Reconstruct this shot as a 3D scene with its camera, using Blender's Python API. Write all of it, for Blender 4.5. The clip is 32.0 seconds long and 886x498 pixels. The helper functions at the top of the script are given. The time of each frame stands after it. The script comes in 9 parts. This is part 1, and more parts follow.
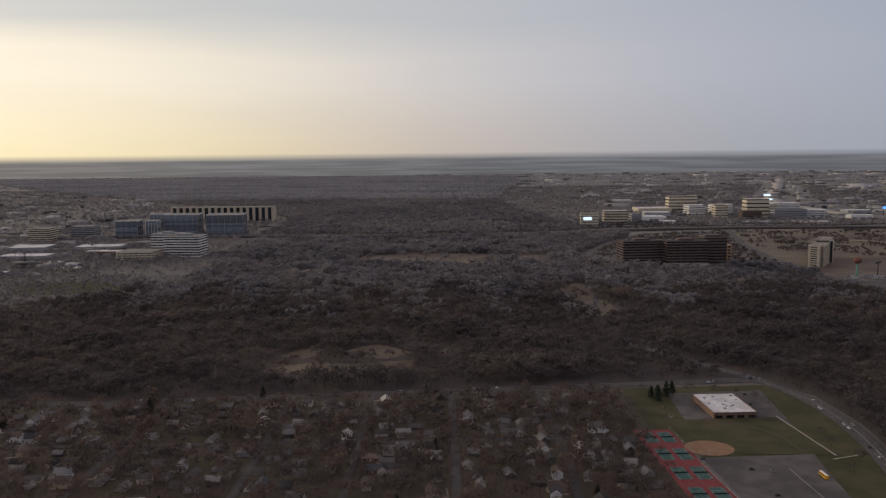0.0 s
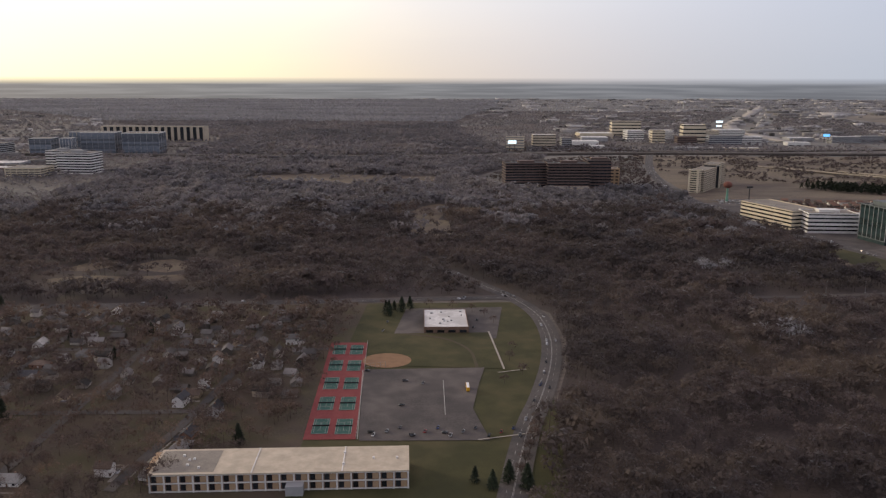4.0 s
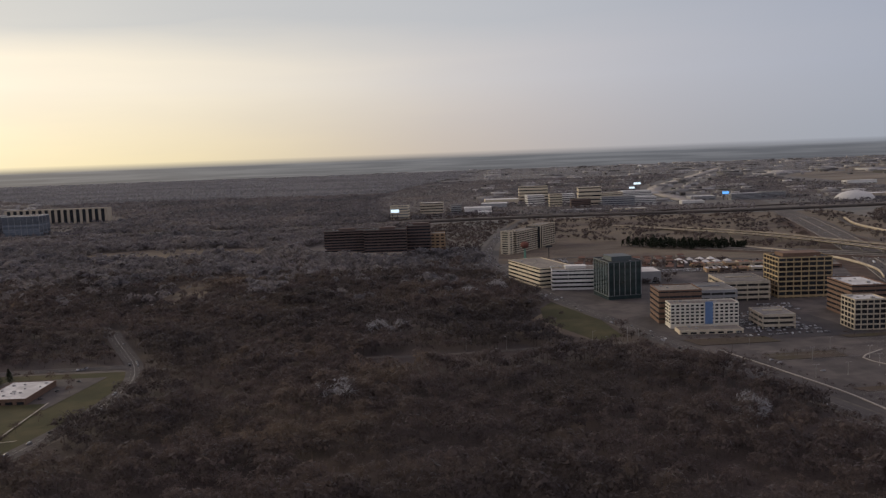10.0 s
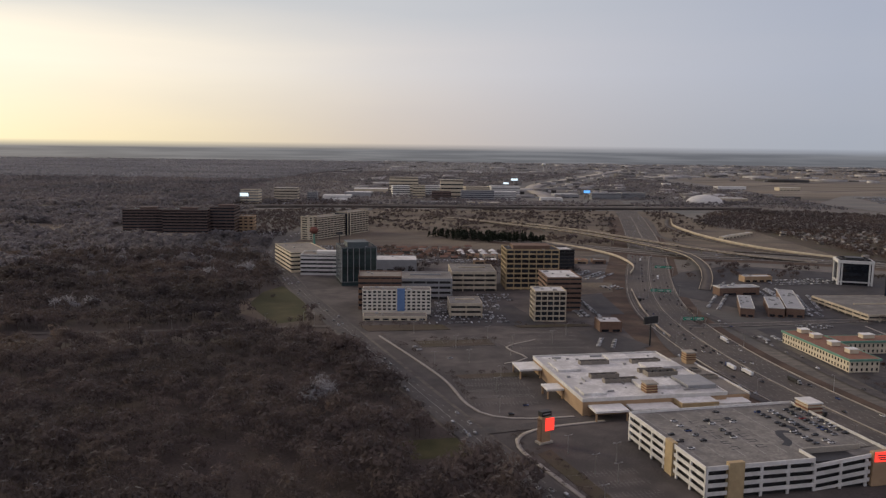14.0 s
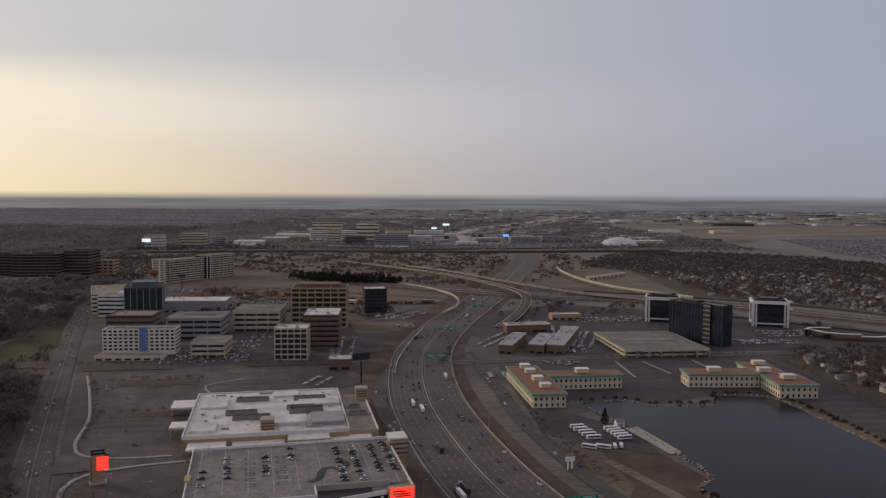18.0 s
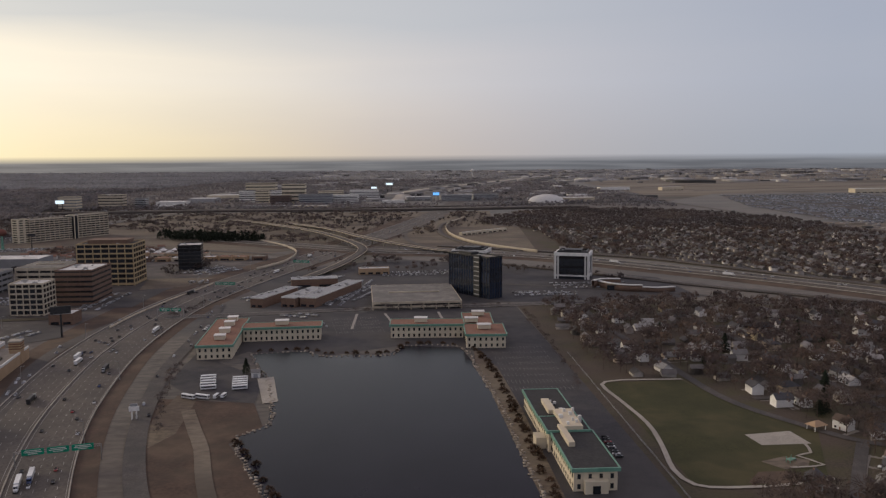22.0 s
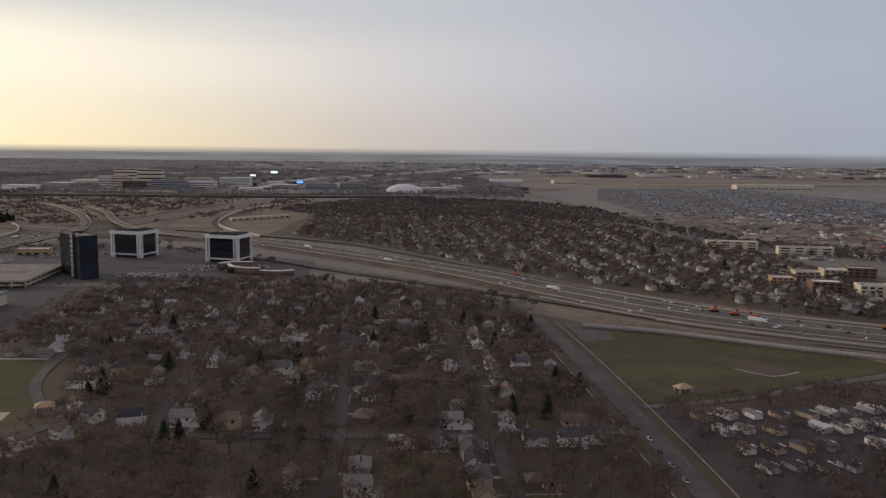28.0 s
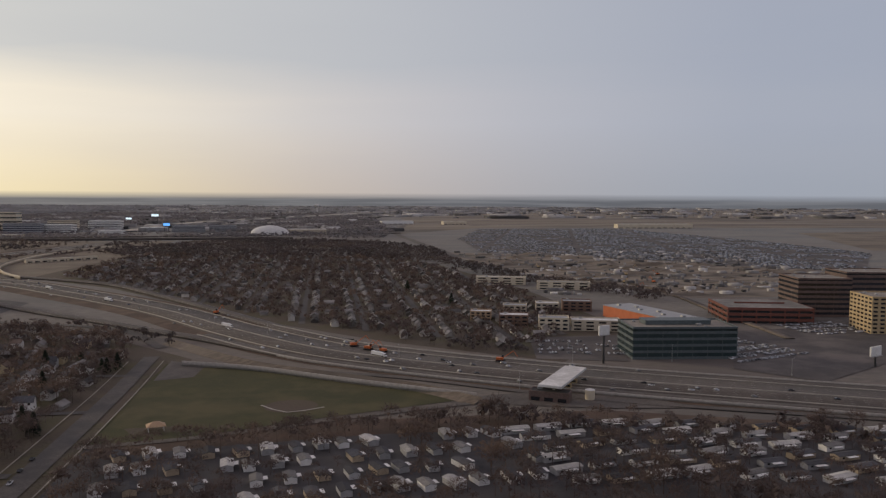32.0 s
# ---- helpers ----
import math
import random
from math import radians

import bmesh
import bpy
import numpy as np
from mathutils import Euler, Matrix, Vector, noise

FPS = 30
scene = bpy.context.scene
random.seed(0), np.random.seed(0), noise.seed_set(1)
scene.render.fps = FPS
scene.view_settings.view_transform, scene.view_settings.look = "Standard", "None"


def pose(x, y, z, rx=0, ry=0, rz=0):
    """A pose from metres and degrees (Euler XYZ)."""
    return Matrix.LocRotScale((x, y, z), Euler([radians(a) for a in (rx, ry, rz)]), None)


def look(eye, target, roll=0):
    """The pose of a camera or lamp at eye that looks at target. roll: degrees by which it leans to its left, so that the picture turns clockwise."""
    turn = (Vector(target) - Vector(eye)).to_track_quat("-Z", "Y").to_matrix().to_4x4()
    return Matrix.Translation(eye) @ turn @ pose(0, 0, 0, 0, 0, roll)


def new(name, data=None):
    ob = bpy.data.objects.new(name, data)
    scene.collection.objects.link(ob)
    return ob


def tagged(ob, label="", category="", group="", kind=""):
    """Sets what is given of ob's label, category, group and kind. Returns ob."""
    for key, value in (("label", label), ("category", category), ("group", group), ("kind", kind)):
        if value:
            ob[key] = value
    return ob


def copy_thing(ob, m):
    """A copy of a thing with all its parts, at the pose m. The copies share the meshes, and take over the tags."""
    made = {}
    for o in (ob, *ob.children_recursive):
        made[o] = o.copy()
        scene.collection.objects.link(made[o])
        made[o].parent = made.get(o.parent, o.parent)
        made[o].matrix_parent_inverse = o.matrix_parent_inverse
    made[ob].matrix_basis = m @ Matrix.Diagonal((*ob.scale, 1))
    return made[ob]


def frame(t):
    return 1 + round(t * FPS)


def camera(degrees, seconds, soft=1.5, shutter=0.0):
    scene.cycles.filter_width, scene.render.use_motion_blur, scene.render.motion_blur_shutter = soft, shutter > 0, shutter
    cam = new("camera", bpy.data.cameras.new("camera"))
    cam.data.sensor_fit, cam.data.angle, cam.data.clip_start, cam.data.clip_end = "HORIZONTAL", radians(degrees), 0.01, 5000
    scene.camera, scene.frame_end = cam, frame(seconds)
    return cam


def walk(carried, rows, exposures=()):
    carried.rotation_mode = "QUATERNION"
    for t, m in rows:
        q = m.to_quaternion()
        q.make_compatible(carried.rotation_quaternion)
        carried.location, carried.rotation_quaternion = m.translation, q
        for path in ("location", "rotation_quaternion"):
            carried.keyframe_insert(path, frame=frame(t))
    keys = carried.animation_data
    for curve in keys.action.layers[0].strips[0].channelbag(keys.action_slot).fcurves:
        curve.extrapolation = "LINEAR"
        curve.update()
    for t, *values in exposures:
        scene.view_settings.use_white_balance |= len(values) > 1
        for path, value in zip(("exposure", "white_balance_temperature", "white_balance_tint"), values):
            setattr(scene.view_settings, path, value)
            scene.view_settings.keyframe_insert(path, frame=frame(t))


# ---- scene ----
cam = camera(58.2, 32.0, soft=1.3)
METRES, EYE, TILT, LEAN, TURN = 1150.0, 125.0, -6.75, 0.55, 0.0
ROWS = [
    (0.0, 0.0001, 0.0001, -0.0000, 0.00, 0.00, -0.00),
    (0.5, 0.0154, 0.0002, -0.0008, -0.81, -2.12, -0.24),
    (1.0, 0.0302, 0.0005, -0.0016, -0.89, -4.86, -0.32),
    (1.5, 0.0449, 0.0012, -0.0023, -0.55, -5.78, -0.81),
    (2.0, 0.0598, 0.0023, -0.0031, -0.38, -4.99, -0.59),
    (2.5, 0.0749, 0.0034, -0.0038, -0.35, -4.86, -1.17),
    (3.0, 0.0901, 0.0044, -0.0045, -0.46, -4.94, -1.09),
    (3.5, 0.1051, 0.0052, -0.0051, 0.12, -5.42, -1.12),
    (5.5, 0.1649, 0.0070, -0.0069, 0.45, -3.69, 0.04),
    (6.0, 0.1801, 0.0078, -0.0075, 0.69, -3.40, -0.05),
    (6.5, 0.1955, 0.0087, -0.0079, 0.22, -3.49, -0.06),
    (7.0, 0.2107, 0.0097, -0.0083, -0.77, -3.47, -0.00),
    (7.5, 0.2259, 0.0107, -0.0087, -0.16, -4.02, -0.19),
    (8.0, 0.2410, 0.0116, -0.0091, 0.15, -4.54, -0.19),
    (8.5, 0.2562, 0.0123, -0.0095, 1.26, -3.70, 0.13),
    (9.0, 0.2716, 0.0129, -0.0100, 1.38, -0.53, 0.70),
    (9.5, 0.2872, 0.0135, -0.0106, 1.27, 0.50, 1.22),
    (10.0, 0.3027, 0.0137, -0.0112, 1.09, -0.04, 1.42),
    (10.5, 0.3180, 0.0138, -0.0120, 0.16, 0.04, 1.24),
    (11.0, 0.3334, 0.0138, -0.0127, -0.94, 0.37, 1.60),
    (11.5, 0.3488, 0.0140, -0.0134, -0.56, 0.42, 1.70),
    (12.0, 0.3643, 0.0147, -0.0141, -3.46, -0.07, 0.38),
    (12.5, 0.3799, 0.0157, -0.0149, -4.14, -0.77, -0.10),
    (13.0, 0.3954, 0.0168, -0.0157, -4.41, -1.09, -1.69),
    (13.5, 0.4108, 0.0178, -0.0165, -3.93, -0.58, -1.12),
    (15.5, 0.4717, 0.0202, -0.0195, -2.87, -0.53, -1.14),
    (16.0, 0.4869, 0.0206, -0.0200, -3.13, -0.16, -1.11),
    (16.5, 0.5021, 0.0211, -0.0204, -3.22, 0.59, -1.06),
    (17.0, 0.5173, 0.0214, -0.0209, -3.31, 1.81, -0.94),
    (17.5, 0.5326, 0.0215, -0.0215, -3.78, 2.70, -0.71),
    (18.0, 0.5479, 0.0215, -0.0222, -4.18, 2.94, -0.40),
    (18.5, 0.5633, 0.0213, -0.0229, -4.33, 1.95, -0.59),
    (19.0, 0.5789, 0.0211, -0.0236, -5.34, 0.61, -0.39),
    (19.5, 0.5945, 0.0209, -0.0243, -4.57, -1.98, -0.45),
    (20.0, 0.6103, 0.0207, -0.0249, -4.87, -2.69, -0.39),
    (20.5, 0.6260, 0.0206, -0.0254, -4.70, -2.61, -0.45),
    (21.0, 0.6419, 0.0207, -0.0258, -5.17, -2.10, -0.27),
    (21.5, 0.6579, 0.0208, -0.0263, -4.30, -0.86, -0.03),
    (22.0, 0.6742, 0.0211, -0.0268, -3.77, 0.20, 0.22),
    (22.5, 0.6906, 0.0213, -0.0273, -4.04, 1.27, 0.44),
    (23.0, 0.7068, 0.0212, -0.0277, -3.91, 1.84, 0.60),
    (23.5, 0.7231, 0.0210, -0.0281, -5.02, 0.94, 0.54),
    (24.0, 0.7394, 0.0208, -0.0285, -5.10, 0.14, 0.63),
    (24.5, 0.7557, 0.0205, -0.0288, -5.30, 0.12, 0.72),
    (25.0, 0.7720, 0.0202, -0.0292, -4.44, -0.24, 0.54),
    (25.5, 0.7880, 0.0200, -0.0297, -5.44, -2.05, 0.35),
    (27.5, 0.8528, 0.0205, -0.0318, -5.18, -1.27, -0.26),
    (28.0, 0.8689, 0.0206, -0.0324, -5.14, -0.23, -0.66),
    (28.5, 0.8849, 0.0205, -0.0330, -6.58, -0.08, -0.55),
    (29.0, 0.9010, 0.0205, -0.0333, -8.33, 0.76, -0.24),
    (29.5, 0.9172, 0.0204, -0.0337, -8.31, 2.07, 0.06),
    (30.0, 0.9333, 0.0201, -0.0341, -7.54, 2.86, 0.03),
    (30.5, 0.9494, 0.0195, -0.0345, -7.35, 3.36, 0.20),
    (31.0, 0.9656, 0.0189, -0.0350, -8.10, 4.08, 0.76),
    (31.5, 0.9819, 0.0181, -0.0354, -8.49, 3.90, 0.37),
    (32.0, 0.9983, 0.0167, -0.0357, -8.66, 2.93, 0.10),
]
walk(cam, [(t, pose(0, 0, EYE, TILT, LEAN, TURN) @ pose(METRES * x, METRES * y, METRES * z, 90 + pitch, roll, yaw)) for t, x, y, z, yaw, pitch, roll in ROWS],
     exposures=[(0.0, 0.2), (1.0, 0.6), (2.0, 0.72), (3.5, 0.78), (6.0, 0.52), (8.0, 0.6), (9.0, 0.25), (12.0, 0.2), (13.0, 0.36), (16.0, 0.38), (18.0, 0.12), (19.0, 0.18), (20.5, 0.48), (23.0, 0.2), (25.0, 0.28), (28.0, 0.35), (30.0, 0.22), (32.0, 0.2)])

# the whole place stands at half its true size

# ---- sky and sun ----
SUN_AZ, SUN_EL = -58.0, 13.0  # degrees: from straight ahead to the left, and above the horizon
world = bpy.data.worlds.new("sky")
scene.world = world
world.use_nodes = True
wn, wl = world.node_tree.nodes, world.node_tree.links
wn.clear()


def wmath(op, a, b=None, clamp=False):
    n = wn.new("ShaderNodeMath")
    n.operation, n.use_clamp = op, clamp
    for i, v in enumerate((a, b)):
        if v is None:
            continue
        if isinstance(v, (int, float)):
            n.inputs[i].default_value = v
        else:
            wl.new(v, n.inputs[i])
    return n.outputs[0]


def wmix(fac, a, b):
    n = wn.new("ShaderNodeMix")
    n.data_type = "RGBA"
    for s, v in ((n.inputs[0], fac), (n.inputs[6], a), (n.inputs[7], b)):
        if isinstance(v, tuple):
            s.default_value = (*v, 1)
        elif isinstance(v, (int, float)):
            s.default_value = v
        else:
            wl.new(v, s)
    return n.outputs[2]


def wramp(fac, stops, smooth=True):
    n = wn.new("ShaderNodeValToRGB")
    n.color_ramp.interpolation = "B_SPLINE" if smooth else "LINEAR"
    while len(n.color_ramp.elements) < len(stops):
        n.color_ramp.elements.new(0.5)
    for e, (p, c) in zip(n.color_ramp.elements, stops):
        e.position, e.color = p, (*c, 1)
    wl.new(fac, n.inputs[0])
    return n.outputs[0]


nishita = wn.new("ShaderNodeTexSky")
nishita.sky_type, nishita.sun_disc = "NISHITA", False
nishita.sun_elevation, nishita.sun_rotation = radians(SUN_EL), radians(SUN_AZ)
nishita.air_density, nishita.dust_density = 1.4, 3.0
coord = wn.new("ShaderNodeTexCoord")
xyz = wn.new("ShaderNodeSeparateXYZ")
wl.new(coord.outputs["Generated"], xyz.inputs[0])
flat = wmath("SQRT", wmath("ADD", wmath("MULTIPLY", xyz.outputs[0], xyz.outputs[0]), wmath("MULTIPLY", xyz.outputs[1], xyz.outputs[1])))
s_az, c_az = math.sin(radians(SUN_AZ)), math.cos(radians(SUN_AZ))
toward = wmath("DIVIDE", wmath("ADD", wmath("MULTIPLY", xyz.outputs[0], s_az), wmath("MULTIPLY", xyz.outputs[1], c_az)), wmath("MAXIMUM", flat, 0.001))
# 0 away from the sun, 1 towards it
near_sun = wmath("ADD", wmath("MULTIPLY", toward, 0.5), 0.5, True)
elev = xyz.outputs[2]
low = wramp(near_sun, [(0.0, (0.30, 0.34, 0.42)), (0.52, (0.34, 0.37, 0.43)), (0.65, (0.39, 0.39, 0.42)), (0.77, (0.56, 0.48, 0.43)), (0.86, (0.79, 0.67, 0.45)), (0.94, (1.0, 0.86, 0.54)), (1.0, (1.22, 1.02, 0.68))])
mid = wramp(near_sun, [(0.0, (0.30, 0.34, 0.44)), (0.52, (0.36, 0.39, 0.47)), (0.65, (0.45, 0.46, 0.52)), (0.77, (0.60, 0.57, 0.57)), (0.86, (0.82, 0.75, 0.64)), (0.94, (1.0, 0.9, 0.72)), (1.0, (1.2, 1.05, 0.85))])
high = wramp(near_sun, [(0.0, (0.30, 0.34, 0.43)), (0.52, (0.35, 0.38, 0.47)), (0.65, (0.42, 0.44, 0.50)), (0.77, (0.50, 0.51, 0.54)), (0.9, (0.58, 0.58, 0.57)), (1.0, (0.75, 0.72, 0.66))])
# streaks of stratus, long and level
stretch = wn.new("ShaderNodeMapping")
wl.new(coord.outputs["Generated"], stretch.inputs[0])
stretch.inputs["Scale"].default_value = (2.2, 2.2, 16.0)
streak = wn.new("ShaderNodeTexNoise")
wl.new(stretch.outputs[0], streak.inputs["Vector"])
streak.inputs["Scale"].default_value, streak.inputs["Detail"].default_value, streak.inputs["Roughness"].default_value = 1.5, 5.0, 0.5
wobble = wmath("MULTIPLY", wmath("SUBTRACT", streak.outputs["Fac"], 0.5), 0.05)
lift = wmath("ADD", elev, wobble)
edge = wmath("DIVIDE", wmath("SUBTRACT", lift, 0.118), 0.045, True)
glow = wmath("DIVIDE", wmath("SUBTRACT", elev, 0.004), 0.085, True)
zenith = wmath("DIVIDE", wmath("SUBTRACT", elev, 0.27), 0.25, True)
veil = wmix(zenith, wmix(edge, wmix(glow, low, mid), high), (0.44, 0.39, 0.44))
veil = wmix(0.10, veil, wmix(wmath("DIVIDE", wmath("SUBTRACT", streak.outputs["Fac"], 0.35), 0.3, True), (0.42, 0.43, 0.48), veil))
# far land past the edge of the ground, haze painted in, brighter sunward
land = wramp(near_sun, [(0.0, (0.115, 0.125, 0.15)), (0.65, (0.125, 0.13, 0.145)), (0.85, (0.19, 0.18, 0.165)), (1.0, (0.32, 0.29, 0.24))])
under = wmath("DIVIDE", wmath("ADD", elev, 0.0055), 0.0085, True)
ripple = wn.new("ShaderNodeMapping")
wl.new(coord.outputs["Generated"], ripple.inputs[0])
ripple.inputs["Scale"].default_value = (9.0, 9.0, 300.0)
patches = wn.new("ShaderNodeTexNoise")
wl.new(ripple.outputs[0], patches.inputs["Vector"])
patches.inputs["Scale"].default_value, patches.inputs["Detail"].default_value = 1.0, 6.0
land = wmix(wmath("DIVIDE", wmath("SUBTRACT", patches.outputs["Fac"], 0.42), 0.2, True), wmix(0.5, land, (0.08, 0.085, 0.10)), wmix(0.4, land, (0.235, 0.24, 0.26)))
# paler towards the horizon, where the painted haze is thickest
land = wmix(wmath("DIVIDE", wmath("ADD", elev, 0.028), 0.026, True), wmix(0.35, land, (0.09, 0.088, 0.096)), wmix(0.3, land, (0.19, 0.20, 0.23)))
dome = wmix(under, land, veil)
bg = wn.new("ShaderNodeBackground")
bg.inputs[1].default_value = 0.95
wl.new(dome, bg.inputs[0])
bg2 = wn.new("ShaderNodeBackground")
wl.new(nishita.outputs[0], bg2.inputs[0])
bg2.inputs[1].default_value = 0.05
both = wn.new("ShaderNodeMixShader")
both.inputs[0].default_value = 0.08
wl.new(bg.outputs[0], both.inputs[1])
wl.new(bg2.outputs[0], both.inputs[2])
wout = wn.new("ShaderNodeOutputWorld")
wl.new(both.outputs[0], wout.inputs[0])

sun = new("sun", bpy.data.lights.new("sun", "SUN"))
sun.data.energy, sun.data.angle, sun.data.color = 1.2, radians(12), (1.0, 0.82, 0.58)
sun.matrix_world = look((0, 0, 0), (-math.sin(radians(SUN_AZ)) * math.cos(radians(SUN_EL)), -math.cos(radians(SUN_AZ)) * math.cos(radians(SUN_EL)), -math.sin(radians(SUN_EL))))

# ---- materials ----
def mat(name, a, b, scale=0.5, rough=0.85, metal=0.0, bump=0.0, rnd=0.0, fine=None, big=None, island=0.0, spec=0.3, coat=0.0, span=(0.32, 0.68), haze_sheen=0.0, patch=None, sheer=0.0, stretch=None, thin=0.35):
    """Two-tone surface: fine grain between a and b, broad stains, a shade of its own for each object."""
    m = bpy.data.materials.new(name)
    m.use_nodes = True
    nt = m.node_tree
    bs = nt.nodes["Principled BSDF"]
    geo = nt.nodes.new("ShaderNodeNewGeometry")
    place = geo.outputs["Position"]
    if stretch:
        mp = nt.nodes.new("ShaderNodeMapping")
        mp.inputs["Scale"].default_value = stretch
        nt.links.new(place, mp.inputs[0])
        place = mp.outputs[0]

    def tex(s, detail=4.0):
        n = nt.nodes.new("ShaderNodeTexNoise")
        n.inputs["Scale"].default_value, n.inputs["Detail"].default_value, n.inputs["Roughness"].default_value = s, detail, 0.62
        nt.links.new(place, n.inputs["Vector"])
        return n.outputs["Fac"]

    def spread(v, lo, hi):
        n = nt.nodes.new("ShaderNodeMapRange")
        n.inputs[1].default_value, n.inputs[2].default_value = lo, hi
        nt.links.new(v, n.inputs[0])
        return n.outputs[0]

    def mix(f, x, y, mode="MIX"):
        n = nt.nodes.new("ShaderNodeMix")
        n.data_type, n.blend_type = "RGBA", mode
        for s, v in ((n.inputs[0], f), (n.inputs[6], x), (n.inputs[7], y)):
            if isinstance(v, tuple):
                s.default_value = (*v, 1)
            elif isinstance(v, (int, float)):
                s.default_value = v
            else:
                nt.links.new(v, s)
        return n.outputs[2]

    grain = tex(scale)
    col = mix(spread(grain, *span), a, b)
    if fine:
        col = mix(fine[1], col, mix(spread(tex(fine[0], 2.0), 0.35, 0.65), tuple(0.55 * c for c in a), tuple(min(1, 1.35 * c) for c in b)))
    if big:
        col = mix(spread(tex(big[0], 3.0), big[3] if len(big) > 3 else 0.45, big[4] if len(big) > 4 else 0.6), col, mix(big[2], col, big[1]))
    if patch:
        col = mix(spread(tex(patch[0], 2.0), 0.42, 0.62), col, mix(patch[2], col, patch[1]))
    if rnd:
        oi = nt.nodes.new("ShaderNodeObjectInfo")
        hv = nt.nodes.new("ShaderNodeHueSaturation")
        nt.links.new(spread(oi.outputs["Random"], 0, 1), hv.inputs["Value"])
        mr = hv.inputs["Value"].links[0].from_node
        mr.inputs[3].default_value, mr.inputs[4].default_value = 1 - rnd, 1 + rnd
        nt.links.new(col, hv.inputs["Color"])
        col = hv.outputs[0]
    if island:
        hv = nt.nodes.new("ShaderNodeHueSaturation")
        nt.links.new(spread(geo.outputs["Random Per Island"], 0, 1), hv.inputs["Value"])
        mr = hv.inputs["Value"].links[0].from_node
        mr.inputs[3].default_value, mr.inputs[4].default_value = 1 - island, 1 + island
        nt.links.new(col, hv.inputs["Color"])
        col = hv.outputs[0]
    nt.links.new(col, bs.inputs["Base Color"])
    bs.inputs["Roughness"].default_value, bs.inputs["Metallic"].default_value = rough, metal
    bs.inputs["Specular IOR Level"].default_value = spec
    bs.inputs["Coat Weight"].default_value = coat
    # bluish sheen, strongest at grazing views, stands in for distance haze
    bs.inputs["Sheen Weight"].default_value, bs.inputs["Sheen Roughness"].default_value = haze_sheen, thin
    bs.inputs["Sheen Tint"].default_value = (0.74, 0.85, 1.0, 1)
    if bump:
        bn = nt.nodes.new("ShaderNodeBump")
        bn.inputs["Strength"].default_value, bn.inputs["Distance"].default_value = bump, 0.2
        nt.links.new(tex(scale * 3), bn.inputs["Height"])
        nt.links.new(bn.outputs[0], bs.inputs["Normal"])
    if sheer:
        # sprays of fine twigs let light through from behind
        tl = nt.nodes.new("ShaderNodeBsdfTranslucent")
        nt.links.new(col, tl.inputs["Color"])
        ms = nt.nodes.new("ShaderNodeMixShader")
        ms.inputs[0].default_value = sheer
        nt.links.new(bs.outputs[0], ms.inputs[1])
        nt.links.new(tl.outputs[0], ms.inputs[2])
        nt.links.new(ms.outputs[0], nt.nodes["Material Output"].inputs["Surface"])
    return m


def lamp_mat(name, c, power):
    m = bpy.data.materials.new(name)
    m.use_nodes = True
    bs = m.node_tree.nodes["Principled BSDF"]
    bs.inputs["Base Color"].default_value = (*[0.3 * v for v in c], 1)
    bs.inputs["Emission Color"].default_value, bs.inputs["Emission Strength"].default_value = (*c, 1), power
    return m


# land tones raised to stand in for haze over the far ground
M_LAND = mat("winter_land", (0.078, 0.068, 0.060), (0.145, 0.126, 0.104), 0.03, 0.95, fine=(0.35, 0.4), big=(0.010, (0.062, 0.058, 0.056), 0.75), patch=(0.004, (0.12, 0.09, 0.072), 0.5), haze_sheen=0.09, stretch=(0.45, 1.0, 1.0), thin=0.3)
M_LITTER = mat("leaf_litter", (0.036, 0.027, 0.025), (0.064, 0.049, 0.043), 0.05, 0.95, fine=(0.9, 0.4), big=(0.012, (0.095, 0.07, 0.045), 0.5, 0.52, 0.66), haze_sheen=0.06, thin=0.3)
M_LAWN = mat("lawn", (0.036, 0.037, 0.014), (0.060, 0.058, 0.022), 0.06, 0.95, fine=(2.5, 0.35), big=(0.03, (0.088, 0.074, 0.036), 0.6), patch=(0.08, (0.034, 0.036, 0.014), 0.5), bump=0.2)
M_YARD = mat("yard_grass", (0.046, 0.038, 0.028), (0.088, 0.072, 0.052), 0.1, 0.95, fine=(1.2, 0.4), big=(0.05, (0.062, 0.058, 0.026), 0.7), patch=(0.03, (0.085, 0.062, 0.050), 0.6))
M_DRY = mat("dry_grass", (0.096, 0.074, 0.053), (0.175, 0.138, 0.095), 0.05, 0.95, fine=(0.6, 0.4), big=(0.016, (0.068, 0.047, 0.038), 0.85), patch=(0.03, (0.15, 0.125, 0.085), 0.45), haze_sheen=0.03, stretch=(0.6, 1.0, 1.0))
M_BANK = mat("bare_bank", (0.062, 0.040, 0.030), (0.098, 0.064, 0.047), 0.06, 0.95, fine=(0.9, 0.25), big=(0.03, (0.13, 0.095, 0.066), 0.55), patch=(0.09, (0.05, 0.038, 0.030), 0.6))
M_FAINT = mat("faint_bay_paint", (0.17, 0.162, 0.155), (0.26, 0.25, 0.235), 1.0, 0.8)
M_SOIL = mat("bare_soil", (0.105, 0.084, 0.064), (0.185, 0.152, 0.115), 0.05, 0.95, fine=(0.5, 0.4), big=(0.02, (0.065, 0.055, 0.046), 0.8), patch=(0.012, (0.22, 0.19, 0.15), 0.5), stretch=(0.5, 1.0, 1.0))
M_CLAY = mat("infield_clay", (0.20, 0.12, 0.07), (0.26, 0.16, 0.09), 0.3, 0.95)
M_ASPHALT = mat("asphalt", (0.068, 0.061, 0.057), (0.10, 0.09, 0.083), 0.25, 0.85, fine=(2.0, 0.3), big=(0.05, (0.045, 0.044, 0.045), 0.6))
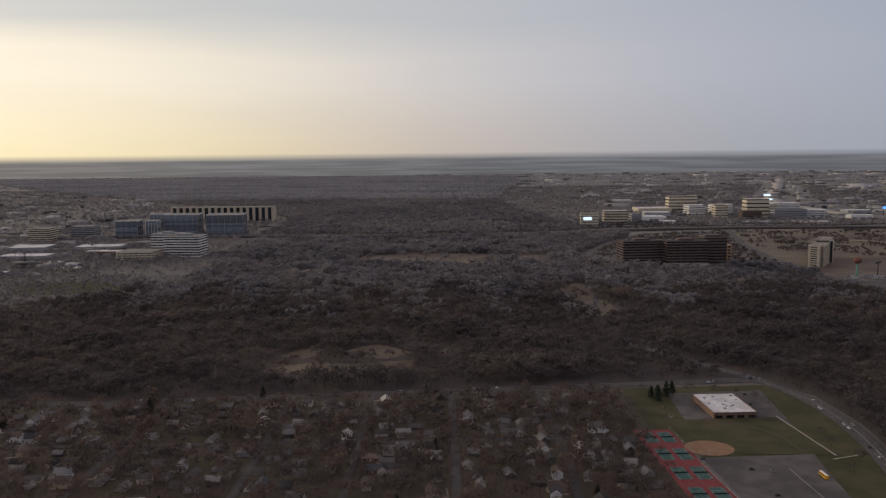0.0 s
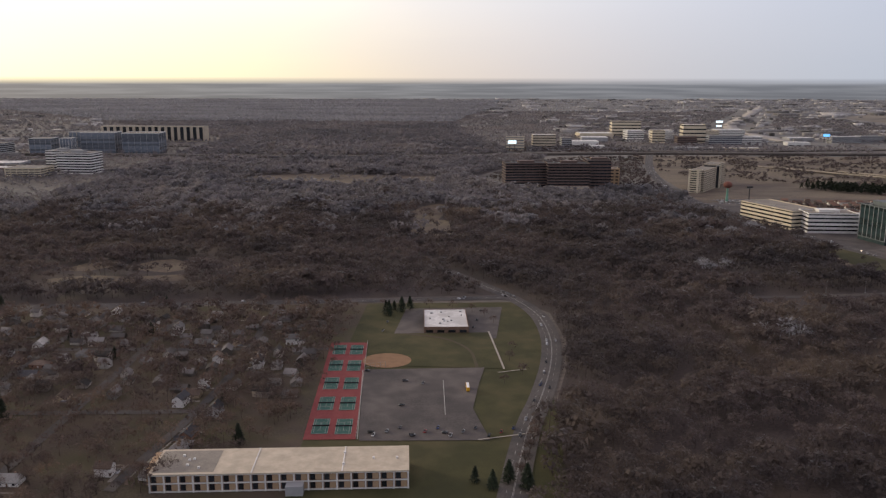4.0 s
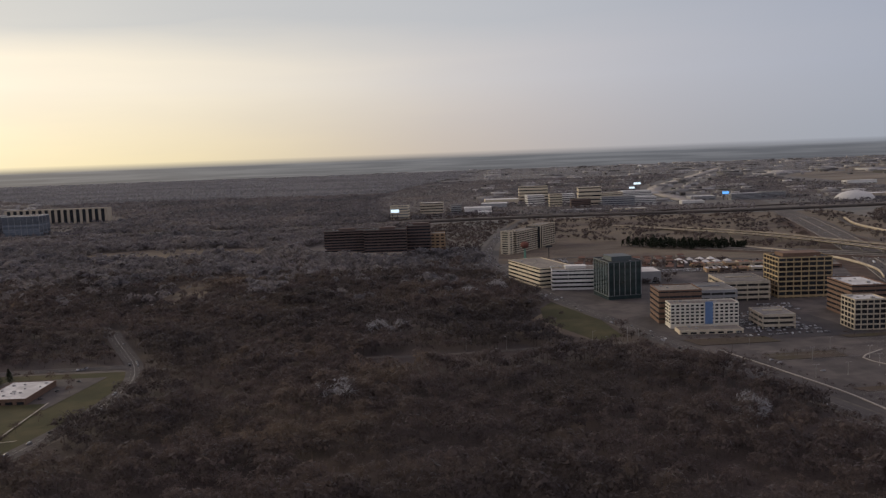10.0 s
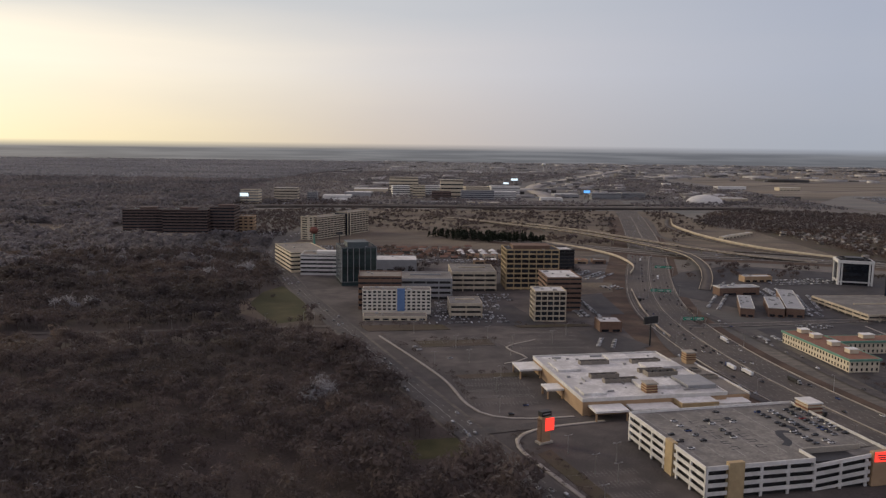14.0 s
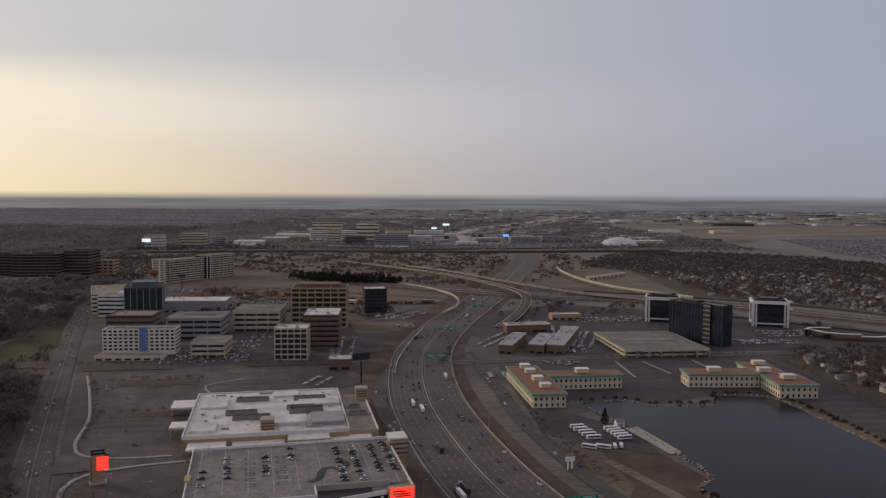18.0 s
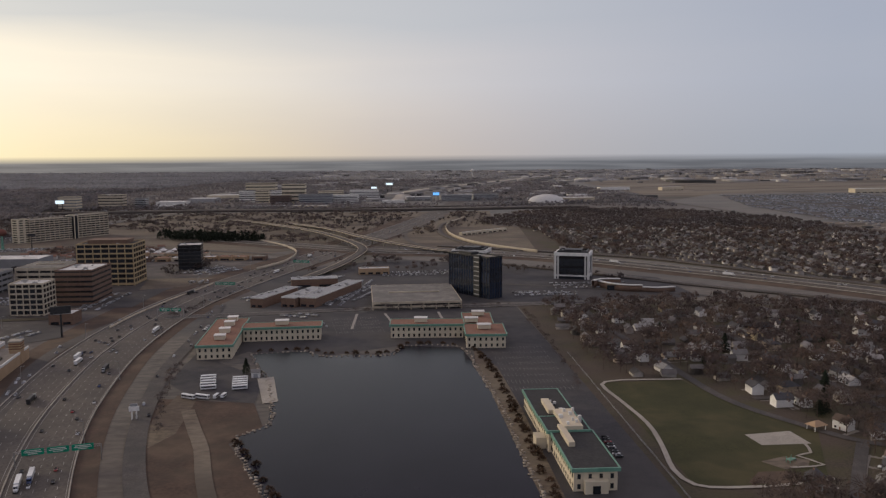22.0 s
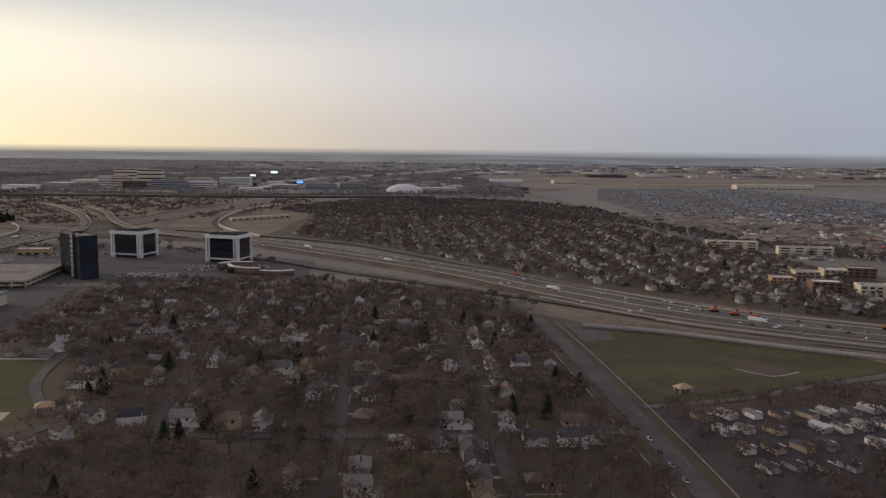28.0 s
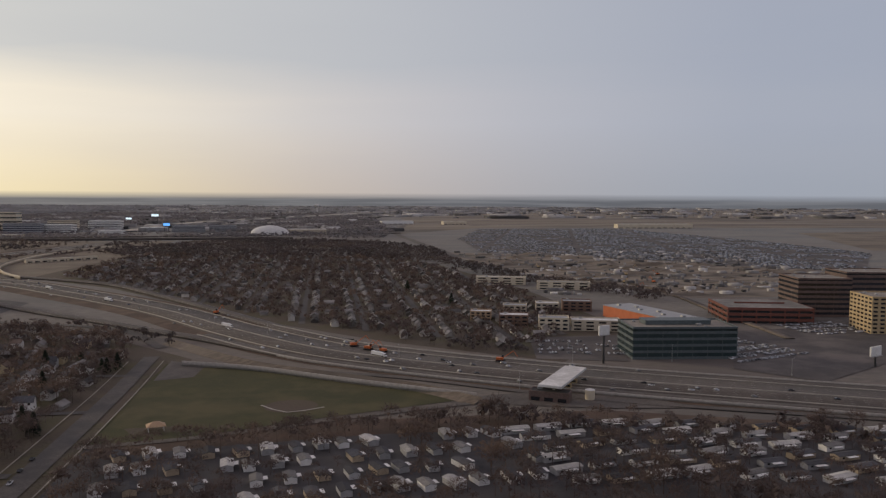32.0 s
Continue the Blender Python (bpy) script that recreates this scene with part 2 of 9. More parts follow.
M_LOT = mat("car_park_asphalt", (0.056, 0.050, 0.048), (0.094, 0.083, 0.078), 0.12, 0.85, fine=(1.5, 0.3), big=(0.025, (0.140, 0.121, 0.111), 0.65), patch=(0.07, (0.044, 0.040, 0.040), 0.6))
M_CONCRETE_ROAD = mat("road_concrete", (0.082, 0.070, 0.061), (0.118, 0.103, 0.090), 0.15, 0.85, fine=(1.2, 0.35), big=(0.03, (0.062, 0.057, 0.053), 0.6))
M_CONCRETE = mat("concrete", (0.30, 0.275, 0.235), (0.40, 0.37, 0.32), 0.4, 0.85, fine=(2.0, 0.25), big=(0.1, (0.24, 0.22, 0.19), 0.5))
M_DECK = mat("parking_deck", (0.165, 0.155, 0.142), (0.27, 0.255, 0.23), 0.12, 0.85, fine=(1.2, 0.3), big=(0.05, (0.115, 0.11, 0.10), 0.7), patch=(0.35, (0.12, 0.115, 0.108), 0.5))
M_AIRFIELD = mat("dry_airfield_grass", (0.095, 0.079, 0.060), (0.215, 0.178, 0.132), 0.006, 0.95, fine=(0.02, 0.35), big=(0.0035, (0.075, 0.068, 0.062), 0.85), patch=(0.009, (0.25, 0.225, 0.19), 0.5), stretch=(0.25, 1.0, 1.0))
M_WORKS = mat("churned_site_earth", (0.075, 0.060, 0.047), (0.20, 0.165, 0.125), 0.035, 0.95, fine=(0.12, 0.4), big=(0.012, (0.06, 0.05, 0.042), 0.85), patch=(0.05, (0.26, 0.225, 0.18), 0.55), stretch=(0.45, 1.0, 1.0))
M_TARGRAVEL = mat("tan_gravel_roof", (0.26, 0.205, 0.155), (0.36, 0.29, 0.225), 0.3, 0.9, fine=(1.5, 0.3), big=(0.12, (0.16, 0.125, 0.10), 0.7))
M_LINE = mat("road_paint", (0.24, 0.235, 0.22), (0.4, 0.39, 0.36), 1.0, 0.7)
M_KERB = mat("kerb_concrete", (0.26, 0.24, 0.215), (0.36, 0.335, 0.30), 0.8, 0.85)
M_WHITE_ROOF = mat("white_membrane", (0.56, 0.55, 0.54), (0.72, 0.71, 0.69), 0.12, 0.7, fine=(0.8, 0.22), big=(0.09, (0.36, 0.35, 0.335), 0.6), patch=(0.3, (0.46, 0.45, 0.43), 0.5))
M_GRAVEL_ROOF = mat("gravel_roof", (0.20, 0.18, 0.155), (0.28, 0.255, 0.215), 0.3, 0.9, fine=(2.0, 0.3), big=(0.1, (0.15, 0.135, 0.12), 0.5))
M_DARK_ROOF = mat("tar_roof", (0.028, 0.027, 0.027), (0.045, 0.043, 0.042), 0.3, 0.8, fine=(1.5, 0.3))
M_CREAM = mat("cream_concrete", (0.54, 0.47, 0.35), (0.65, 0.575, 0.44), 0.4, 0.8, big=(0.2, (0.44, 0.385, 0.29), 0.4))
M_OCHRE = mat("ochre_concrete", (0.37, 0.28, 0.16), (0.47, 0.36, 0.205), 0.4, 0.8, big=(0.15, (0.31, 0.235, 0.135), 0.4))
M_BEIGE = mat("beige_concrete", (0.43, 0.37, 0.285), (0.54, 0.47, 0.365), 0.4, 0.8, big=(0.15, (0.33, 0.29, 0.225), 0.4))
M_TAN = mat("tan_render", (0.34, 0.235, 0.145), (0.43, 0.305, 0.19), 0.4, 0.8, big=(0.2, (0.30, 0.20, 0.12), 0.4))
M_BROWN = mat("brown_brick", (0.135, 0.085, 0.062), (0.20, 0.13, 0.095), 0.6, 0.85, fine=(3.0, 0.3))
M_SLATE = mat("slate_cladding", (0.075, 0.095, 0.10), (0.11, 0.13, 0.135), 0.5, 0.6, fine=(2.0, 0.25))
M_DKBROWN = mat("dark_brown_cladding", (0.10, 0.068, 0.058), (0.15, 0.105, 0.09), 0.5, 0.7, fine=(2.0, 0.25))
M_RED = mat("red_brick", (0.13, 0.052, 0.04), (0.19, 0.08, 0.06), 0.6, 0.85, fine=(3.0, 0.3))
M_ORANGE = mat("orange_wall", (0.42, 0.12, 0.05), (0.50, 0.15, 0.065), 0.4, 0.7)
M_WHITE = mat("white_paint", (0.60, 0.59, 0.57), (0.72, 0.71, 0.68), 0.5, 0.6, rnd=0.15, big=(0.3, (0.5, 0.49, 0.46), 0.4))
M_GREYC = mat("grey_cladding", (0.27, 0.275, 0.285), (0.35, 0.355, 0.36), 0.4, 0.6, rnd=0.1, big=(0.2, (0.22, 0.225, 0.23), 0.4))
M_BLUEC = mat("blue_panel", (0.11, 0.19, 0.36), (0.15, 0.24, 0.42), 0.4, 0.6)
M_GREENROOF = mat("green_metal_trim", (0.11, 0.24, 0.18), (0.16, 0.31, 0.24), 0.4, 0.5)
M_ROOFRED = mat("brown_tile_roof", (0.18, 0.095, 0.065), (0.25, 0.135, 0.095), 0.5, 0.85, fine=(2.0, 0.3))
M_GLASS = mat("dark_window_glass", (0.012, 0.014, 0.018), (0.022, 0.026, 0.032), 0.3, 0.12, spec=0.7, rnd=0.4)
M_GLASSB = mat("blue_window_glass", (0.012, 0.018, 0.035), (0.022, 0.034, 0.06), 0.2, 0.1, spec=0.8, rnd=0.3)
M_GLASSG = mat("green_window_glass", (0.016, 0.030, 0.032), (0.026, 0.046, 0.048), 0.2, 0.12, spec=0.7, rnd=0.3)
M_PALEGLASS = mat("pale_window_glass", (0.10, 0.12, 0.15), (0.17, 0.19, 0.22), 0.3, 0.15, spec=0.7, rnd=0.4)
M_METAL = mat("galvanised_metal", (0.30, 0.30, 0.30), (0.42, 0.42, 0.41), 1.0, 0.45, 0.8)
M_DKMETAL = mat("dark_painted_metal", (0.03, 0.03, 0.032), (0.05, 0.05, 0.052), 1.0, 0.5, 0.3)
M_SIGNG = mat("green_sign_sheet", (0.0, 0.20, 0.12), (0.005, 0.25, 0.15), 1.0, 0.4)
M_COURT_RED = mat("red_court_surface", (0.17, 0.035, 0.035), (0.22, 0.05, 0.05), 0.3, 0.85, fine=(2.0, 0.2))
M_COURT_GREEN = mat("green_court_surface", (0.028, 0.085, 0.07), (0.045, 0.11, 0.09), 0.3, 0.85, fine=(2.0, 0.2))
M_TWIG = mat("bare_twigs", (0.084, 0.067, 0.065), (0.142, 0.113, 0.106), 0.06, 0.9, fine=(0.25, 0.25), big=(0.018, (0.215, 0.165, 0.122), 0.7, 0.5, 0.66), span=(0.36, 0.64), haze_sheen=0.45, patch=(0.009, (0.050, 0.045, 0.048), 0.7), sheer=0.5, thin=0.3)
# twigs of the farther woods, distance haze painted into their colour
M_HAZETWIG = mat("grey_bare_twigs", (0.165, 0.152, 0.160), (0.250, 0.230, 0.235), 0.03, 0.9, fine=(0.12, 0.25), big=(0.010, (0.29, 0.255, 0.230), 0.6, 0.5, 0.66), span=(0.36, 0.64), haze_sheen=0.7, patch=(0.004, (0.125, 0.120, 0.132), 0.7), sheer=0.5, thin=0.3)
# paler still for haze in the farthest woods; also serves real pale-barked trees
M_HAZEPALE_TWIG = mat("smoke_grey_twigs", (0.30, 0.30, 0.32), (0.38, 0.375, 0.39), 0.012, 0.9, big=(0.006, (0.22, 0.22, 0.24), 0.75), span=(0.36, 0.64), haze_sheen=0.6, sheer=0.5, stretch=(0.4, 1.0, 1.0), thin=0.3)
M_BARK = mat("bark", (0.065, 0.05, 0.042), (0.11, 0.09, 0.075), 1.5, 0.9)
M_NEEDLE = mat("conifer_needles", (0.010, 0.016, 0.009), (0.022, 0.032, 0.016), 0.6, 0.9, rnd=0.25)
M_SHRUB = mat("brown_shrub_twigs", (0.06, 0.038, 0.026), (0.11, 0.07, 0.045), 0.5, 0.9, rnd=0.3)
M_STONE = mat("shore_stone", (0.20, 0.175, 0.145), (0.33, 0.29, 0.24), 0.8, 0.9, island=0.35)
M_FRESH = mat("fresh_asphalt", (0.030, 0.029, 0.033), (0.050, 0.048, 0.052), 0.2, 0.8, fine=(1.6, 0.3), big=(0.05, (0.075, 0.069, 0.066), 0.6), patch=(0.02, (0.060, 0.054, 0.052), 0.5))
M_HOTEL = mat("cream_white_render", (0.60, 0.565, 0.49), (0.70, 0.66, 0.57), 0.5, 0.75, big=(0.2, (0.50, 0.47, 0.40), 0.4))

# ---- building tools ----
rng = np.random.default_rng(7)


def mesh_np(name, verts, faces, material):
    """A mesh from arrays: faces all of one size."""
    me = bpy.data.meshes.new(name)
    verts, faces = np.asarray(verts, dtype=np.float32), np.asarray(faces, dtype=np.int32)
    n, k = faces.shape
    me.vertices.add(len(verts))
    me.vertices.foreach_set("co", verts.ravel())
    me.loops.add(n * k)
    me.loops.foreach_set("vertex_index", faces.ravel())
    me.polygons.add(n)
    me.polygons.foreach_set("loop_start", np.arange(0, n * k, k, dtype=np.int32))
    me.polygons.foreach_set("loop_total", np.full(n, k, dtype=np.int32))
    me.update()
    me.materials.append(material)
    return me


def from_bm(name, bm, material):
    me = bpy.data.meshes.new(name)
    bm.to_mesh(me)
    bm.free()
    me.materials.append(material)
    return me


def box(bm, x0, y0, z0, x1, y1, z1, bevel=0.0, taper=0.0):
    """A box between two corners, with bevelled edges or a narrower top."""
    r = bmesh.ops.create_cube(bm, size=1)
    for v in r["verts"]:
        s = 1 - (taper if v.co.z > 0 else 0)
        v.co = Vector(((x0 + x1) / 2 + v.co.x * (x1 - x0) * s, (y0 + y1) / 2 + v.co.y * (y1 - y0) * s, (z0 + z1) / 2 + v.co.z * (z1 - z0)))
    if bevel:
        bmesh.ops.bevel(bm, geom=list({e for v in r["verts"] for e in v.link_edges}), offset=bevel, segments=1, affect="EDGES")
    return r["verts"]


def boxm(name, dims, material, bevel=0.0, taper=0.0):
    bm = bmesh.new()
    box(bm, *dims, bevel=bevel, taper=taper)
    return from_bm(name, bm, material)


def tube(bm, p, q, r0, r1, n=6):
    p, q = Vector(p), Vector(q)
    r = bmesh.ops.create_cone(bm, cap_ends=True, segments=n, radius1=r0, radius2=r1, depth=(q - p).length)
    m = Matrix.Translation((p + q) / 2) @ (q - p).to_track_quat("Z", "Y").to_matrix().to_4x4()
    bmesh.ops.transform(bm, matrix=m, verts=r["verts"])


def prism(bm, pts, z0, z1):
    """An upright prism on an outline."""
    lo = [bm.verts.new((x, y, z0)) for x, y in pts]
    hi = [bm.verts.new((x, y, z1)) for x, y in pts]
    n = len(pts)
    faces = [bm.faces.new([lo[i], lo[(i + 1) % n], hi[(i + 1) % n], hi[i]]) for i in range(n)]
    faces += [bm.faces.new(hi), bm.faces.new(lo[::-1])]
    bmesh.ops.recalc_face_normals(bm, faces=faces)
    return lo + hi


def part(name, bm, material, parent, label="", m=None):
    """Links a bmesh or a mesh as one part under a thing."""
    me = bm if isinstance(bm, bpy.types.Mesh) else from_bm(name, bm, material)
    ob = new(name, me)
    ob.parent = parent
    if m is not None:
        ob.matrix_basis = m
    return tagged(ob, label)


def thing(name, x, y, z=0.0, rz=0.0, label="", category="", group="", kind=""):
    ob = new(name)
    ob.empty_display_size = 0.5
    ob.matrix_basis = pose(x, y, z, 0, 0, rz)
    return tagged(ob, label, category, group, kind)


SHEETS = []


def sheet(name, pts, z, material, label="", category="", kind="structure", depth=0.0):
    """Flat ground on an outline, each a few millimetres above the one before; with a depth it is a raised slab."""
    SHEETS.append(name)
    z += 0.0023 * len(SHEETS) - 0.02
    bm = bmesh.new()
    if depth:
        prism(bm, pts, z - depth, z)
    else:
        bm.faces.new([bm.verts.new((x, y, z)) for x, y in pts])
        bmesh.ops.recalc_face_normals(bm, faces=bm.faces)
        for f in bm.faces:
            if f.normal.z < 0:
                f.normal_flip()
    return tagged(new(name, from_bm(name, bm, material)), label, category, kind=kind)


def spline(pts, step=6.0):
    """Points along a smooth curve through pts (2D or 3D)."""
    p = np.array(pts, float)
    p = np.vstack([2 * p[0] - p[1], p, 2 * p[-1] - p[-2]])
    out = []
    for i in range(1, len(p) - 2):
        n = max(2, int(np.linalg.norm(p[i + 1] - p[i]) / step))
        for t in np.linspace(0, 1, n, endpoint=False):
            out.append(0.5 * (2 * p[i] + (p[i + 1] - p[i - 1]) * t + (2 * p[i - 1] - 5 * p[i] + 4 * p[i + 1] - p[i + 2]) * t * t + (3 * p[i] - p[i - 1] - 3 * p[i + 1] + p[i + 2]) * t ** 3))
    out.append(p[-2])
    return np.array(out)


def sides(c):
    d = np.gradient(c[:, :2], axis=0)
    d /= np.maximum(np.linalg.norm(d, axis=1), 1e-6)[:, None]
    return np.stack([-d[:, 1], d[:, 0]], axis=1)  # to the left of the way


def strip(c, a, b, z, thick=0.0):
    """Vertices and quads of a band from offset a to offset b beside the curve c."""
    n, k = sides(c), len(c)
    h = c[:, 2] if c.shape[1] > 2 else np.zeros(k)
    A, B = c[:, :2] + n * a, c[:, :2] + n * b
    rows = [np.column_stack([A, h + z]), np.column_stack([B, h + z])]
    if thick:
        rows += [np.column_stack([B, h + z - thick]), np.column_stack([A, h + z - thick])]
    m = len(rows)
    V = np.concatenate(rows)
    i = np.arange(k - 1)
    F = []
    for r in range(m if thick else 1):
        s = (r + 1) % m
        F.append(np.column_stack([r * k + i, r * k + i + 1, s * k + i + 1, s * k + i]))
    return V, np.concatenate(F)


def merge(parts):
    V, F, o = [], [], 0
    for v, f in parts:
        V.append(v)
        F.append(f + o)
        o += len(v)
    return np.concatenate(V), np.concatenate(F)


def up(V, F):
    """Turns level faces upwards."""
    a, b, c = V[F[:, 0]], V[F[:, 1]], V[F[:, 2]]
    nz = np.cross(b - a, c - a)[:, 2]
    F = F.copy()
    F[nz < 0] = F[nz < 0][:, ::-1]
    return F


ROADS = []


def road(name, pts, width, z, material, label, category="road", lanes=(), dash=(2.0, 4.0), kerb=True, edges=(), thick=0.0):
    """A road along a smooth line, with painted lines and kerbs as its parts."""
    c = spline(pts)
    ROADS.append(name)
    z += 0.16 + 0.0011 * len(ROADS)
    V, F = strip(c, width / 2, -width / 2, z, thick)
    ob = tagged(new(name, mesh_np(name, V, up(V, F) if not thick else F, material)), label, category, kind="structure")
    fine = spline(pts, 1.0)
    marks = []
    for off in lanes:
        for i in range(0, len(fine) - 3, max(3, int(dash[0] + dash[1]))):
            marks.append(strip(fine[i:i + max(2, int(dash[0]) + 1)], off + 0.07, off - 0.07, z + 0.03))
    for off in edges:
        marks.append(strip(c, off + 0.06, off - 0.06, z + 0.03))
    if marks:
        V, F = merge(marks)
        o = new("lane_lines", mesh_np("lane_lines", V, up(V, F), M_LINE))
        o.parent = ob
        tagged(o, "worn white lane lines", kind="stuff")
    if kerb:
        for s in (1, -1):
            V, F = strip(c, s * (width / 2 + 0.35), s * width / 2, z + 0.08, 0.2)
            o = new("kerb", mesh_np("kerb", V, F, M_KERB))
            o.parent = ob
    return ob


def inside(pts, X, Y):
    """Which points lie in an outline."""
    r = np.zeros(len(X), bool)
    n = len(pts)
    for i in range(n):
        x0, y0 = pts[i]
        x1, y1 = pts[(i + 1) % n]
        c = (y0 > Y) != (y1 > Y)
        r ^= c & (X < (x1 - x0) * (Y - y0) / ((y1 - y0) or 1e-9) + x0)
    return r


def near_line(pts, X, Y, d):
    """Which points lie within d of a road's line."""
    c = spline(pts, 8.0)[:, :2]
    r = np.zeros(len(X), bool)
    for a, b in zip(c[:-1], c[1:]):
        v = b - a
        t = np.clip(((X - a[0]) * v[0] + (Y - a[1]) * v[1]) / max(v @ v, 1e-9), 0, 1)
        r |= np.hypot(X - a[0] - t * v[0], Y - a[1] - t * v[1]) < d
    return r


def shifted(pts, dx, dy):
    return [(x + dx, y + dy) for x, y in pts]


def dense_line(streets):
    """Close-set points along several streets, to measure distances from."""
    return np.concatenate([spline(s, 2.0)[:, :2] for s in streets])


def scatter(pts, gap, seed=1):
    """Uneven points in an outline, about gap apart."""
    g = np.random.default_rng(seed)
    x0, y0 = np.min(pts, axis=0)
    x1, y1 = np.max(pts, axis=0)
    X, Y = np.meshgrid(np.arange(x0, x1, gap), np.arange(y0, y1, gap))
    X, Y = X.ravel() + g.uniform(-0.48, 0.48, X.size) * gap, Y.ravel() + g.uniform(-0.48, 0.48, Y.size) * gap
    k = inside(pts, X, Y)
    return X[k], Y[k]


def bare_trees(X, Y, Hh, R, twigs, seed=1, width=0.13, trunk=True, sprays=0, spray=0.3):
    """Triangles of many leafless trees: a trunk, slivers for limbs and twigs, and dense twig sprays round the crown."""
    g = np.random.default_rng(seed)
    n = len(X)
    base = np.column_stack([X, Y, np.zeros(n)])
    T = []
    if trunk:
        for a in (0.0, 2.1):
            w = np.column_stack([np.cos(a) * R * 0.028, np.sin(a) * R * 0.028, np.zeros(n)])
            top = base + np.column_stack([g.normal(0, 0.15, n), g.normal(0, 0.15, n), Hh * 0.75])
            T.append(np.stack([base - w, base + w, top], axis=1))
    rep = lambda v: np.repeat(v, twigs, axis=0)
    m = n * twigs
    u = g.normal(size=(m, 3))
    u /= np.linalg.norm(u, axis=1)[:, None]
    u[:, 2] = np.abs(u[:, 2]) * 0.9 - 0.25
    rad = g.uniform(0.15, 0.85, m) ** 0.6
    HH, RR = rep(Hh), rep(R)
    cen = rep(base) + np.column_stack([np.zeros(m), np.zeros(m), HH * 0.58])
    lump = 0.75 + 0.35 * np.sin(3 * np.arctan2(u[:, 1], u[:, 0]) + np.repeat(g.uniform(0, 6, n), twigs)) * np.repeat(g.uniform(0.2, 1, n), twigs)
    p = cen + u * (rad * lump)[:, None] * np.column_stack([RR, RR, HH * 0.45])
    d = u + g.normal(0, 0.45, (m, 3)) + np.array([0, 0, 0.35])
    d /= np.linalg.norm(d, axis=1)[:, None]
    q = p + d * (RR * g.uniform(0.25, 0.6, m))[:, None]
    s = np.cross(d, g.normal(size=(m, 3)))
    s *= (width * RR / 2.5 * g.uniform(0.6, 1.5, m) / np.maximum(np.linalg.norm(s, axis=1), 1e-6))[:, None]
    T.append(np.stack([p - s, p + s, q], axis=1))
    if sprays:
        m = n * sprays
        rep = lambda v: np.repeat(v, sprays, axis=0)
        HH, RR = rep(Hh), rep(R)
        # each crown is made of seven boughs of uneven size
        bough = g.normal(size=(n, 7, 3))
        bough /= np.linalg.norm(bough, axis=2)[:, :, None]
        bough[:, :, 2] = np.abs(bough[:, :, 2]) * 0.9 - 0.2
        which = g.integers(0, 7, m)
        c = bough[np.repeat(np.arange(n), sprays), which] * 0.5
        u = g.normal(size=(m, 3))
        u /= np.linalg.norm(u, axis=1)[:, None]
        u = u + c * 0.9
        u /= np.linalg.norm(u, axis=1)[:, None]
        size = rep(g.uniform(0.32, 0.55, n)) * (0.8 + 0.07 * which)
        p = rep(base) + np.column_stack([np.zeros(m), np.zeros(m), HH * 0.56]) + (c + u * (size * g.uniform(0.8, 1.15, m))[:, None]) * np.column_stack([RR, RR, HH * 0.42])
        nrm = u + g.normal(0, 0.22, (m, 3)) + np.array([0, 0, 0.6])
        e = np.cross(nrm, g.normal(size=(m, 3)))
        e /= np.maximum(np.linalg.norm(e, axis=1), 1e-6)[:, None]
        f = np.cross(nrm, e)
        f /= np.maximum(np.linalg.norm(f, axis=1), 1e-6)[:, None]
        k = (spray * RR * g.uniform(0.6, 1.4, m))[:, None]
        T.append(np.stack([p - e * k * 0.5, p + e * k * 0.35 - f * k * 0.3, p + e * k * 0.15 + f * k * 0.7], axis=1))
    V = np.concatenate(T).reshape(-1, 3)
    return V, np.arange(len(V)).reshape(-1, 3)


# ---- ground, roads, water ----
def grid_ground():
    xs = np.concatenate([np.linspace(-6000, -600, 10), np.linspace(-400, 1800, 23), np.linspace(2200, 7500, 12)])
    ys = np.concatenate([np.linspace(-1500, 0, 4), np.linspace(200, 1600, 15), np.linspace(2000, 6500, 10)])
    X, Y = np.meshgrid(xs, ys)
    V = np.column_stack([X.ravel(), Y.ravel(), np.zeros(X.size)])
    w = len(xs)
    i = (np.arange(len(ys) - 1)[:, None] * w + np.arange(w - 1)[None, :]).ravel()
    return V, np.column_stack([i, i + 1, i + w + 1, i + w])


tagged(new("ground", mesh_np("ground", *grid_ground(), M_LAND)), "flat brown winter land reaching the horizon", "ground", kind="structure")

EW_ROAD = [(-700, 368), (-225, 392), (-114, 401), (1, 412), (80, 418), (172, 427)]
CURVE_ROAD = [(120, 520), (136, 490), (152, 463), (172, 427), (183, 395), (185, 358), (181, 323), (173, 287), (166, 262), (158, 222), (150, 170), (140, 60), (130, -200)]
RIVER_ROAD = [(470, 1330), (420, 1130), (395, 1000), (378, 850), (384, 745), (395, 668), (424, 562), (463, 441), (497, 337), (519, 273), (535, 230), (550, 180), (580, 60), (610, -200)]
WOOD_ROAD = [(296, 430), (332, 431), (361, 435), (394, 440), (420, 442), (446, 446), (462, 444)]
FAR_HWY = [(-1500, 1330), (-700, 1262), (-269, 1233), (-74, 1222), (154, 1240), (290, 1280), (495, 1300), (800, 1290), (1100, 1320)]
LEFT_ROAD = [(-265, 880), (-273, 916), (-294, 1157), (-307, 1462), (-330, 2200)]
TOLLWAY = [(960, 1950), (880, 1400), (828, 1143), (775, 930), (727, 752), (676, 585), (655, 500), (648, 437), (648, 367), (655, 305), (664, 258), (678, 210), (700, 150), (740, 60), (800, -60), (870, -220)]
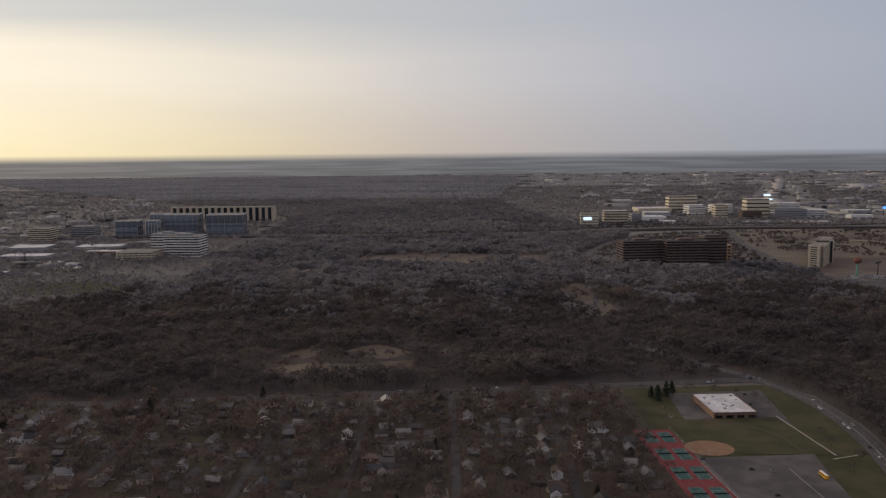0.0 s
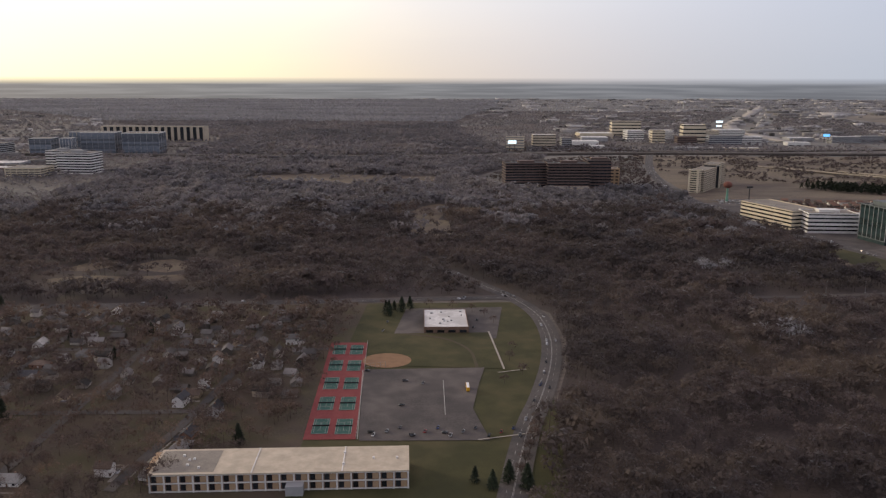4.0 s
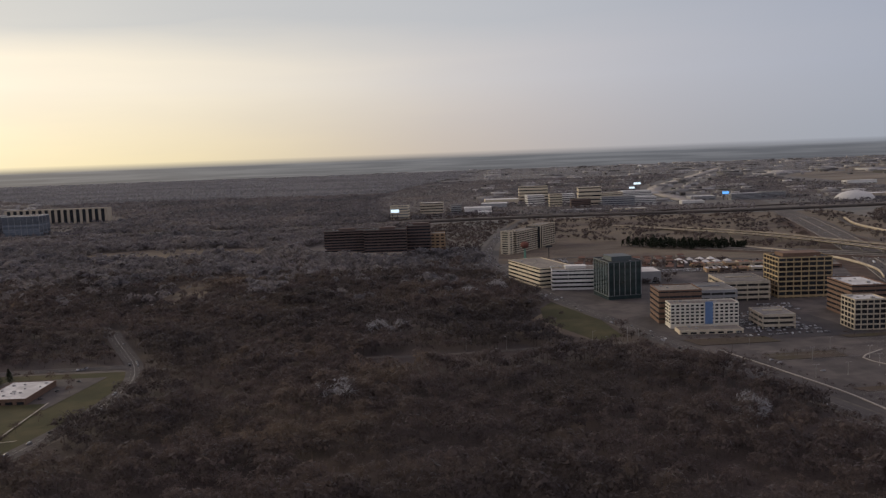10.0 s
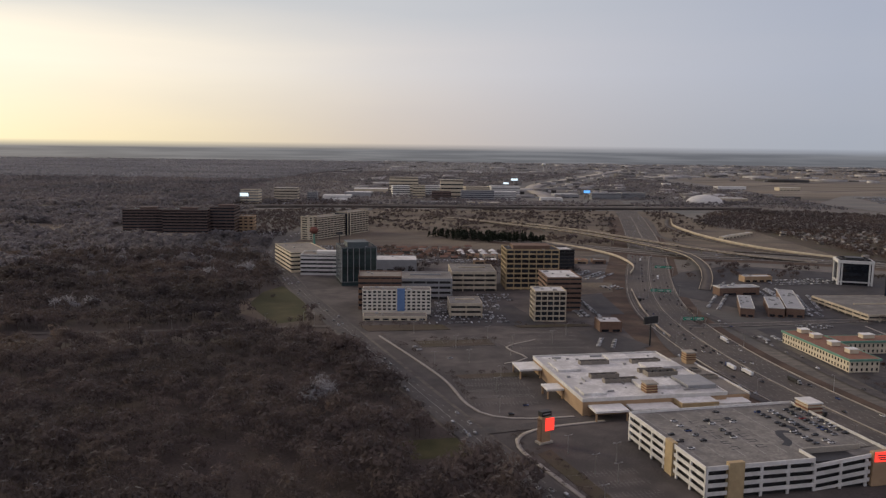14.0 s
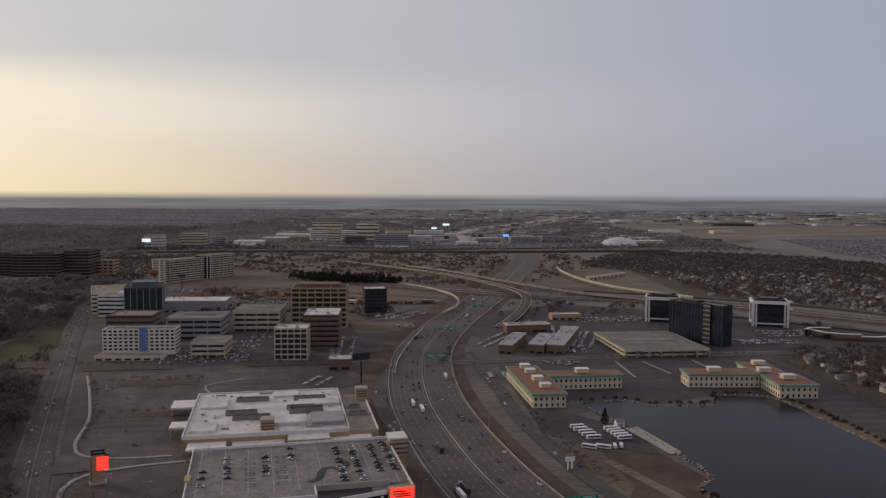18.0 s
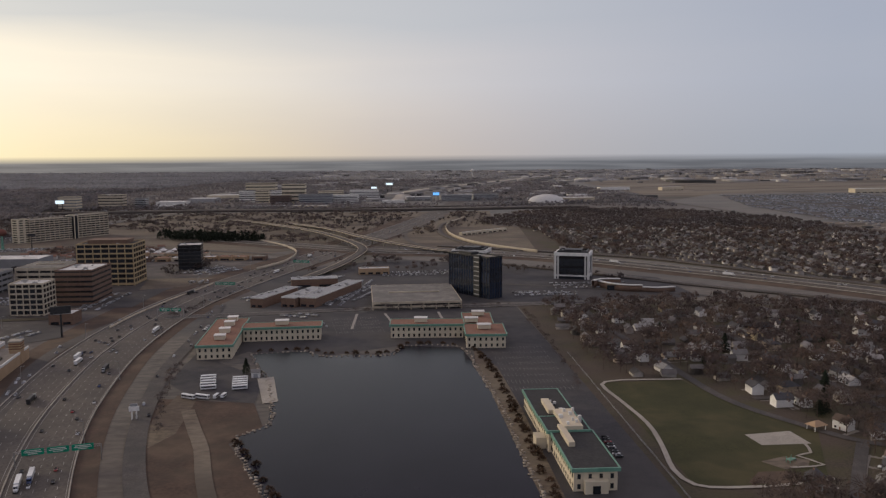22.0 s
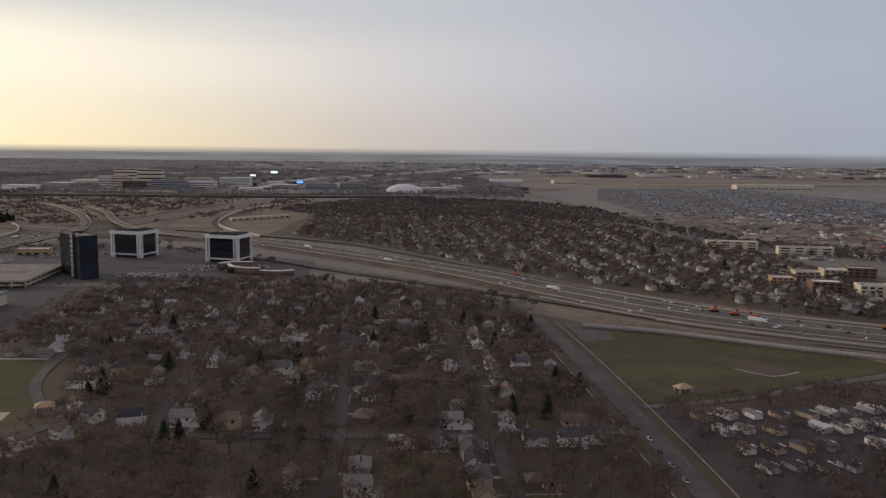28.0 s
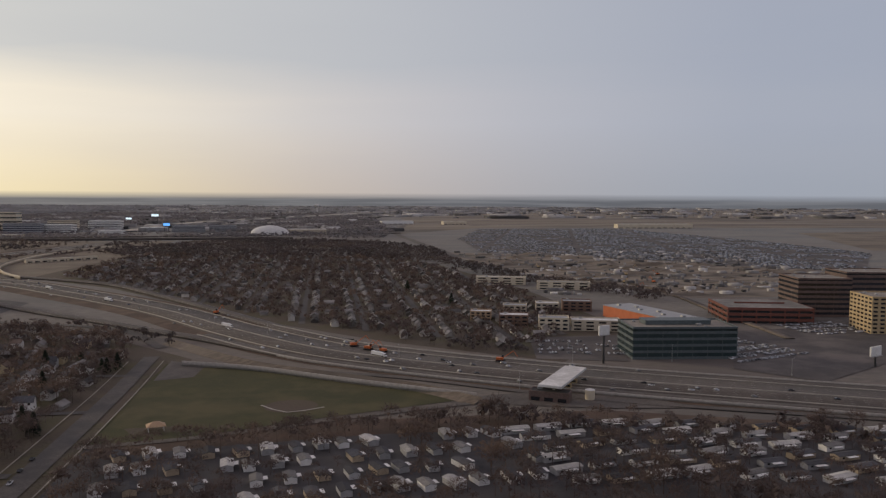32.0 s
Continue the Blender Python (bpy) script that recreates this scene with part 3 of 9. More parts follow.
WEST_HWY = [(600, 850), (757, 735), (820, 715), (898, 680), (975, 602), (1050, 515), (1103, 434), (1144, 380), (1181, 349), (1237, 313), (1305, 278), (1400, 235), (1600, 160), (2000, 40)]

WOODS_MAIN = [(-600, 372), (-225, 397), (-114, 406), (80, 423), (166, 432), (190, 398), (192, 355), (187, 318), (178, 282), (166, 235), (158, 180), (150, 100), (562, 100), (545, 180), (528, 235), (512, 273), (490, 337), (456, 440), (417, 560), (388, 660), (372, 745), (366, 835), (330, 840), (300, 850), (190, 860), (160, 960), (220, 1100), (290, 1210), (150, 1228), (-74, 1208), (-260, 1215), (-285, 1000), (-262, 900), (-262, 800), (-300, 720), (-380, 640), (-600, 560)]
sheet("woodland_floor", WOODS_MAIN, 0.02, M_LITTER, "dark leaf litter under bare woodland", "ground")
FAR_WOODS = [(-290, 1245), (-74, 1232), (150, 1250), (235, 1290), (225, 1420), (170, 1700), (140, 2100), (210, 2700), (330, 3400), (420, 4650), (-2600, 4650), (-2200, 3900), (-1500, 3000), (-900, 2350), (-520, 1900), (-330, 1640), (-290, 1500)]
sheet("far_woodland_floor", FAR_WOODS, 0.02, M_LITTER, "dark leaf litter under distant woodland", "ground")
for nm, pts in (("clearing", [(100, 700), (112, 745), (128, 765), (139, 755), (133, 700), (128, 668), (112, 678)]), ("clearing", [(-68, 494), (-55, 514), (-44, 519), (-30, 508), (-18, 496), (-36, 481), (-52, 486)]), ("clearing", [(-104, 486), (-96, 507), (-82, 512), (-74, 498), (-86, 484)]), ("clearing", [(-8, 489), (2, 508), (12, 507), (4, 488)]), ("clearing", [(402, 535), (420, 500), (440, 462), (424, 452), (400, 480), (392, 515)]), ("clearing", [(-108, 930), (-100, 990), (-40, 1010), (40, 1000), (130, 985), (118, 915), (20, 905), (-60, 900)]), ("clearing", [(-104, 462), (-80, 474), (-55, 470), (-18, 478), (-20, 462), (-60, 452), (-90, 450)]), ("clearing", [(108, 620), (108, 680), (138, 672), (140, 612), (125, 600)])):
    sheet(nm, pts, 0.05, M_DRY, "pale dry grass clearing in the woodland", "clearing")
for pts in ([(402, 549), (412, 572), (424, 540), (436, 505), (440, 462), (424, 452), (408, 488), (400, 510)], [(490, 275), (511, 278), (516, 262), (496, 259)]):
    sheet("meadow", pts, 0.06, M_LAWN, "olive meadow between the woods and the road", "field")
sheet("left_field", [(-420, 730), (-420, 800), (-345, 800), (-300, 745), (-305, 722)], 0.05, M_LAWN, "green playing field beside the woods", "field")

road("east_west_road", EW_ROAD, 7.0, 0.06, M_ASPHALT, "two-lane asphalt road along the woodland edge", lanes=(0,), kerb=False)
road("curved_road", CURVE_ROAD, 9.0, 0.09, M_ASPHALT, "pale curved asphalt road beside the school", lanes=(-2.0, 2.0), edges=(0.15, -0.15), kerb=False)
road("river_road", RIVER_ROAD, 11.0, 0.12, M_ASPHALT, "four-lane road along the woodland", lanes=(-2.6, 2.6), edges=(0.0,), kerb=False)
road("wood_road", WOOD_ROAD, 4.6, 0.08, M_CONCRETE_ROAD, "narrow road through the bare woods", kerb=False)
road("far_highway", FAR_HWY, 18.0, 3.2, M_CONCRETE_ROAD, "distant highway on a low bank", lanes=(-6, -3, 3, 6), kerb=False, thick=3.4)
road("left_road", LEFT_ROAD, 9.0, 0.08, M_CONCRETE_ROAD, "pale road between the woods and the offices", kerb=False)
road("tollway", TOLLWAY, 34.0, 0.10, M_CONCRETE_ROAD, "wide concrete tollway with ten lanes", lanes=(14, 11.2, 8.4, 5.6, -2.8, -5.6, -8.4, -11.2), edges=(16.3, 2.2, -0.2, -14.0), kerb=False)
road("west_highway", WEST_HWY, 30.0, 0.9, M_CONCRETE_ROAD, "wide concrete highway on a low embankment", lanes=(11, 8, 5, -3, -6, -9), edges=(13.5, 2.0, -0.6, -12.0), kerb=False, thick=1.0)

# ---- lots, lawns, banks, lake ----
sheet("interchange_grass", [(385, 775), (470, 770), (640, 700), (690, 760), (760, 780), (1000, 700), (1010, 900), (900, 1000), (930, 1260), (430, 1270), (400, 1000)], 0.03, M_DRY, "brown winter grass between the ramps", "verge")
sheet("commercial_lot", [(398, 690), (430, 562), (470, 442), (505, 337), (526, 273), (541, 230), (556, 180), (580, 60), (720, 60), (690, 140), (662, 210), (648, 258), (638, 305), (631, 367), (630, 437), (638, 500), (660, 585), (690, 690), (560, 765), (392, 765)], 0.04, M_LOT, "worn asphalt car parks between offices", "car park")
sheet("lawn_patch", [(604, 588), (650, 590), (640, 552), (612, 540)], 0.08, M_DRY, "dry lawn beside the tollway", "lawn")
sheet("school_ground", [(40, 200), (172, 200), (178, 290), (186, 350), (176, 418), (90, 414), (84, 300), (30, 240)], 0.03, M_LAWN, "worn school lawn", "lawn")
sheet("tree_lot_ground", [(395, 780), (560, 765), (660, 690), (640, 590), (480, 590), (440, 640), (392, 700)], 0.07, M_LOT, "asphalt lots of low shops", "car park")
for pts in ([(484, 421), (511, 345), (524, 298), (556, 298), (549, 365), (560, 395), (596, 429)], [(563, 292), (534, 280), (530, 268), (543, 232), (560, 180), (650, 150), (642, 235), (560, 222), (567, 275)]):
    sheet("car_park", pts, 0.09, M_LOT, "asphalt car park with kerbed edges", "car park")
road("kerbed_path", [(482, 424), (497, 385), (511, 345), (518, 312), (526, 299), (540, 296), (556, 298)], 1.3, 0.16, M_KERB, "pale kerb walk beside a car park", "path", kerb=False, thick=0.2)
road("kerbed_path", [(566, 293), (545, 287), (534, 280), (531, 268), (538, 245), (546, 222), (560, 180)], 1.6, 0.16, M_KERB, "pale kerb walk round a car park", "path", kerb=False, thick=0.2)
road("drive", [(519, 283), (545, 290), (570, 296)], 6.0, 0.13, M_ASPHALT, "entrance drive from the road", kerb=False)
road("drive", [(562, 415), (545, 400), (552, 380), (540, 370)], 1.0, 0.16, M_KERB, "winding pale kerb island", "path", kerb=False, thick=0.2)
road("service_road", [(640, 470), (628, 400), (629, 350), (640, 300), (650, 262), (664, 215), (690, 140)], 6.0, 0.12, M_ASPHALT, "service road beside the tollway", kerb=False)
# banks and barriers beside the tollway
c = spline(TOLLWAY[2:13])
for a, b, z, m, nm, lb in ((-17, -33, 0.06, M_BANK, "bank", "bare brown bank beside the tollway"), (23.5, 17, 0.06, M_BANK, "bank", "narrow dry verge beside the tollway")):
    V, F = strip(c, a, b, z)
    tagged(new(nm, mesh_np(nm, V, up(V, F), m)), lb, "bank", kind="structure")
for a, hgt, nm in ((17.0, 0.55, "barrier"), (1.0, 0.5, "median_barrier"), (-15.8, 0.5, "barrier")):
    V, F = strip(c, a + 0.16, a - 0.16, 0.1 + hgt, hgt)
    tagged(new(nm, mesh_np(nm, V, F, M_CONCRETE)), "low concrete barrier along the tollway", "barrier", kind="structure")
c = spline(WEST_HWY)
for a in (14.6, 0.7, -13.0):
    V, F = strip(c, a + 0.16, a - 0.16, 1.4, 0.6)
    tagged(new("barrier", mesh_np("barrier", V, F, M_CONCRETE)), "low concrete barrier along the highway", "barrier", kind="structure")
for a, b in ((15, 24), (-24, -15)):
    k = sides(c)
    V = np.concatenate([np.column_stack([c + k * a, np.full(len(c), 0.88 if abs(a) < 20 else 0.06)]), np.column_stack([c + k * b, np.full(len(c), 0.88 if abs(b) < 20 else 0.06)])])
    i, n = np.arange(len(c) - 1), len(c)
    F = np.column_stack([i, i + 1, n + i + 1, n + i])
    tagged(new("embankment", mesh_np("embankment", V, up(V, F), M_BANK)), "brown sloping embankment of the highway", "bank", kind="structure")
V, F = strip(spline([(1090, 352), (1121, 338), (1158, 312), (1201, 284)]), 0.2, -0.2, 2.2, 2.2)
tagged(new("sound_wall", mesh_np("sound_wall", V, F, M_KERB)), "long weathered pale noise wall", "wall", kind="structure")
# added carriageways, slip roads and shoulders of the highway
c = spline(WEST_HWY[6:])
for a, b in ((15.3, 22.5), (-21.5, -13.4)):
    V, F = strip(c, max(a, b), min(a, b), 0.92, 0.9)
    tagged(new("shoulder", mesh_np("shoulder", V, F, M_CONCRETE_ROAD)), "wide paved shoulder of the highway", "road", kind="structure")
for a in (22.6, -21.6):
    V, F = strip(c, a + 0.2, a - 0.2, 1.5, 1.4)
    tagged(new("barrier", mesh_np("barrier", V, F, M_KERB)), "pale concrete barrier along the highway", "barrier", kind="structure")
road("slip_road", [(820, 770), (900, 722), (984, 660), (1040, 580), (1090, 500), (1136, 424), (1160, 398)], 8.0, 0.95, M_CONCRETE_ROAD, "pale concrete slip road beside the highway", edges=(3.6, -3.6), kerb=False, thick=0.9)
road("slip_road", [(860, 640), (940, 556), (982, 512), (1024, 474), (1058, 441), (1096, 405), (1130, 368)], 7.0, 0.95, M_CONCRETE_ROAD, "pale concrete slip road on a bank", edges=(3.2, -3.2), kerb=False, thick=0.9)
road("service_road", [(850, 540), (900, 520), (950, 494), (985, 470), (1016, 462), (1048, 440), (1074, 392)], 5.0, 0.12, M_ASPHALT, "low service road beside the highway bank", kerb=False)
c = spline([(1076, 404), (1116, 352), (1148, 326), (1180, 303), (1201, 278)])
k = sides(c)
V = np.concatenate([np.column_stack([c + k * 1.2, np.full(len(c), 1.9)]), np.column_stack([c - k * 4.0, np.full(len(c), 0.1)])])
i, n = np.arange(len(c) - 1), len(c)
tagged(new("spoil_bank", mesh_np("spoil_bank", V, up(V, np.column_stack([i, i + 1, n + i + 1, n + i])), M_SOIL)), "long sloping bank of pale dry earth", "bank", kind="structure")
# kerbed strips in the resort lot
for pts in ([(756, 446), (755, 408)], [(771, 446), (776, 415)], [(800, 448), (802, 412)]):
    road("lot_divider", pts, 1.4, 0.12, M_KERB, "pale kerbed divider in a car park", "kerb", kerb=False)
# lots of fresh asphalt
sheet("lot", [(738, 466), (758, 466), (780, 575), (752, 590), (748, 540)], 0.17, M_FRESH, "dark asphalt lot beside brick offices", "car park")
for pts in ([(502, 496), (563, 505), (575, 449), (517, 445)], [(607, 522), (630, 545), (627, 478), (609, 477)], [(588, 434), (602, 440), (619, 402), (603, 389), (594, 392)]):
    sheet("lot", pts, 0.17, M_FRESH, "dark fresh asphalt lot between offices", "car park")
road("frontage_road", [(676, 480), (682, 400), (684, 342), (689, 303), (697, 260), (712, 212), (740, 150), (800, 40)], 6.0, 0.12, M_ASPHALT, "frontage road right beside the tollway bank", kerb=False)
road("resort_road", [(655, 446), (700, 451), (761, 460), (843, 465), (900, 470)], 7.0, 0.13, M_ASPHALT, "wide road behind the resort", lanes=(0,), kerb=True)
sheet("resort_lot", [(690, 440), (745, 452), (845, 460), (846, 330), (846, 200), (815, 195), (812, 300), (812, 360), (780, 372), (745, 356), (712, 366), (702, 350), (726, 322), (727, 291), (704, 299), (690, 320)], 0.05, M_FRESH, "asphalt lot round the resort lake", "car park")
sheet("office_lot", [(668, 560), (720, 470), (860, 475), (960, 480), (960, 560), (880, 620), (780, 680), (720, 640)], 0.05, M_FRESH, "asphalt lot between low offices", "car park")
sheet("quarry_ground", [(690, 300), (727, 291), (735, 262), (726, 252), (738, 225), (750, 186), (760, 150), (715, 190), (700, 250)], 0.06, M_BANK, "bare brown ground by the lake", "ground")
sheet("dirt_track", [(698, 303), (706, 300), (708, 262), (703, 250), (697, 268)], 0.09, M_DRY, "pale bare dirt patch", "track")
road("dirt_track", [(706, 285), (714, 262), (719, 248), (725, 225), (733, 200), (745, 165)], 4.4, 0.05, M_SOIL, "pale curving dirt track", "track", kerb=False)
LAKE = [(714, 362), (738, 365), (744, 356), (773, 355), (780, 371), (805, 366), (809, 330), (811, 297), (812, 262), (812, 222), (814, 190), (818, 140), (770, 130), (752, 186), (745, 207), (735, 231), (727, 256), (735, 268), (733, 290), (726, 322), (718, 345)]
M_WATER = mat("lake_water", (0.009, 0.0085, 0.014), (0.015, 0.014, 0.022), 0.05, 0.2, spec=0.06, bump=0.12)
sheet("lake", LAKE, 0.10, M_WATER, "still dark grey lake", "water")
c = spline(LAKE + [LAKE[0]], 2.0)
rim = []
k = sides(c)
for i in range(0, len(c), 1):
    for j in range(2):
        a = rng.uniform(-1.3, 0.4)
        s = rng.uniform(0.35, 0.85)
        bx, by = c[i] + k[i] * a
        q = rng.normal(0, 0.12, (8, 3))
        vv = np.array([(sx, sy, sz) for sz in (-0.6, 0.6) for sx, sy in ((-1, -1), (1, -1), (1, 1), (-1, 1))]) * s * 0.6 + q * s + (bx, by, 0.12)
        rim.append((vv, np.array([(0, 3, 2, 1), (4, 5, 6, 7), (0, 1, 5, 4), (1, 2, 6, 5), (2, 3, 7, 6), (3, 0, 4, 7)])))
V, F = merge(rim)
tagged(new("shore_stones", mesh_np("shore_stones", V, F, M_STONE)), "pale rough stones along the lake shore", "stones", kind="stuff")
sheet("shore_bank", [(811, 366), (817, 330), (818, 280), (817, 190), (812, 190), (811, 222), (810, 297), (808, 330)], 0.11, M_DRY, "dry grass strip along the shore", "bank")
# parks
sheet("suburb_ground", [(846, 470), (955, 470), (1050, 415), (1092, 365), (1092, 150), (846, 120)], 0.03, M_YARD, "brown winter gardens of a suburb", "ground")
sheet("suburb_ground", [(-420, 100), (-420, 375), (-225, 388), (95, 414), (90, 240), (100, 60)], 0.03, M_YARD, "brown winter gardens of a suburb", "ground")
sheet("suburb_ground", [(905, 720), (990, 640), (1110, 470), (1180, 395), (1250, 340), (1310, 420), (1300, 600), (1270, 800), (1230, 930), (930, 980)], 0.03, M_YARD, "brown winter gardens of a far suburb", "ground")
sheet("trailer_ground", [(1082, 120), (1082, 246), (1150, 262), (1220, 262), (1300, 238), (1420, 200), (1420, 80)], 0.04, M_FRESH, "asphalt lanes of a trailer park", "ground")
sheet("scrub_bank", [(1084, 246), (1150, 262), (1240, 264), (1310, 238), (1305, 226), (1235, 246), (1165, 247), (1110, 240), (1086, 234)], 0.06, M_BANK, "brown scrubby bank above the trailer park", "bank")
PARK = [(853, 306), (883, 307), (892, 276), (904, 247), (889, 215), (876, 209), (852, 212)]
sheet("park_lawn", PARK, 0.07, M_LAWN, "mown green park lawn", "lawn")
road("park_path", [(884, 307.5), (860, 308), (852, 303), (853, 287), (855, 260), (853, 240), (850, 222), (852, 212), (860, 209.5), (876, 210), (890, 213)], 1.5, 0.12, M_CONCRETE, "winding pale concrete park path", "path", kerb=False)
road("park_path", [(895, 238), (893, 231), (888, 229), (892, 222), (882, 221)], 0.9, 0.12, M_CONCRETE, "narrow winding concrete path", "path", kerb=False)
sheet("park_court", [(881, 247), (896, 249), (897, 238), (882, 238)], 0.13, M_CONCRETE, "pale concrete sports court", "court")
sheet("mulch_patch", [(866, 212), (872, 219), (880, 219), (884, 213), (876, 210)], 0.10, M_BANK, "round bare play area", "ground")
sheet("play_area", [(876, 226), (884, 229), (890, 226), (887, 221), (880, 220)], 0.10, M_SOIL, "sandy play area", "ground")
FIELD = [(1083, 356), (1081, 247), (1106, 250), (1146, 266), (1195, 283), (1178, 303), (1141, 331), (1113, 350)]
sheet("sports_field", FIELD, 0.07, M_LAWN, "mown green sports field beside the highway", "field")
sheet("infield", [(1137 + 9 * math.cos(a), 282 + 8 * math.sin(a)) for a in np.linspace(0, 6.1, 22)], 0.10, M_YARD, "worn earth of a ball field", "field")
road("foul_path", [(1137 - 10, 282 + 2), (1137 - 1, 282 - 8), (1137 + 11, 282 - 3)], 0.8, 0.13, M_KERB, "pale worn foul lines of a ball field", "path", kerb=False)
road("field_road", [(1080, 244), (1112, 250), (1146, 262), (1180, 273), (1215, 282), (1235, 284)], 3.2, 0.11, M_CONCRETE_ROAD, "narrow pale road beside the field", kerb=False)
sheet("pond_lot", [(1084, 362), (1100, 352), (1098, 330), (1084, 325)], 0.11, M_LOT, "small dark car park at the field corner", "car park")
sheet("backstop_dirt", [(1088, 262), (1106, 263), (1108, 257), (1092, 255)], 0.10, M_YARD, "worn ground by a shelter", "ground")
road("suburb_road", [(1074, 372), (1075, 300), (1074, 208), (1070, 120)], 6.5, 0.10, M_ASPHALT, "straight suburb street", kerb=False)
for off in (-7.5, 6.8):
    road("sidewalk", [(1074 + off, 362), (1075 + off, 300), (1074 + off, 208), (1070 + off, 120)], 0.5, 0.14, M_GRAVEL_ROOF, "concrete sidewalk", "sidewalk", kerb=False)
STREETS_B = [[(881, 460), (881, 406), (886, 330), (890, 283), (902, 255), (915, 237), (940, 228), (1000, 224), (1070, 223)], [(912, 237), (893, 208), (870, 170)], [(930, 440), (935, 330), (940, 228)], [(985, 425), (988, 320), (990, 225), (985, 150)], [(1030, 400), (1032, 300), (1030, 150)], [(886, 345), (940, 340), (1072, 335)], [(900, 282), (990, 280), (1072, 282)], [(880, 175), (980, 172), (1070, 175)], [(890, 400), (985, 395), (1050, 385)]]
STREETS_A = [[(3, 410), (4, 338), (4, 285), (2, 100)], [(-80, 402), (-79, 300), (-82, 100)], [(-38, 406), (-38, 300), (-40, 100)], [(-140, 398), (-142, 300), (-142, 100)], [(-200, 392), (-202, 290), (-205, 100)], [(48, 412), (50, 300), (40, 215)], [(-320, 330), (-140, 335), (3, 338), (85, 340)], [(-320, 262), (-140, 266), (3, 270), (48, 272)], [(-260, 388), (-262, 100)]]
STREETS_C = [[(x, y0), (x + 1, (y0 + y1) / 2), (x + 2, y1)] for x, y0, y1 in ((965, 705, 940), (1015, 610, 960), (1042, 572, 950), (1069, 545, 955), (1102, 500, 950), (1136, 455, 945), (1170, 428, 930), (1205, 405, 920), (1240, 385, 860), (1270, 405, 780))] + [[(960, 860), (1230, 850)], [(1000, 740), (1262, 735)], [(1062, 620), (1275, 600)], [(1150, 500), (1280, 490)]]
for i, s in enumerate(STREETS_A + STREETS_B + STREETS_C):
    road("suburb_street", s, 3.5, 0.085 + 0.002 * (i % 6), M_ASPHALT, "quiet suburb street of worn asphalt", kerb=False)
# far fields
sheet("airfield", [(1290, 1480), (1345, 1950), (1400, 2600), (2700, 4300), (4600, 4300), (4600, 2400), (2500, 1750), (1900, 1780), (1500, 1760)], 0.04, M_AIRFIELD, "pale dry airfield grass in the distance", "field")
for pts in ([(1400, 2100), (2600, 3100)], [(1500, 1900), (3400, 2700)], [(1440, 2500), (3000, 3900)], [(1600, 1800), (3800, 2350)]):
    road("runway", pts, 26, 0.08, M_CONCRETE_ROAD, "distant pale runway", "runway", kerb=False)
sheet("works_ground", [(1300, 1000), (1345, 980), (1465, 925), (1640, 690), (1500, 540), (1400, 540), (1340, 650), (1305, 880)], 0.05, M_WORKS, "torn pale construction ground", "ground")
CARLOT = [(1346, 1000), (1370, 1310), (1480, 1690), (1800, 1700), (1860, 1200), (1850, 950), (1660, 700), (1530, 850)]
sheet("car_storage_lot", CARLOT, 0.07, M_LOT, "vast dark storage lot full of cars", "car park")
sheet("brown_field", [(1890, 1000), (2100, 1500), (2600, 1650), (2600, 1150), (2200, 900)], 0.06, M_DRY, "brown earth mound field", "field")
road("far_road", [(790, 1560), (846, 2037), (1126, 2694), (1500, 3560), (1800, 4267)], 34, 2.0, M_KERB, "pale far road running to the horizon", kerb=False, thick=2.2)
road("boundary_road", [(1342, 1906), (1286, 1515), (1289, 1246), (1299, 1056), (1312, 914), (1420, 700), (1600, 560), (2000, 300)], 12, 0.10, M_CONCRETE_ROAD, "pale road round the airfield", kerb=False)


def stripes(name, x0, y0, ang, n, m, dx=1.35, dy=8.0, length=2.4):
    """Faint bay lines of a car park."""
    ca, sa = math.cos(radians(ang)), math.sin(radians(ang))
    T = []
    for j in range(m):
        for i in range(n):
            u, v = i * dx, j * dy
            P = np.array([(u, v - length), (u, v + length)])
            T.append(strip(np.column_stack([x0 + P[:, 0] * ca - P[:, 1] * sa, y0 + P[:, 0] * sa + P[:, 1] * ca]), 0.05, -0.05, 0.30))
        P = np.array([(0, j * dy), (n * dx, j * dy)])
        T.append(strip(np.column_stack([x0 + P[:, 0] * ca - P[:, 1] * sa, y0 + P[:, 0] * sa + P[:, 1] * ca]), 0.05, -0.05, 0.303))
    V, F = merge(T)
    return tagged(new(name, mesh_np(name, V, up(V, F), M_FAINT)), "faint worn bay lines of a car park", "road marking", kind="stuff")


stripes("bay_lines", 500, 400, 5, 38, 3)
stripes("bay_lines", 517, 312, 4, 22, 5, dx=1.35, dy=8.0)
stripes("bay_lines", 552, 398, 3, 26, 6, dx=1.35, dy=8.0)
stripes("bay_lines", 520, 322, 6, 20, 4)
stripes("bay_lines", 548, 205, 10, 18, 6)
stripes("bay_lines", 515, 492, 0, 30, 4)
stripes("bay_lines", 818, 300, 0, 16, 8, 1.5, 9)
stripes("bay_lines", 748, 400, 8, 18, 5)
stripes("bay_lines", 755, 490, 20, 16, 4)
for pts in ([(500, 412), (504, 400), (540, 404), (538, 416)], [(516, 352), (519, 346), (548, 350), (546, 356)], [(560, 330), (566, 330), (566, 300), (560, 300)], [(470, 448), (476, 434), (520, 438), (516, 450)], [(558, 442), (600, 446), (598, 452), (556, 448)], [(536, 262), (541, 266), (556, 214), (551, 212)]):
    sheet("planting_island", pts, 0.2, M_YARD, "kerbed planting island with dry grass", "verge", depth=0.1)

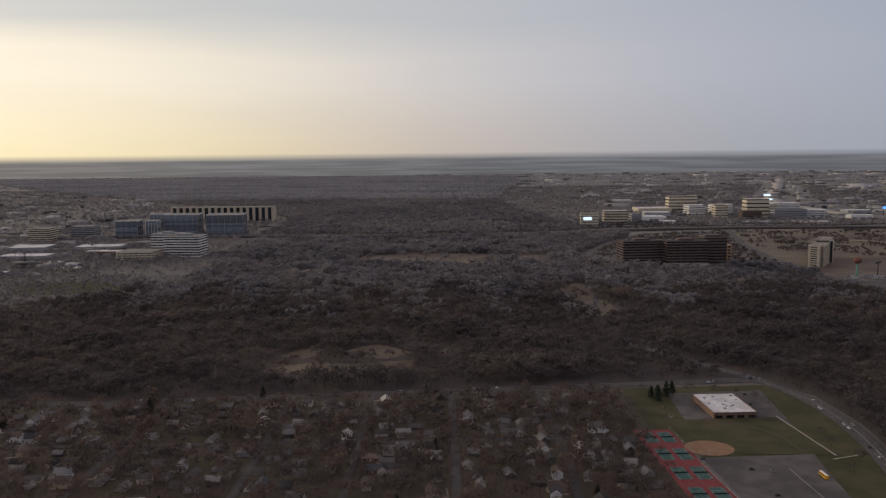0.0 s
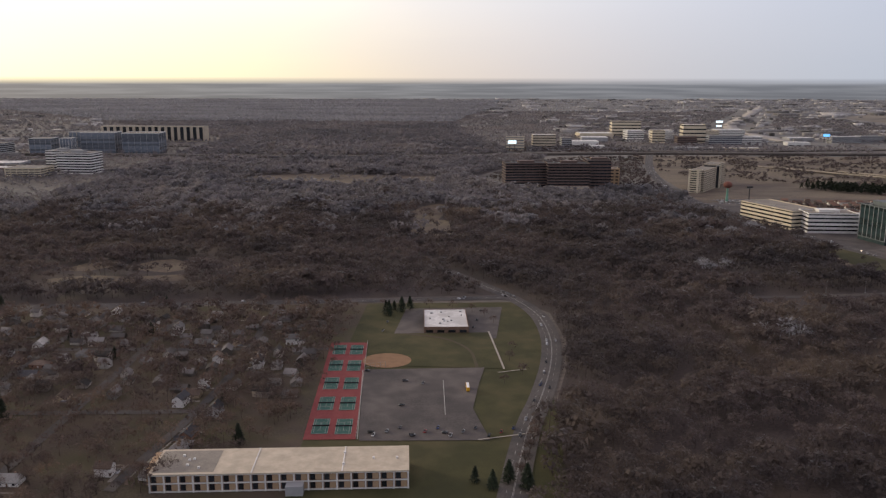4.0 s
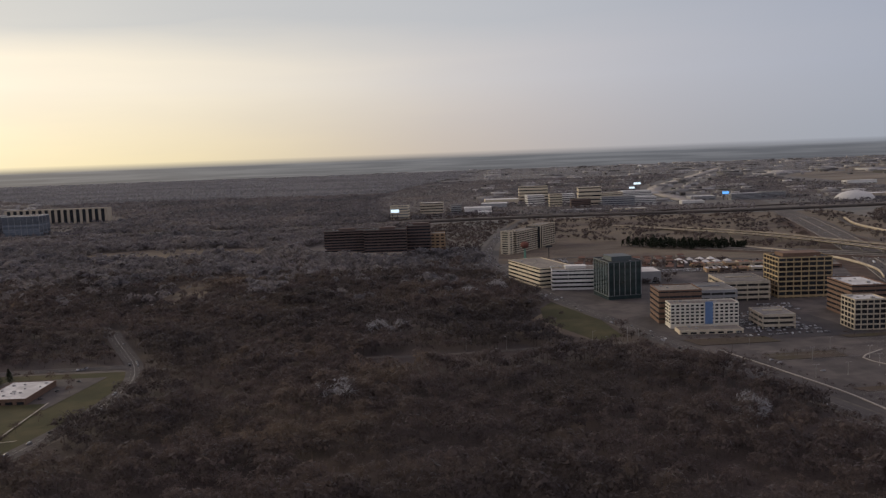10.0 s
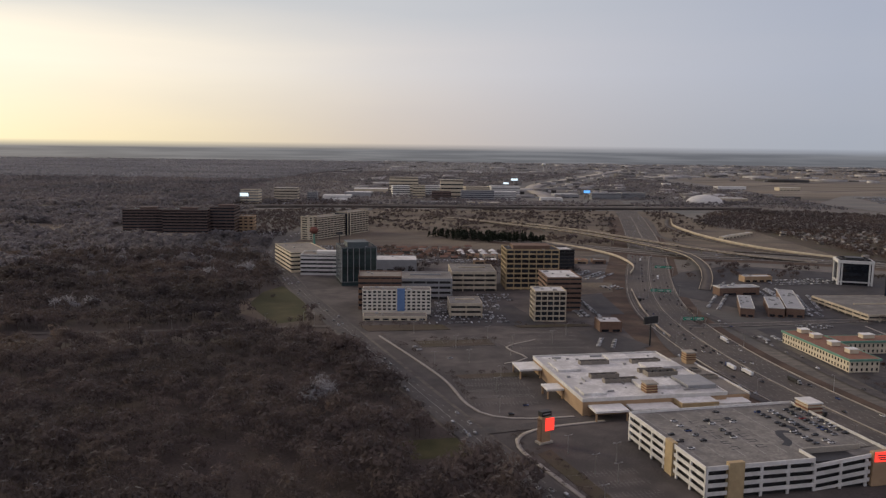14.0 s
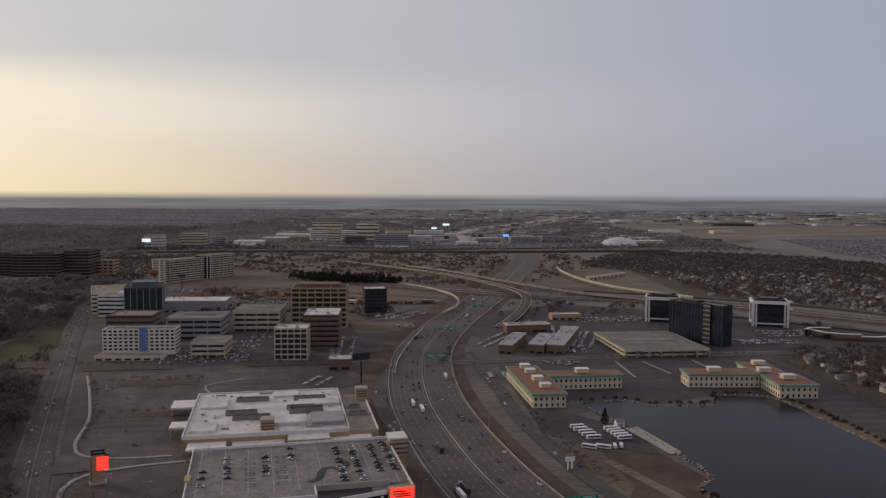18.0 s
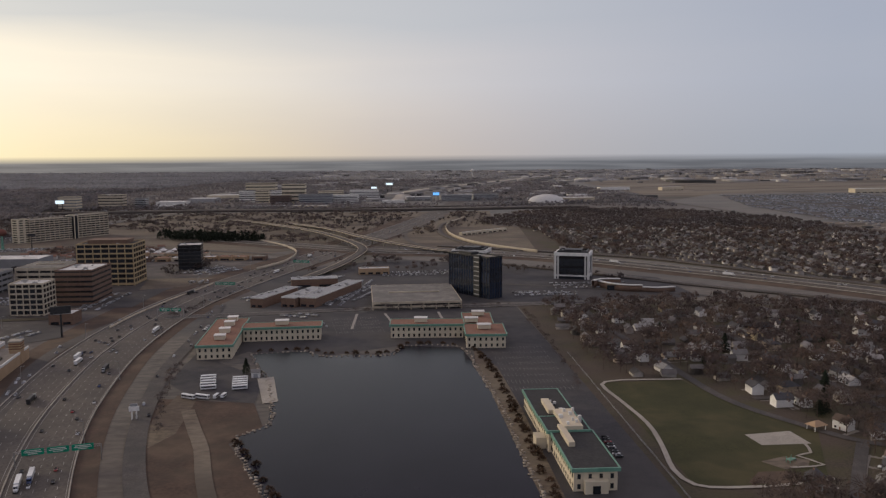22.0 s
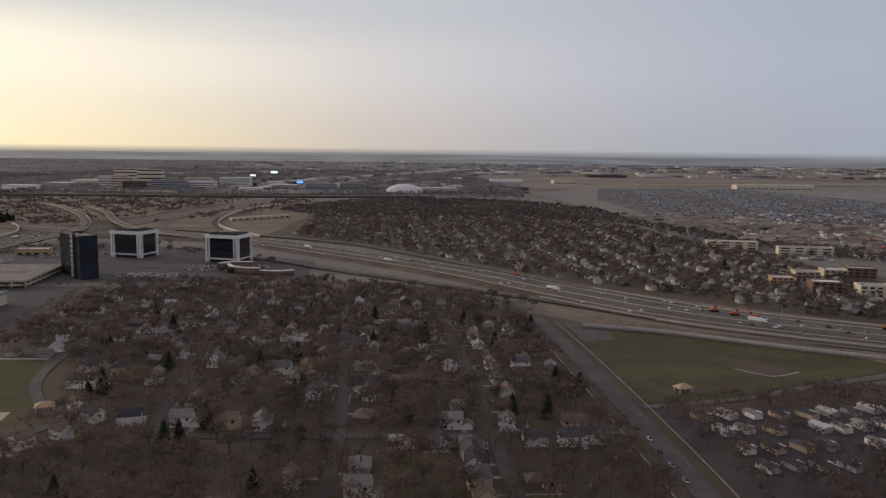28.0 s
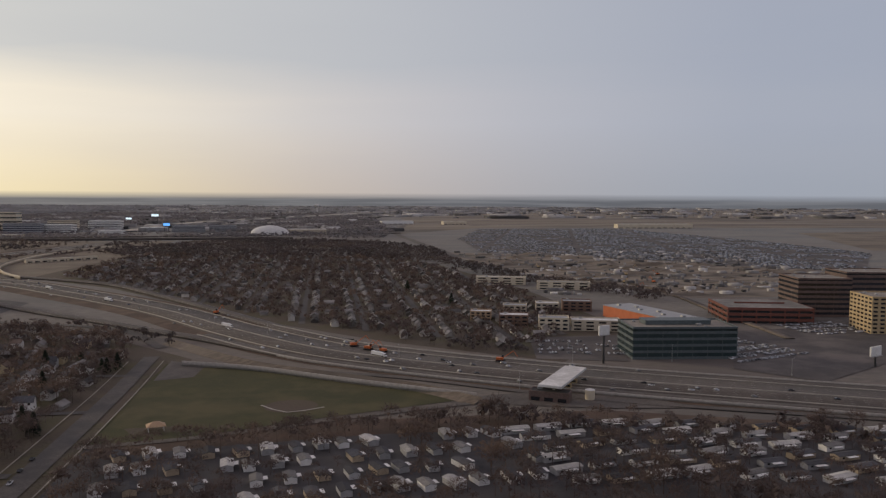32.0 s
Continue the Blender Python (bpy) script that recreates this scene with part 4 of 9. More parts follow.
# ---- flyovers and ramps ----
def flyover(name, pts, width, label):
    ob = road(name, pts, width, 0.0, M_CONCRETE_ROAD, label, "flyover", kerb=False, thick=0.9)
    c = spline(pts)
    for s in (1, -1):
        V, F = strip(c, s * (width / 2 - 0.3), s * width / 2, 0.55, 0.9)
        o = new("parapet", mesh_np("parapet", V, F, M_BEIGE))
        o.parent = ob
    for i in range(2, len(c) - 2, 4):
        if c[i][2] > 2.0:
            bm = bmesh.new()
            x, y, z = c[i]
            tube(bm, (x, y, -0.2), (x, y, z - 1.2), 0.55, 0.55, 8)
            box(bm, x - width * 0.35, y - 0.6, z - 1.5, x + width * 0.35, y + 0.6, z - 0.85)
            part("pier", bm, M_CONCRETE, ob)
    return ob


flyover("flyover", [(560, 1120, 0.4), (620, 1030, 2), (669, 931, 4.8), (702, 864, 5.5), (736, 775, 5.5), (750, 712, 5.2), (743, 655, 4.2), (728, 606, 2.2), (708, 560, 0.3)], 8, "curved concrete flyover on piers")
flyover("flyover", [(640, 1060, 0.4), (700, 942, 3.5), (738, 844, 4.5), (768, 779, 4.5), (810, 722, 3.2), (860, 690, 1.4)], 7, "concrete ramp on piers over the tollway")
road("ramp", [(560, 900), (607, 881), (660, 800), (690, 730), (690, 670), (672, 620), (655, 560)], 5, 0.12, M_CONCRETE_ROAD, "looping ramp of pale concrete", kerb=False)
road("ramp", [(900, 700), (866, 753), (843, 810), (830, 900), (838, 1010), (870, 1110)], 6, 0.6, M_CONCRETE_ROAD, "looping ramp of pale concrete", kerb=False, thick=0.7)
road("ramp", [(840, 720), (800, 790), (790, 900), (820, 1020), (850, 1150)], 6, 0.14, M_CONCRETE_ROAD, "ramp joining the tollway", kerb=False)
for pts, h in (([(640, 832), (668, 786), (687, 732), (686, 670), (670, 624)], 2.4), ([(872, 1110), (842, 1010), (835, 900), (846, 812), (870, 752), (900, 706)], 3.0), ([(652, 560), (640, 500), (633, 452), (631, 420)], 1.2)):
    V, F = strip(spline(pts), 3.6, 3.1, h, h)
    tagged(new("retaining_wall", mesh_np("retaining_wall", V, F, M_BEIGE)), "long tan concrete retaining wall beside a ramp", "wall", kind="structure")
road("cross_highway", [(-400, 1420), (232, 1405), (525, 1338), (795, 1372), (980, 1405), (1290, 1500)], 14, 1.6, M_CONCRETE_ROAD, "distant cross highway on a bank", kerb=False, thick=1.7)
road("cross_road", [(397, 790), (480, 800), (600, 760), (680, 720)], 8, 0.10, M_CONCRETE_ROAD, "pale road across the interchange", kerb=False)
road("rail_spur", [(1330, 930), (1377, 745), (1401, 602), (1389, 470), (1380, 380)], 5, 0.4, M_SOIL, "pale raised rail bed", "railway", kerb=False, thick=0.4)

# ---- offices, hotels, garages ----
def ring(bm, w, d, z0, z1, out, thick):
    """A band round a w x d body, standing out from it."""
    a, b = w / 2 + out, d / 2 + out
    for x0, y0, x1, y1 in ((-a, -b, a, -b + thick), (-a, b - thick, a, b), (-a, -b + thick, -a + thick, b - thick), (a - thick, -b + thick, a, b - thick)):
        box(bm, x0, y0, z0, x1, y1, z1)




def side_pose(k, w, d, out=0.0):
    """The pose of a facade's plane: x along it, y into it."""
    a = k * 90
    r = (d / 2, w / 2, d / 2, w / 2)[k] + out
    return pose(0, 0, 0, 0, 0, a) @ Matrix.Translation((0, -r, 0))


def roof_kit(p, w, d, z, material, seed=0, units=3, pent=None, parapet=True):
    """Roof sheet, parapet, plant room and vents."""
    bm = bmesh.new()
    box(bm, -w / 2 + 0.25, -d / 2 + 0.25, z - 0.25, w / 2 - 0.25, d / 2 - 0.25, z + 0.05)
    part("roof", bm, material, p)
    g = random.Random(seed)
    if pent:
        x, y, a, b, h, pm = pent
        bm = bmesh.new()
        box(bm, x - a / 2, y - b / 2, z, x + a / 2, y + b / 2, z + h, bevel=0.1)
        box(bm, x - a / 2 - 0.15, y - b / 2 - 0.15, z + h - 0.3, x + a / 2 + 0.15, y + b / 2 + 0.15, z + h + 0.05)
        part("plant_room", bm, pm, p)
    for i in range(units):
        bm = bmesh.new()
        x, y, s = g.uniform(-w * 0.4, w * 0.4), g.uniform(-d * 0.4, d * 0.4), g.uniform(0.5, 1.1)
        box(bm, x - s, y - s * 0.7, z, x + s, y + s * 0.7, z + s * 0.9, bevel=0.06)
        tube(bm, (x - s * 0.3, y, z + s * 0.9), (x - s * 0.3, y, z + s * 1.1), s * 0.4, s * 0.4, 8)
        part("rooftop_unit", bm, M_METAL, p)


def office(name, x, y, w, d, h, rz, floors, wall, glass, label, category="office building", style="bands", cols=(8, 4), roof=None, base=0.0, frac=0.5, pent=None, units=3, seed=1, only=(0, 1, 3), group="", band=None):
    """A multi-storey block: dark glazed core, spandrel bands, piers or single windows, roof and plant."""
    p = thing(name, x, y, 0, rz, label, category, group)
    fh = (h - base) / floors
    deep = 0.22
    core = boxm("core", (-w / 2 + deep, -d / 2 + deep, 0, w / 2 - deep, d / 2 - deep, h - 0.3), glass if style != "punched" else wall)
    part("core", core, None, p)
    band_mat = band or wall
    bm = bmesh.new()
    ring(bm, w, d, h - 0.5, h + 0.35, 0.05, 0.35)
    part("parapet", bm, band_mat, p)
    if base:
        bm = bmesh.new()
        ring(bm, w, d, base - 0.5, base + 0.1, 0.03, 0.4)
        part("ground_floor_band", bm, band_mat, p)
    if style in ("bands", "grid"):
        bm = bmesh.new()
        ring(bm, w, d, 0, fh * (1 - frac), 0, deep + 0.05)
        me = from_bm("spandrel", bm, band_mat)
        for f in range(floors):
            part("spandrel", me, None, p, m=Matrix.Translation((0, 0, base + f * fh)))
    if style == "bands":
        for k in only:
            L = (w, d)[k % 2]
            n = cols[k % 2]
            me = boxm("window_strip", (-L / 2 + deep, 0, fh * (1 - frac) + 0.02, L / 2 - deep, 0.06, fh - 0.02), glass)
            for f in range(floors):
                part("window_strip", me, None, p, m=side_pose(k, w, d, -deep + 0.05) @ Matrix.Translation((0, 0, base + f * fh)))
            me = boxm("mullion", (-0.07, -0.1, 0, 0.07, 0.1, h - base - 0.3), band_mat)
            for c in range(1, n):
                part("mullion", me, None, p, m=side_pose(k, w, d, -deep + 0.05) @ Matrix.Translation((-L / 2 + c * L / n, 0, base)))
    if style == "grid":
        for k in only:
            L = (w, d)[k % 2]
            n = cols[k % 2]
            me = boxm("pier", (-0.26, -0.12, 0, 0.26, 0.3, h - 0.3), wall)
            for c in range(n + 1):
                part("pier", me, None, p, m=side_pose(k, w, d) @ Matrix.Translation((-L / 2 + 0.3 + c * (L - 0.6) / n, 0, 0)))
            bay = (L - 0.6) / n
            me = boxm("window", (-bay / 2 + 0.3, 0, fh * (1 - frac), bay / 2 - 0.3, 0.05, fh), glass)
            for f in range(floors):
                for c in range(n):
                    part("window", me, None, p, m=side_pose(k, w, d, -deep + 0.04) @ Matrix.Translation((-L / 2 + 0.3 + (c + 0.5) * bay, 0, base + f * fh)))
    if style == "punched":
        bm = bmesh.new()
        ring(bm, w - 0.02, d - 0.02, 0, h - 0.4, 0, deep + 0.02)
        part("wall", bm, wall, p)
        for k in only:
            L = (w, d)[k % 2]
            n = cols[k % 2]
            if not n:
                continue
            bay = L / n
            bm = bmesh.new()
            box(bm, -bay * 0.3, -0.06, fh * 0.28, bay * 0.3, 0.02, fh * 0.28 + fh * frac)
            me = from_bm("window", bm, glass)
            for f in range(floors):
                for c in range(n):
                    m = side_pose(k, w, d) @ Matrix.Translation((-L / 2 + (c + 0.5) * bay, 0, base + f * fh))
                    part("window", me, None, p, m=m)
    if style == "fins":
        for k in only:
            L = (w, d)[k % 2]
            n = cols[k % 2]
            me = boxm("fin", (-0.16, -0.25, 0, 0.16, 0.25, h - base), wall)
            for c in range(n + 1):
                part("fin", me, None, p, m=side_pose(k, w, d, -deep) @ Matrix.Translation((-L / 2 + 0.2 + c * (L - 0.4) / n, 0, base)))
            me = boxm("window_strip", (-L / 2 + 0.3, 0, 0.15, L / 2 - 0.3, 0.05, fh - 0.15), glass)
            for f in range(floors):
                part("window_strip", me, None, p, m=side_pose(k, w, d, -deep + 0.03) @ Matrix.Translation((0, 0, base + f * fh)))
    roof_kit(p, w, d, h - 0.3, roof or M_GRAVEL_ROOF, seed, units, pent)
    return p


def garage(name, x, y, w, d, h, rz, floors, wall, label, deck=None, gap=0.45, ramp=False):
    """An open parking garage: decks, parapet bands, columns, a near-black block as painted inner shade."""
    p = thing(name, x, y, 0, rz, label, "parking garage")
    fh = h / floors
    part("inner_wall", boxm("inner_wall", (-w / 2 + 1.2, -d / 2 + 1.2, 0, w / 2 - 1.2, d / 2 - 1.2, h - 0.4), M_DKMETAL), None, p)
    bm = bmesh.new()
    ring(bm, w, d, 0, fh * (1 - gap), 0, 0.3)
    me = from_bm("parapet_band", bm, wall)
    for f in range(floors):
        part("parapet_band", me, None, p, m=Matrix.Translation((0, 0, f * fh + fh * gap)))
    for f in range(1, floors + 1):
        part("deck", boxm("deck", (-w / 2 + 0.3, -d / 2 + 0.3, f * fh - 0.35, w / 2 - 0.3, d / 2 - 0.3, f * fh - 0.1), deck or M_DECK), None, p)
    for k in range(4):
        L = (w, d)[k % 2]
        n = max(2, int(L / 7))
        me = boxm("column", (-0.3, 0.02, 0, 0.3, 0.6, h - 0.1), wall)
        for c in range(n + 1):
            part("column", me, None, p, m=side_pose(k, w, d) @ Matrix.Translation((-L / 2 + 0.35 + c * (L - 0.7) / n, 0, 0)))
    if ramp:
        part("ramp_wall", boxm("ramp_wall", (-w * 0.3, -0.4, h - 0.1, w * 0.3, 0.4, h + 0.7), wall), None, p)
        # thin near-black plate on the deck, painted shade of a ramp opening
        part("ramp_opening", boxm("ramp_opening", (-w * 0.3, 0.4, h - 0.1, w * 0.3, 2.2, h - 0.06), M_DKMETAL), None, p)
    return p


def slab_house(name, x, y, w, d, h, rz, wall, label, roof=None, category="building", units=4, seed=1, doors=3, trim=None):
    """A low flat-roofed building with a shop front."""
    p = thing(name, x, y, 0, rz, label, category)
    part("wall", boxm("wall", (-w / 2, -d / 2, 0, w / 2, d / 2, h), wall, bevel=0.05), None, p)
    bm = bmesh.new()
    ring(bm, w, d, h - 0.35, h + 0.3, 0.06, 0.3)
    part("parapet", bm, trim or wall, p)
    roof_kit(p, w, d, h, roof or M_WHITE_ROOF, seed, units)
    for i in range(doors):
        cx = -w / 2 + (i + 0.5) * w / doors
        for k in (0, 2):
            part("shop_window", boxm("shop_window", (-w / doors * 0.32, -0.06, 0.3, w / doors * 0.32, 0.1, min(1.6, h * 0.6)), M_GLASS), None, p, m=side_pose(k, w, d) @ Matrix.Translation((cx, 0, 0)))
    return p


# left-hand office district
office("office_tower", -330, 1012, 46, 28, 26, -6, 8, M_WHITE, M_GLASS, "white banded office tower beside the woods", style="bands", cols=(4, 3), pent=(0, 0, 16, 10, 3, M_GREYC))
office("office_tower", -358, 1030, 36, 24, 27, -6, 8, M_WHITE, M_GLASS, "white banded office tower with a stepped roof", style="bands", cols=(4, 3), pent=(0, 0, 12, 9, 3, M_GREYC))
office("glass_tower", -352, 1290, 58, 40, 33, 4, 10, M_GREYC, M_PALEGLASS, "blue-grey glass office block with a white roof edge", style="fins", cols=(6, 3), band=M_WHITE, only=(0, 1))
office("glass_tower", -425, 1300, 54, 36, 33, 4, 10, M_GREYC, M_PALEGLASS, "blue-grey glass office block with a white roof edge", style="fins", cols=(6, 3), band=M_WHITE, only=(0, 1))
office("glass_tower", -478, 1340, 26, 30, 31, 4, 9, M_CREAM, M_PALEGLASS, "narrow cream and glass office block", style="fins", cols=(4, 3), band=M_WHITE, only=(0, 1))
office("glass_tower", -500, 1262, 34, 30, 26, 4, 8, M_GREYC, M_PALEGLASS, "pale glass office block", style="fins", cols=(4, 3), band=M_WHITE, only=(0, 1))
office("glass_tower", -462, 1262, 18, 20, 26, 4, 8, M_WHITE, M_PALEGLASS, "narrow white office tower", style="fins", cols=(4, 4), band=M_WHITE)
office("office_tower", -560, 1240, 34, 30, 20, 0, 7, M_GREYC, M_GLASS, "grey office block among car parks", style="bands", cols=(4, 3))
office("office_tower", -600, 1190, 30, 30, 22, 0, 7, M_CREAM, M_GLASS, "cream office tower among car parks", style="bands", cols=(4, 3))
p = thing("apartment_slab", -427, 1545, 0, 0, "long beige slab with dark vertical bays", "apartment block")
part("wall", boxm("wall", (-100, -10, 0, 100, 10, 29), M_BEIGE, bevel=0.1), None, p)
for i in range(16):
    part("glazed_bay", boxm("glazed_bay", (-95 + i * 12.2, -10.3, 1.5, -88.5 + i * 12.2, -9.8, 27.5), M_GLASS), None, p, "dark vertical bay of windows")
roof_kit(p, 200, 20, 29, M_GRAVEL_ROOF, 4, 6)
garage("low_garage", -378, 980, 44, 34, 11, 0, 4, M_CREAM, "low cream parking garage")
for i, (bx, by, bw, bd, bh) in enumerate(((-470, 1085, 60, 34, 6), (-440, 1030, 52, 20, 5), (-520, 985, 60, 30, 6), (-560, 1075, 50, 40, 7), (-610, 1000, 60, 30, 6), (-455, 930, 30, 14, 4), (-420, 880, 26, 12, 4), (-490, 850, 40, 12, 4))):
    slab_house("low_building", bx, by, bw, bd, bh, random.uniform(-5, 5), random.choice((M_CREAM, M_GREYC, M_BROWN)), "low flat-roofed commercial building with a pale roof", seed=i)

# dark office complex in the woods
for nm, bx, by, bw, bd, bh, rz in (("brown_office", 222, 896, 46, 26, 27, 5), ("brown_office", 268, 884, 46, 28, 28, 2), ("brown_office", 304, 902, 26, 34, 30, 0)):
    office(nm, bx, by, bw, bd, bh, rz, 9, M_DKBROWN, M_GLASS, "dark brown banded office block in the woods", style="bands", cols=(6, 4), frac=0.55, roof=M_DARK_ROOF, pent=(2, 2, 18, 9, 2.2, M_DKBROWN))
for bx, by, bw in ((216, 872, 40), (264, 856, 48)):
    slab_house("podium", bx, by, bw, 14, 4.2, -4, M_BEIGE, "low beige podium in front of dark offices", roof=M_GRAVEL_ROOF, units=2, doors=8)
office("brown_tower", 324, 922, 17, 18, 18, 0, 5, M_TAN, M_GLASS, "small tan brick tower beside dark offices", style="punched", cols=(3, 3), frac=0.4)
# slab hotel by the crossing
p_rot = 54
office("slab_hotel", 416, 876, 50, 16, 23, p_rot + 3, 10, M_BEIGE, M_GLASS, "long beige slab hotel with rows of balconies", "hotel", style="grid", cols=(9, 2), frac=0.5, only=(0,), units=2)
office("slab_hotel", 442, 920, 40, 15, 24.5, p_rot + 3, 10, M_BEIGE, M_GLASS, "beige slab hotel wing with rows of balconies", "hotel", style="grid", cols=(7, 2), frac=0.5, only=(0,), units=2)
p = thing("hotel_core", 432, 897, 0, p_rot + 3, "dark glazed lift core between two hotel slabs", "hotel")
part("shaft", boxm("shaft", (-3, -8.6, 0, 3, 8, 24), M_GLASS), None, p)
for s in (-2.2, 2.2):
    part("fin", boxm("fin", (s - 0.4, -9.2, 0, s + 0.4, -8.5, 25), M_CREAM), None, p)
office("hotel_end", 400, 852, 13, 11, 24, p_rot + 3, 10, M_CREAM, M_GLASS, "cream end tower of a slab hotel", "hotel", style="punched", cols=(2, 1), units=1, frac=0.4)
# terraced offices along the road
office("terrace_office", 414, 664, 30, 60, 15.5, 20, 5, M_CREAM, M_GLASS, "cream banded office block along the road", style="bands", cols=(2, 3), frac=0.42)
office("terrace_office", 438, 630, 38, 22, 15.5, -3, 5, M_WHITE, M_GLASS, "white banded office block along the road", style="bands", cols=(3, 2), frac=0.42, pent=(0, 2, 16, 9, 2, M_WHITE))
office("green_tower", 462, 588, 25, 28, 27, 12, 9, M_GREYC, M_GLASSG, "dark green glass tower with grey piers", style="fins", cols=(6, 6), base=3.0, pent=(0, 0, 15, 16, 3.4, M_SLATE), band=M_SLATE, roof=M_DARK_ROOF, units=6)
# white hotel with blue stripe
hotel = office("white_hotel", 491, 483, 40, 12, 14.4, 0, 6, M_HOTEL, M_GLASS, "cream-white hotel with a blue panel stripe", "hotel", style="punched", cols=(14, 3), base=2.2, units=7, frac=0.5, roof=M_GRAVEL_ROOF)
part("stair_panel", boxm("stair_panel", (0.3, -6.5, 2.3, 4.7, -6.05, 15.6), M_BLUEC, bevel=0.05), None, hotel, "blue panel stripe")
slab_house("hotel_podium", 490, 466, 36, 11, 2.2, 0, M_CREAM, "low cream entrance wing of a hotel", units=3, roof=M_GRAVEL_ROOF, doors=7)
office("brown_hotel", 481, 503, 26, 22, 20, 0, 6, M_BROWN, M_GLASS, "brown brick hotel block", "hotel", style="bands", cols=(4, 3), units=3, frac=0.4)
garage("blue_garage", 510, 540, 34, 30, 13.5, 0, 4, M_GREYC, "blue-grey parking garage with a pale top deck", ramp=True)
garage("small_garage", 531, 479, 19, 22, 8.6, 0, 3, M_BEIGE, "small beige parking garage", ramp=True)
garage("beige_garage", 544, 572, 31, 36, 13.5, 0, 4, M_BEIGE, "beige parking garage with dark openings", ramp=True)
slab_house("white_hall", 482, 653, 50, 26, 8.8, 0, M_GREYC, "long hall with a bright white roof", doors=6)
office("ochre_office", 585, 572, 37, 26, 28, 0, 8, M_OCHRE, M_GLASS, "ochre concrete grid office with dark glass", style="grid", cols=(7, 5), frac=0.7, base=1.0, pent=(0, 0, 26, 14, 2.6, M_BROWN), band=M_OCHRE, roof=M_DARK_ROOF, units=6)
office("brown_office", 592, 503, 21, 32, 20.5, 0, 7, M_BROWN, M_GLASS, "brown brick office with a white roof", style="bands", cols=(3, 5), frac=0.42, roof=M_WHITE_ROOF, units=7)
office("beige_office", 578, 466, 18, 16, 17.5, 0, 6, M_BEIGE, M_GLASS, "beige grid office with a white roof", style="grid", cols=(5, 4), frac=0.7, roof=M_WHITE_ROOF, units=7)
office("dark_office", 621, 640, 17, 20, 19, 8, 7, M_DKMETAL, M_GLASS, "black glass office block", style="bands", cols=(4, 4), frac=0.75, roof=M_WHITE_ROOF)
slab_house("brick_lodge", 606, 438, 12, 12, 5.6, 0, M_BROWN, "small brown building with a white roof", doors=2)

# right of the tollway
tower = office("blue_tower", 826, 503, 38, 10.5, 25, -55, 8, M_DKMETAL, M_GLASSB, "dark blue glass office slab with a ribbed stair core", style="fins", cols=(16, 5), pent=(-6, 0, 12, 6, 1.6, M_DKMETAL), roof=M_GRAVEL_ROOF, only=(0, 1), units=6)
part("stair_core", boxm("stair_core", (6.2, -6.3, 0, 11.2, -5.1, 25.8), M_DKMETAL), None, tower, "dark stair core with pale floor bands")
for f in range(9):
    part("floor_band", boxm("floor_band", (6.3, -6.42, 1.6 + f * 2.8, 11.1, -6.28, 2.2 + f * 2.8), M_GREYC), None, tower)
for bx, by in ((833, 590), (902, 566)):
    p = thing("white_framed_office", bx, by, 0, -20, "black glass office in a heavy white frame", "office building", "twin offices")
    part("core", boxm("core", (-9.6, -9.6, 0, 9.6, 9.6, 17), M_GLASS), None, p)
    bm = bmesh.new()
    ring(bm, 20, 20, 16.2, 18.4, 0.4, 1.0)
    part("cornice", bm, M_WHITE, p)
    bm = bmesh.new()
    ring(bm, 17, 17, 18.4, 19.4, 0, 0.7)
    part("upper_parapet", bm, M_DKMETAL, p)
    bm = bmesh.new()
    ring(bm, 20, 20, 2.0, 3.0, 0.2, 0.7)
    part("base_band", bm, M_WHITE, p)
    for k in range(4):
        for s in (-9.4, -7.9, 7.9, 9.4):
            part("pier", boxm("pier", (-0.45, -0.5, 0, 0.45, 0.3, 16.2), M_WHITE, bevel=0.05), None, p, m=side_pose(k, 19.6, 19.6) @ Matrix.Translation((s, 0, 0)))
        for f in range(6):
            part("window_strip", boxm("window_strip", (-7.3, -0.06, 0.12, 7.3, 0.05, 2.1), M_GLASS), None, p, m=side_pose(k, 19.2, 19.2) @ Matrix.Translation((0, 0, 3.0 + f * 2.2)))
    roof_kit(p, 18, 18, 18.3, M_DARK_ROOF, 3, 3, (0, 0, 10, 10, 1.6, M_DKMETAL))
    p.scale = (1.18, 1.0, 1.0)
garage("flat_garage", 788, 487, 50, 60, 4.6, 2, 2, M_BEIGE, "wide low parking garage with a pale top deck", deck=M_DECK, ramp=True)

# by the end of the flight
office("green_office", 1306, 352, 47, 24, 14, -5, 5, M_SLATE, M_GLASSG, "dark slate office with green glass bands", style="bands", cols=(7, 4), frac=0.6, units=6, pent=(0, 2, 30, 9, 2, M_SLATE), band=M_SLATE)
garage("red_garage", 1402, 447, 48, 40, 9, -12, 3, M_RED, "red brick parking garage with a pale deck", ramp=True)
office("brown_tower", 1447, 462, 32, 30, 23, -10, 8, M_DKBROWN, M_GLASS, "dark brown banded tower beside a garage", style="bands", cols=(3, 3), frac=0.5)
office("brown_tower", 1490, 475, 36, 30, 25, -10, 8, M_DKBROWN, M_GLASS, "dark brown banded tower", style="bands", cols=(3, 3), frac=0.5)
office("ochre_apartments", 1447, 399, 26, 26, 19.5, -12, 9, M_OCHRE, M_GLASS, "ochre apartment tower with punched windows", "apartment block", style="punched", cols=(7, 6), frac=0.45, units=4, only=(0, 3))

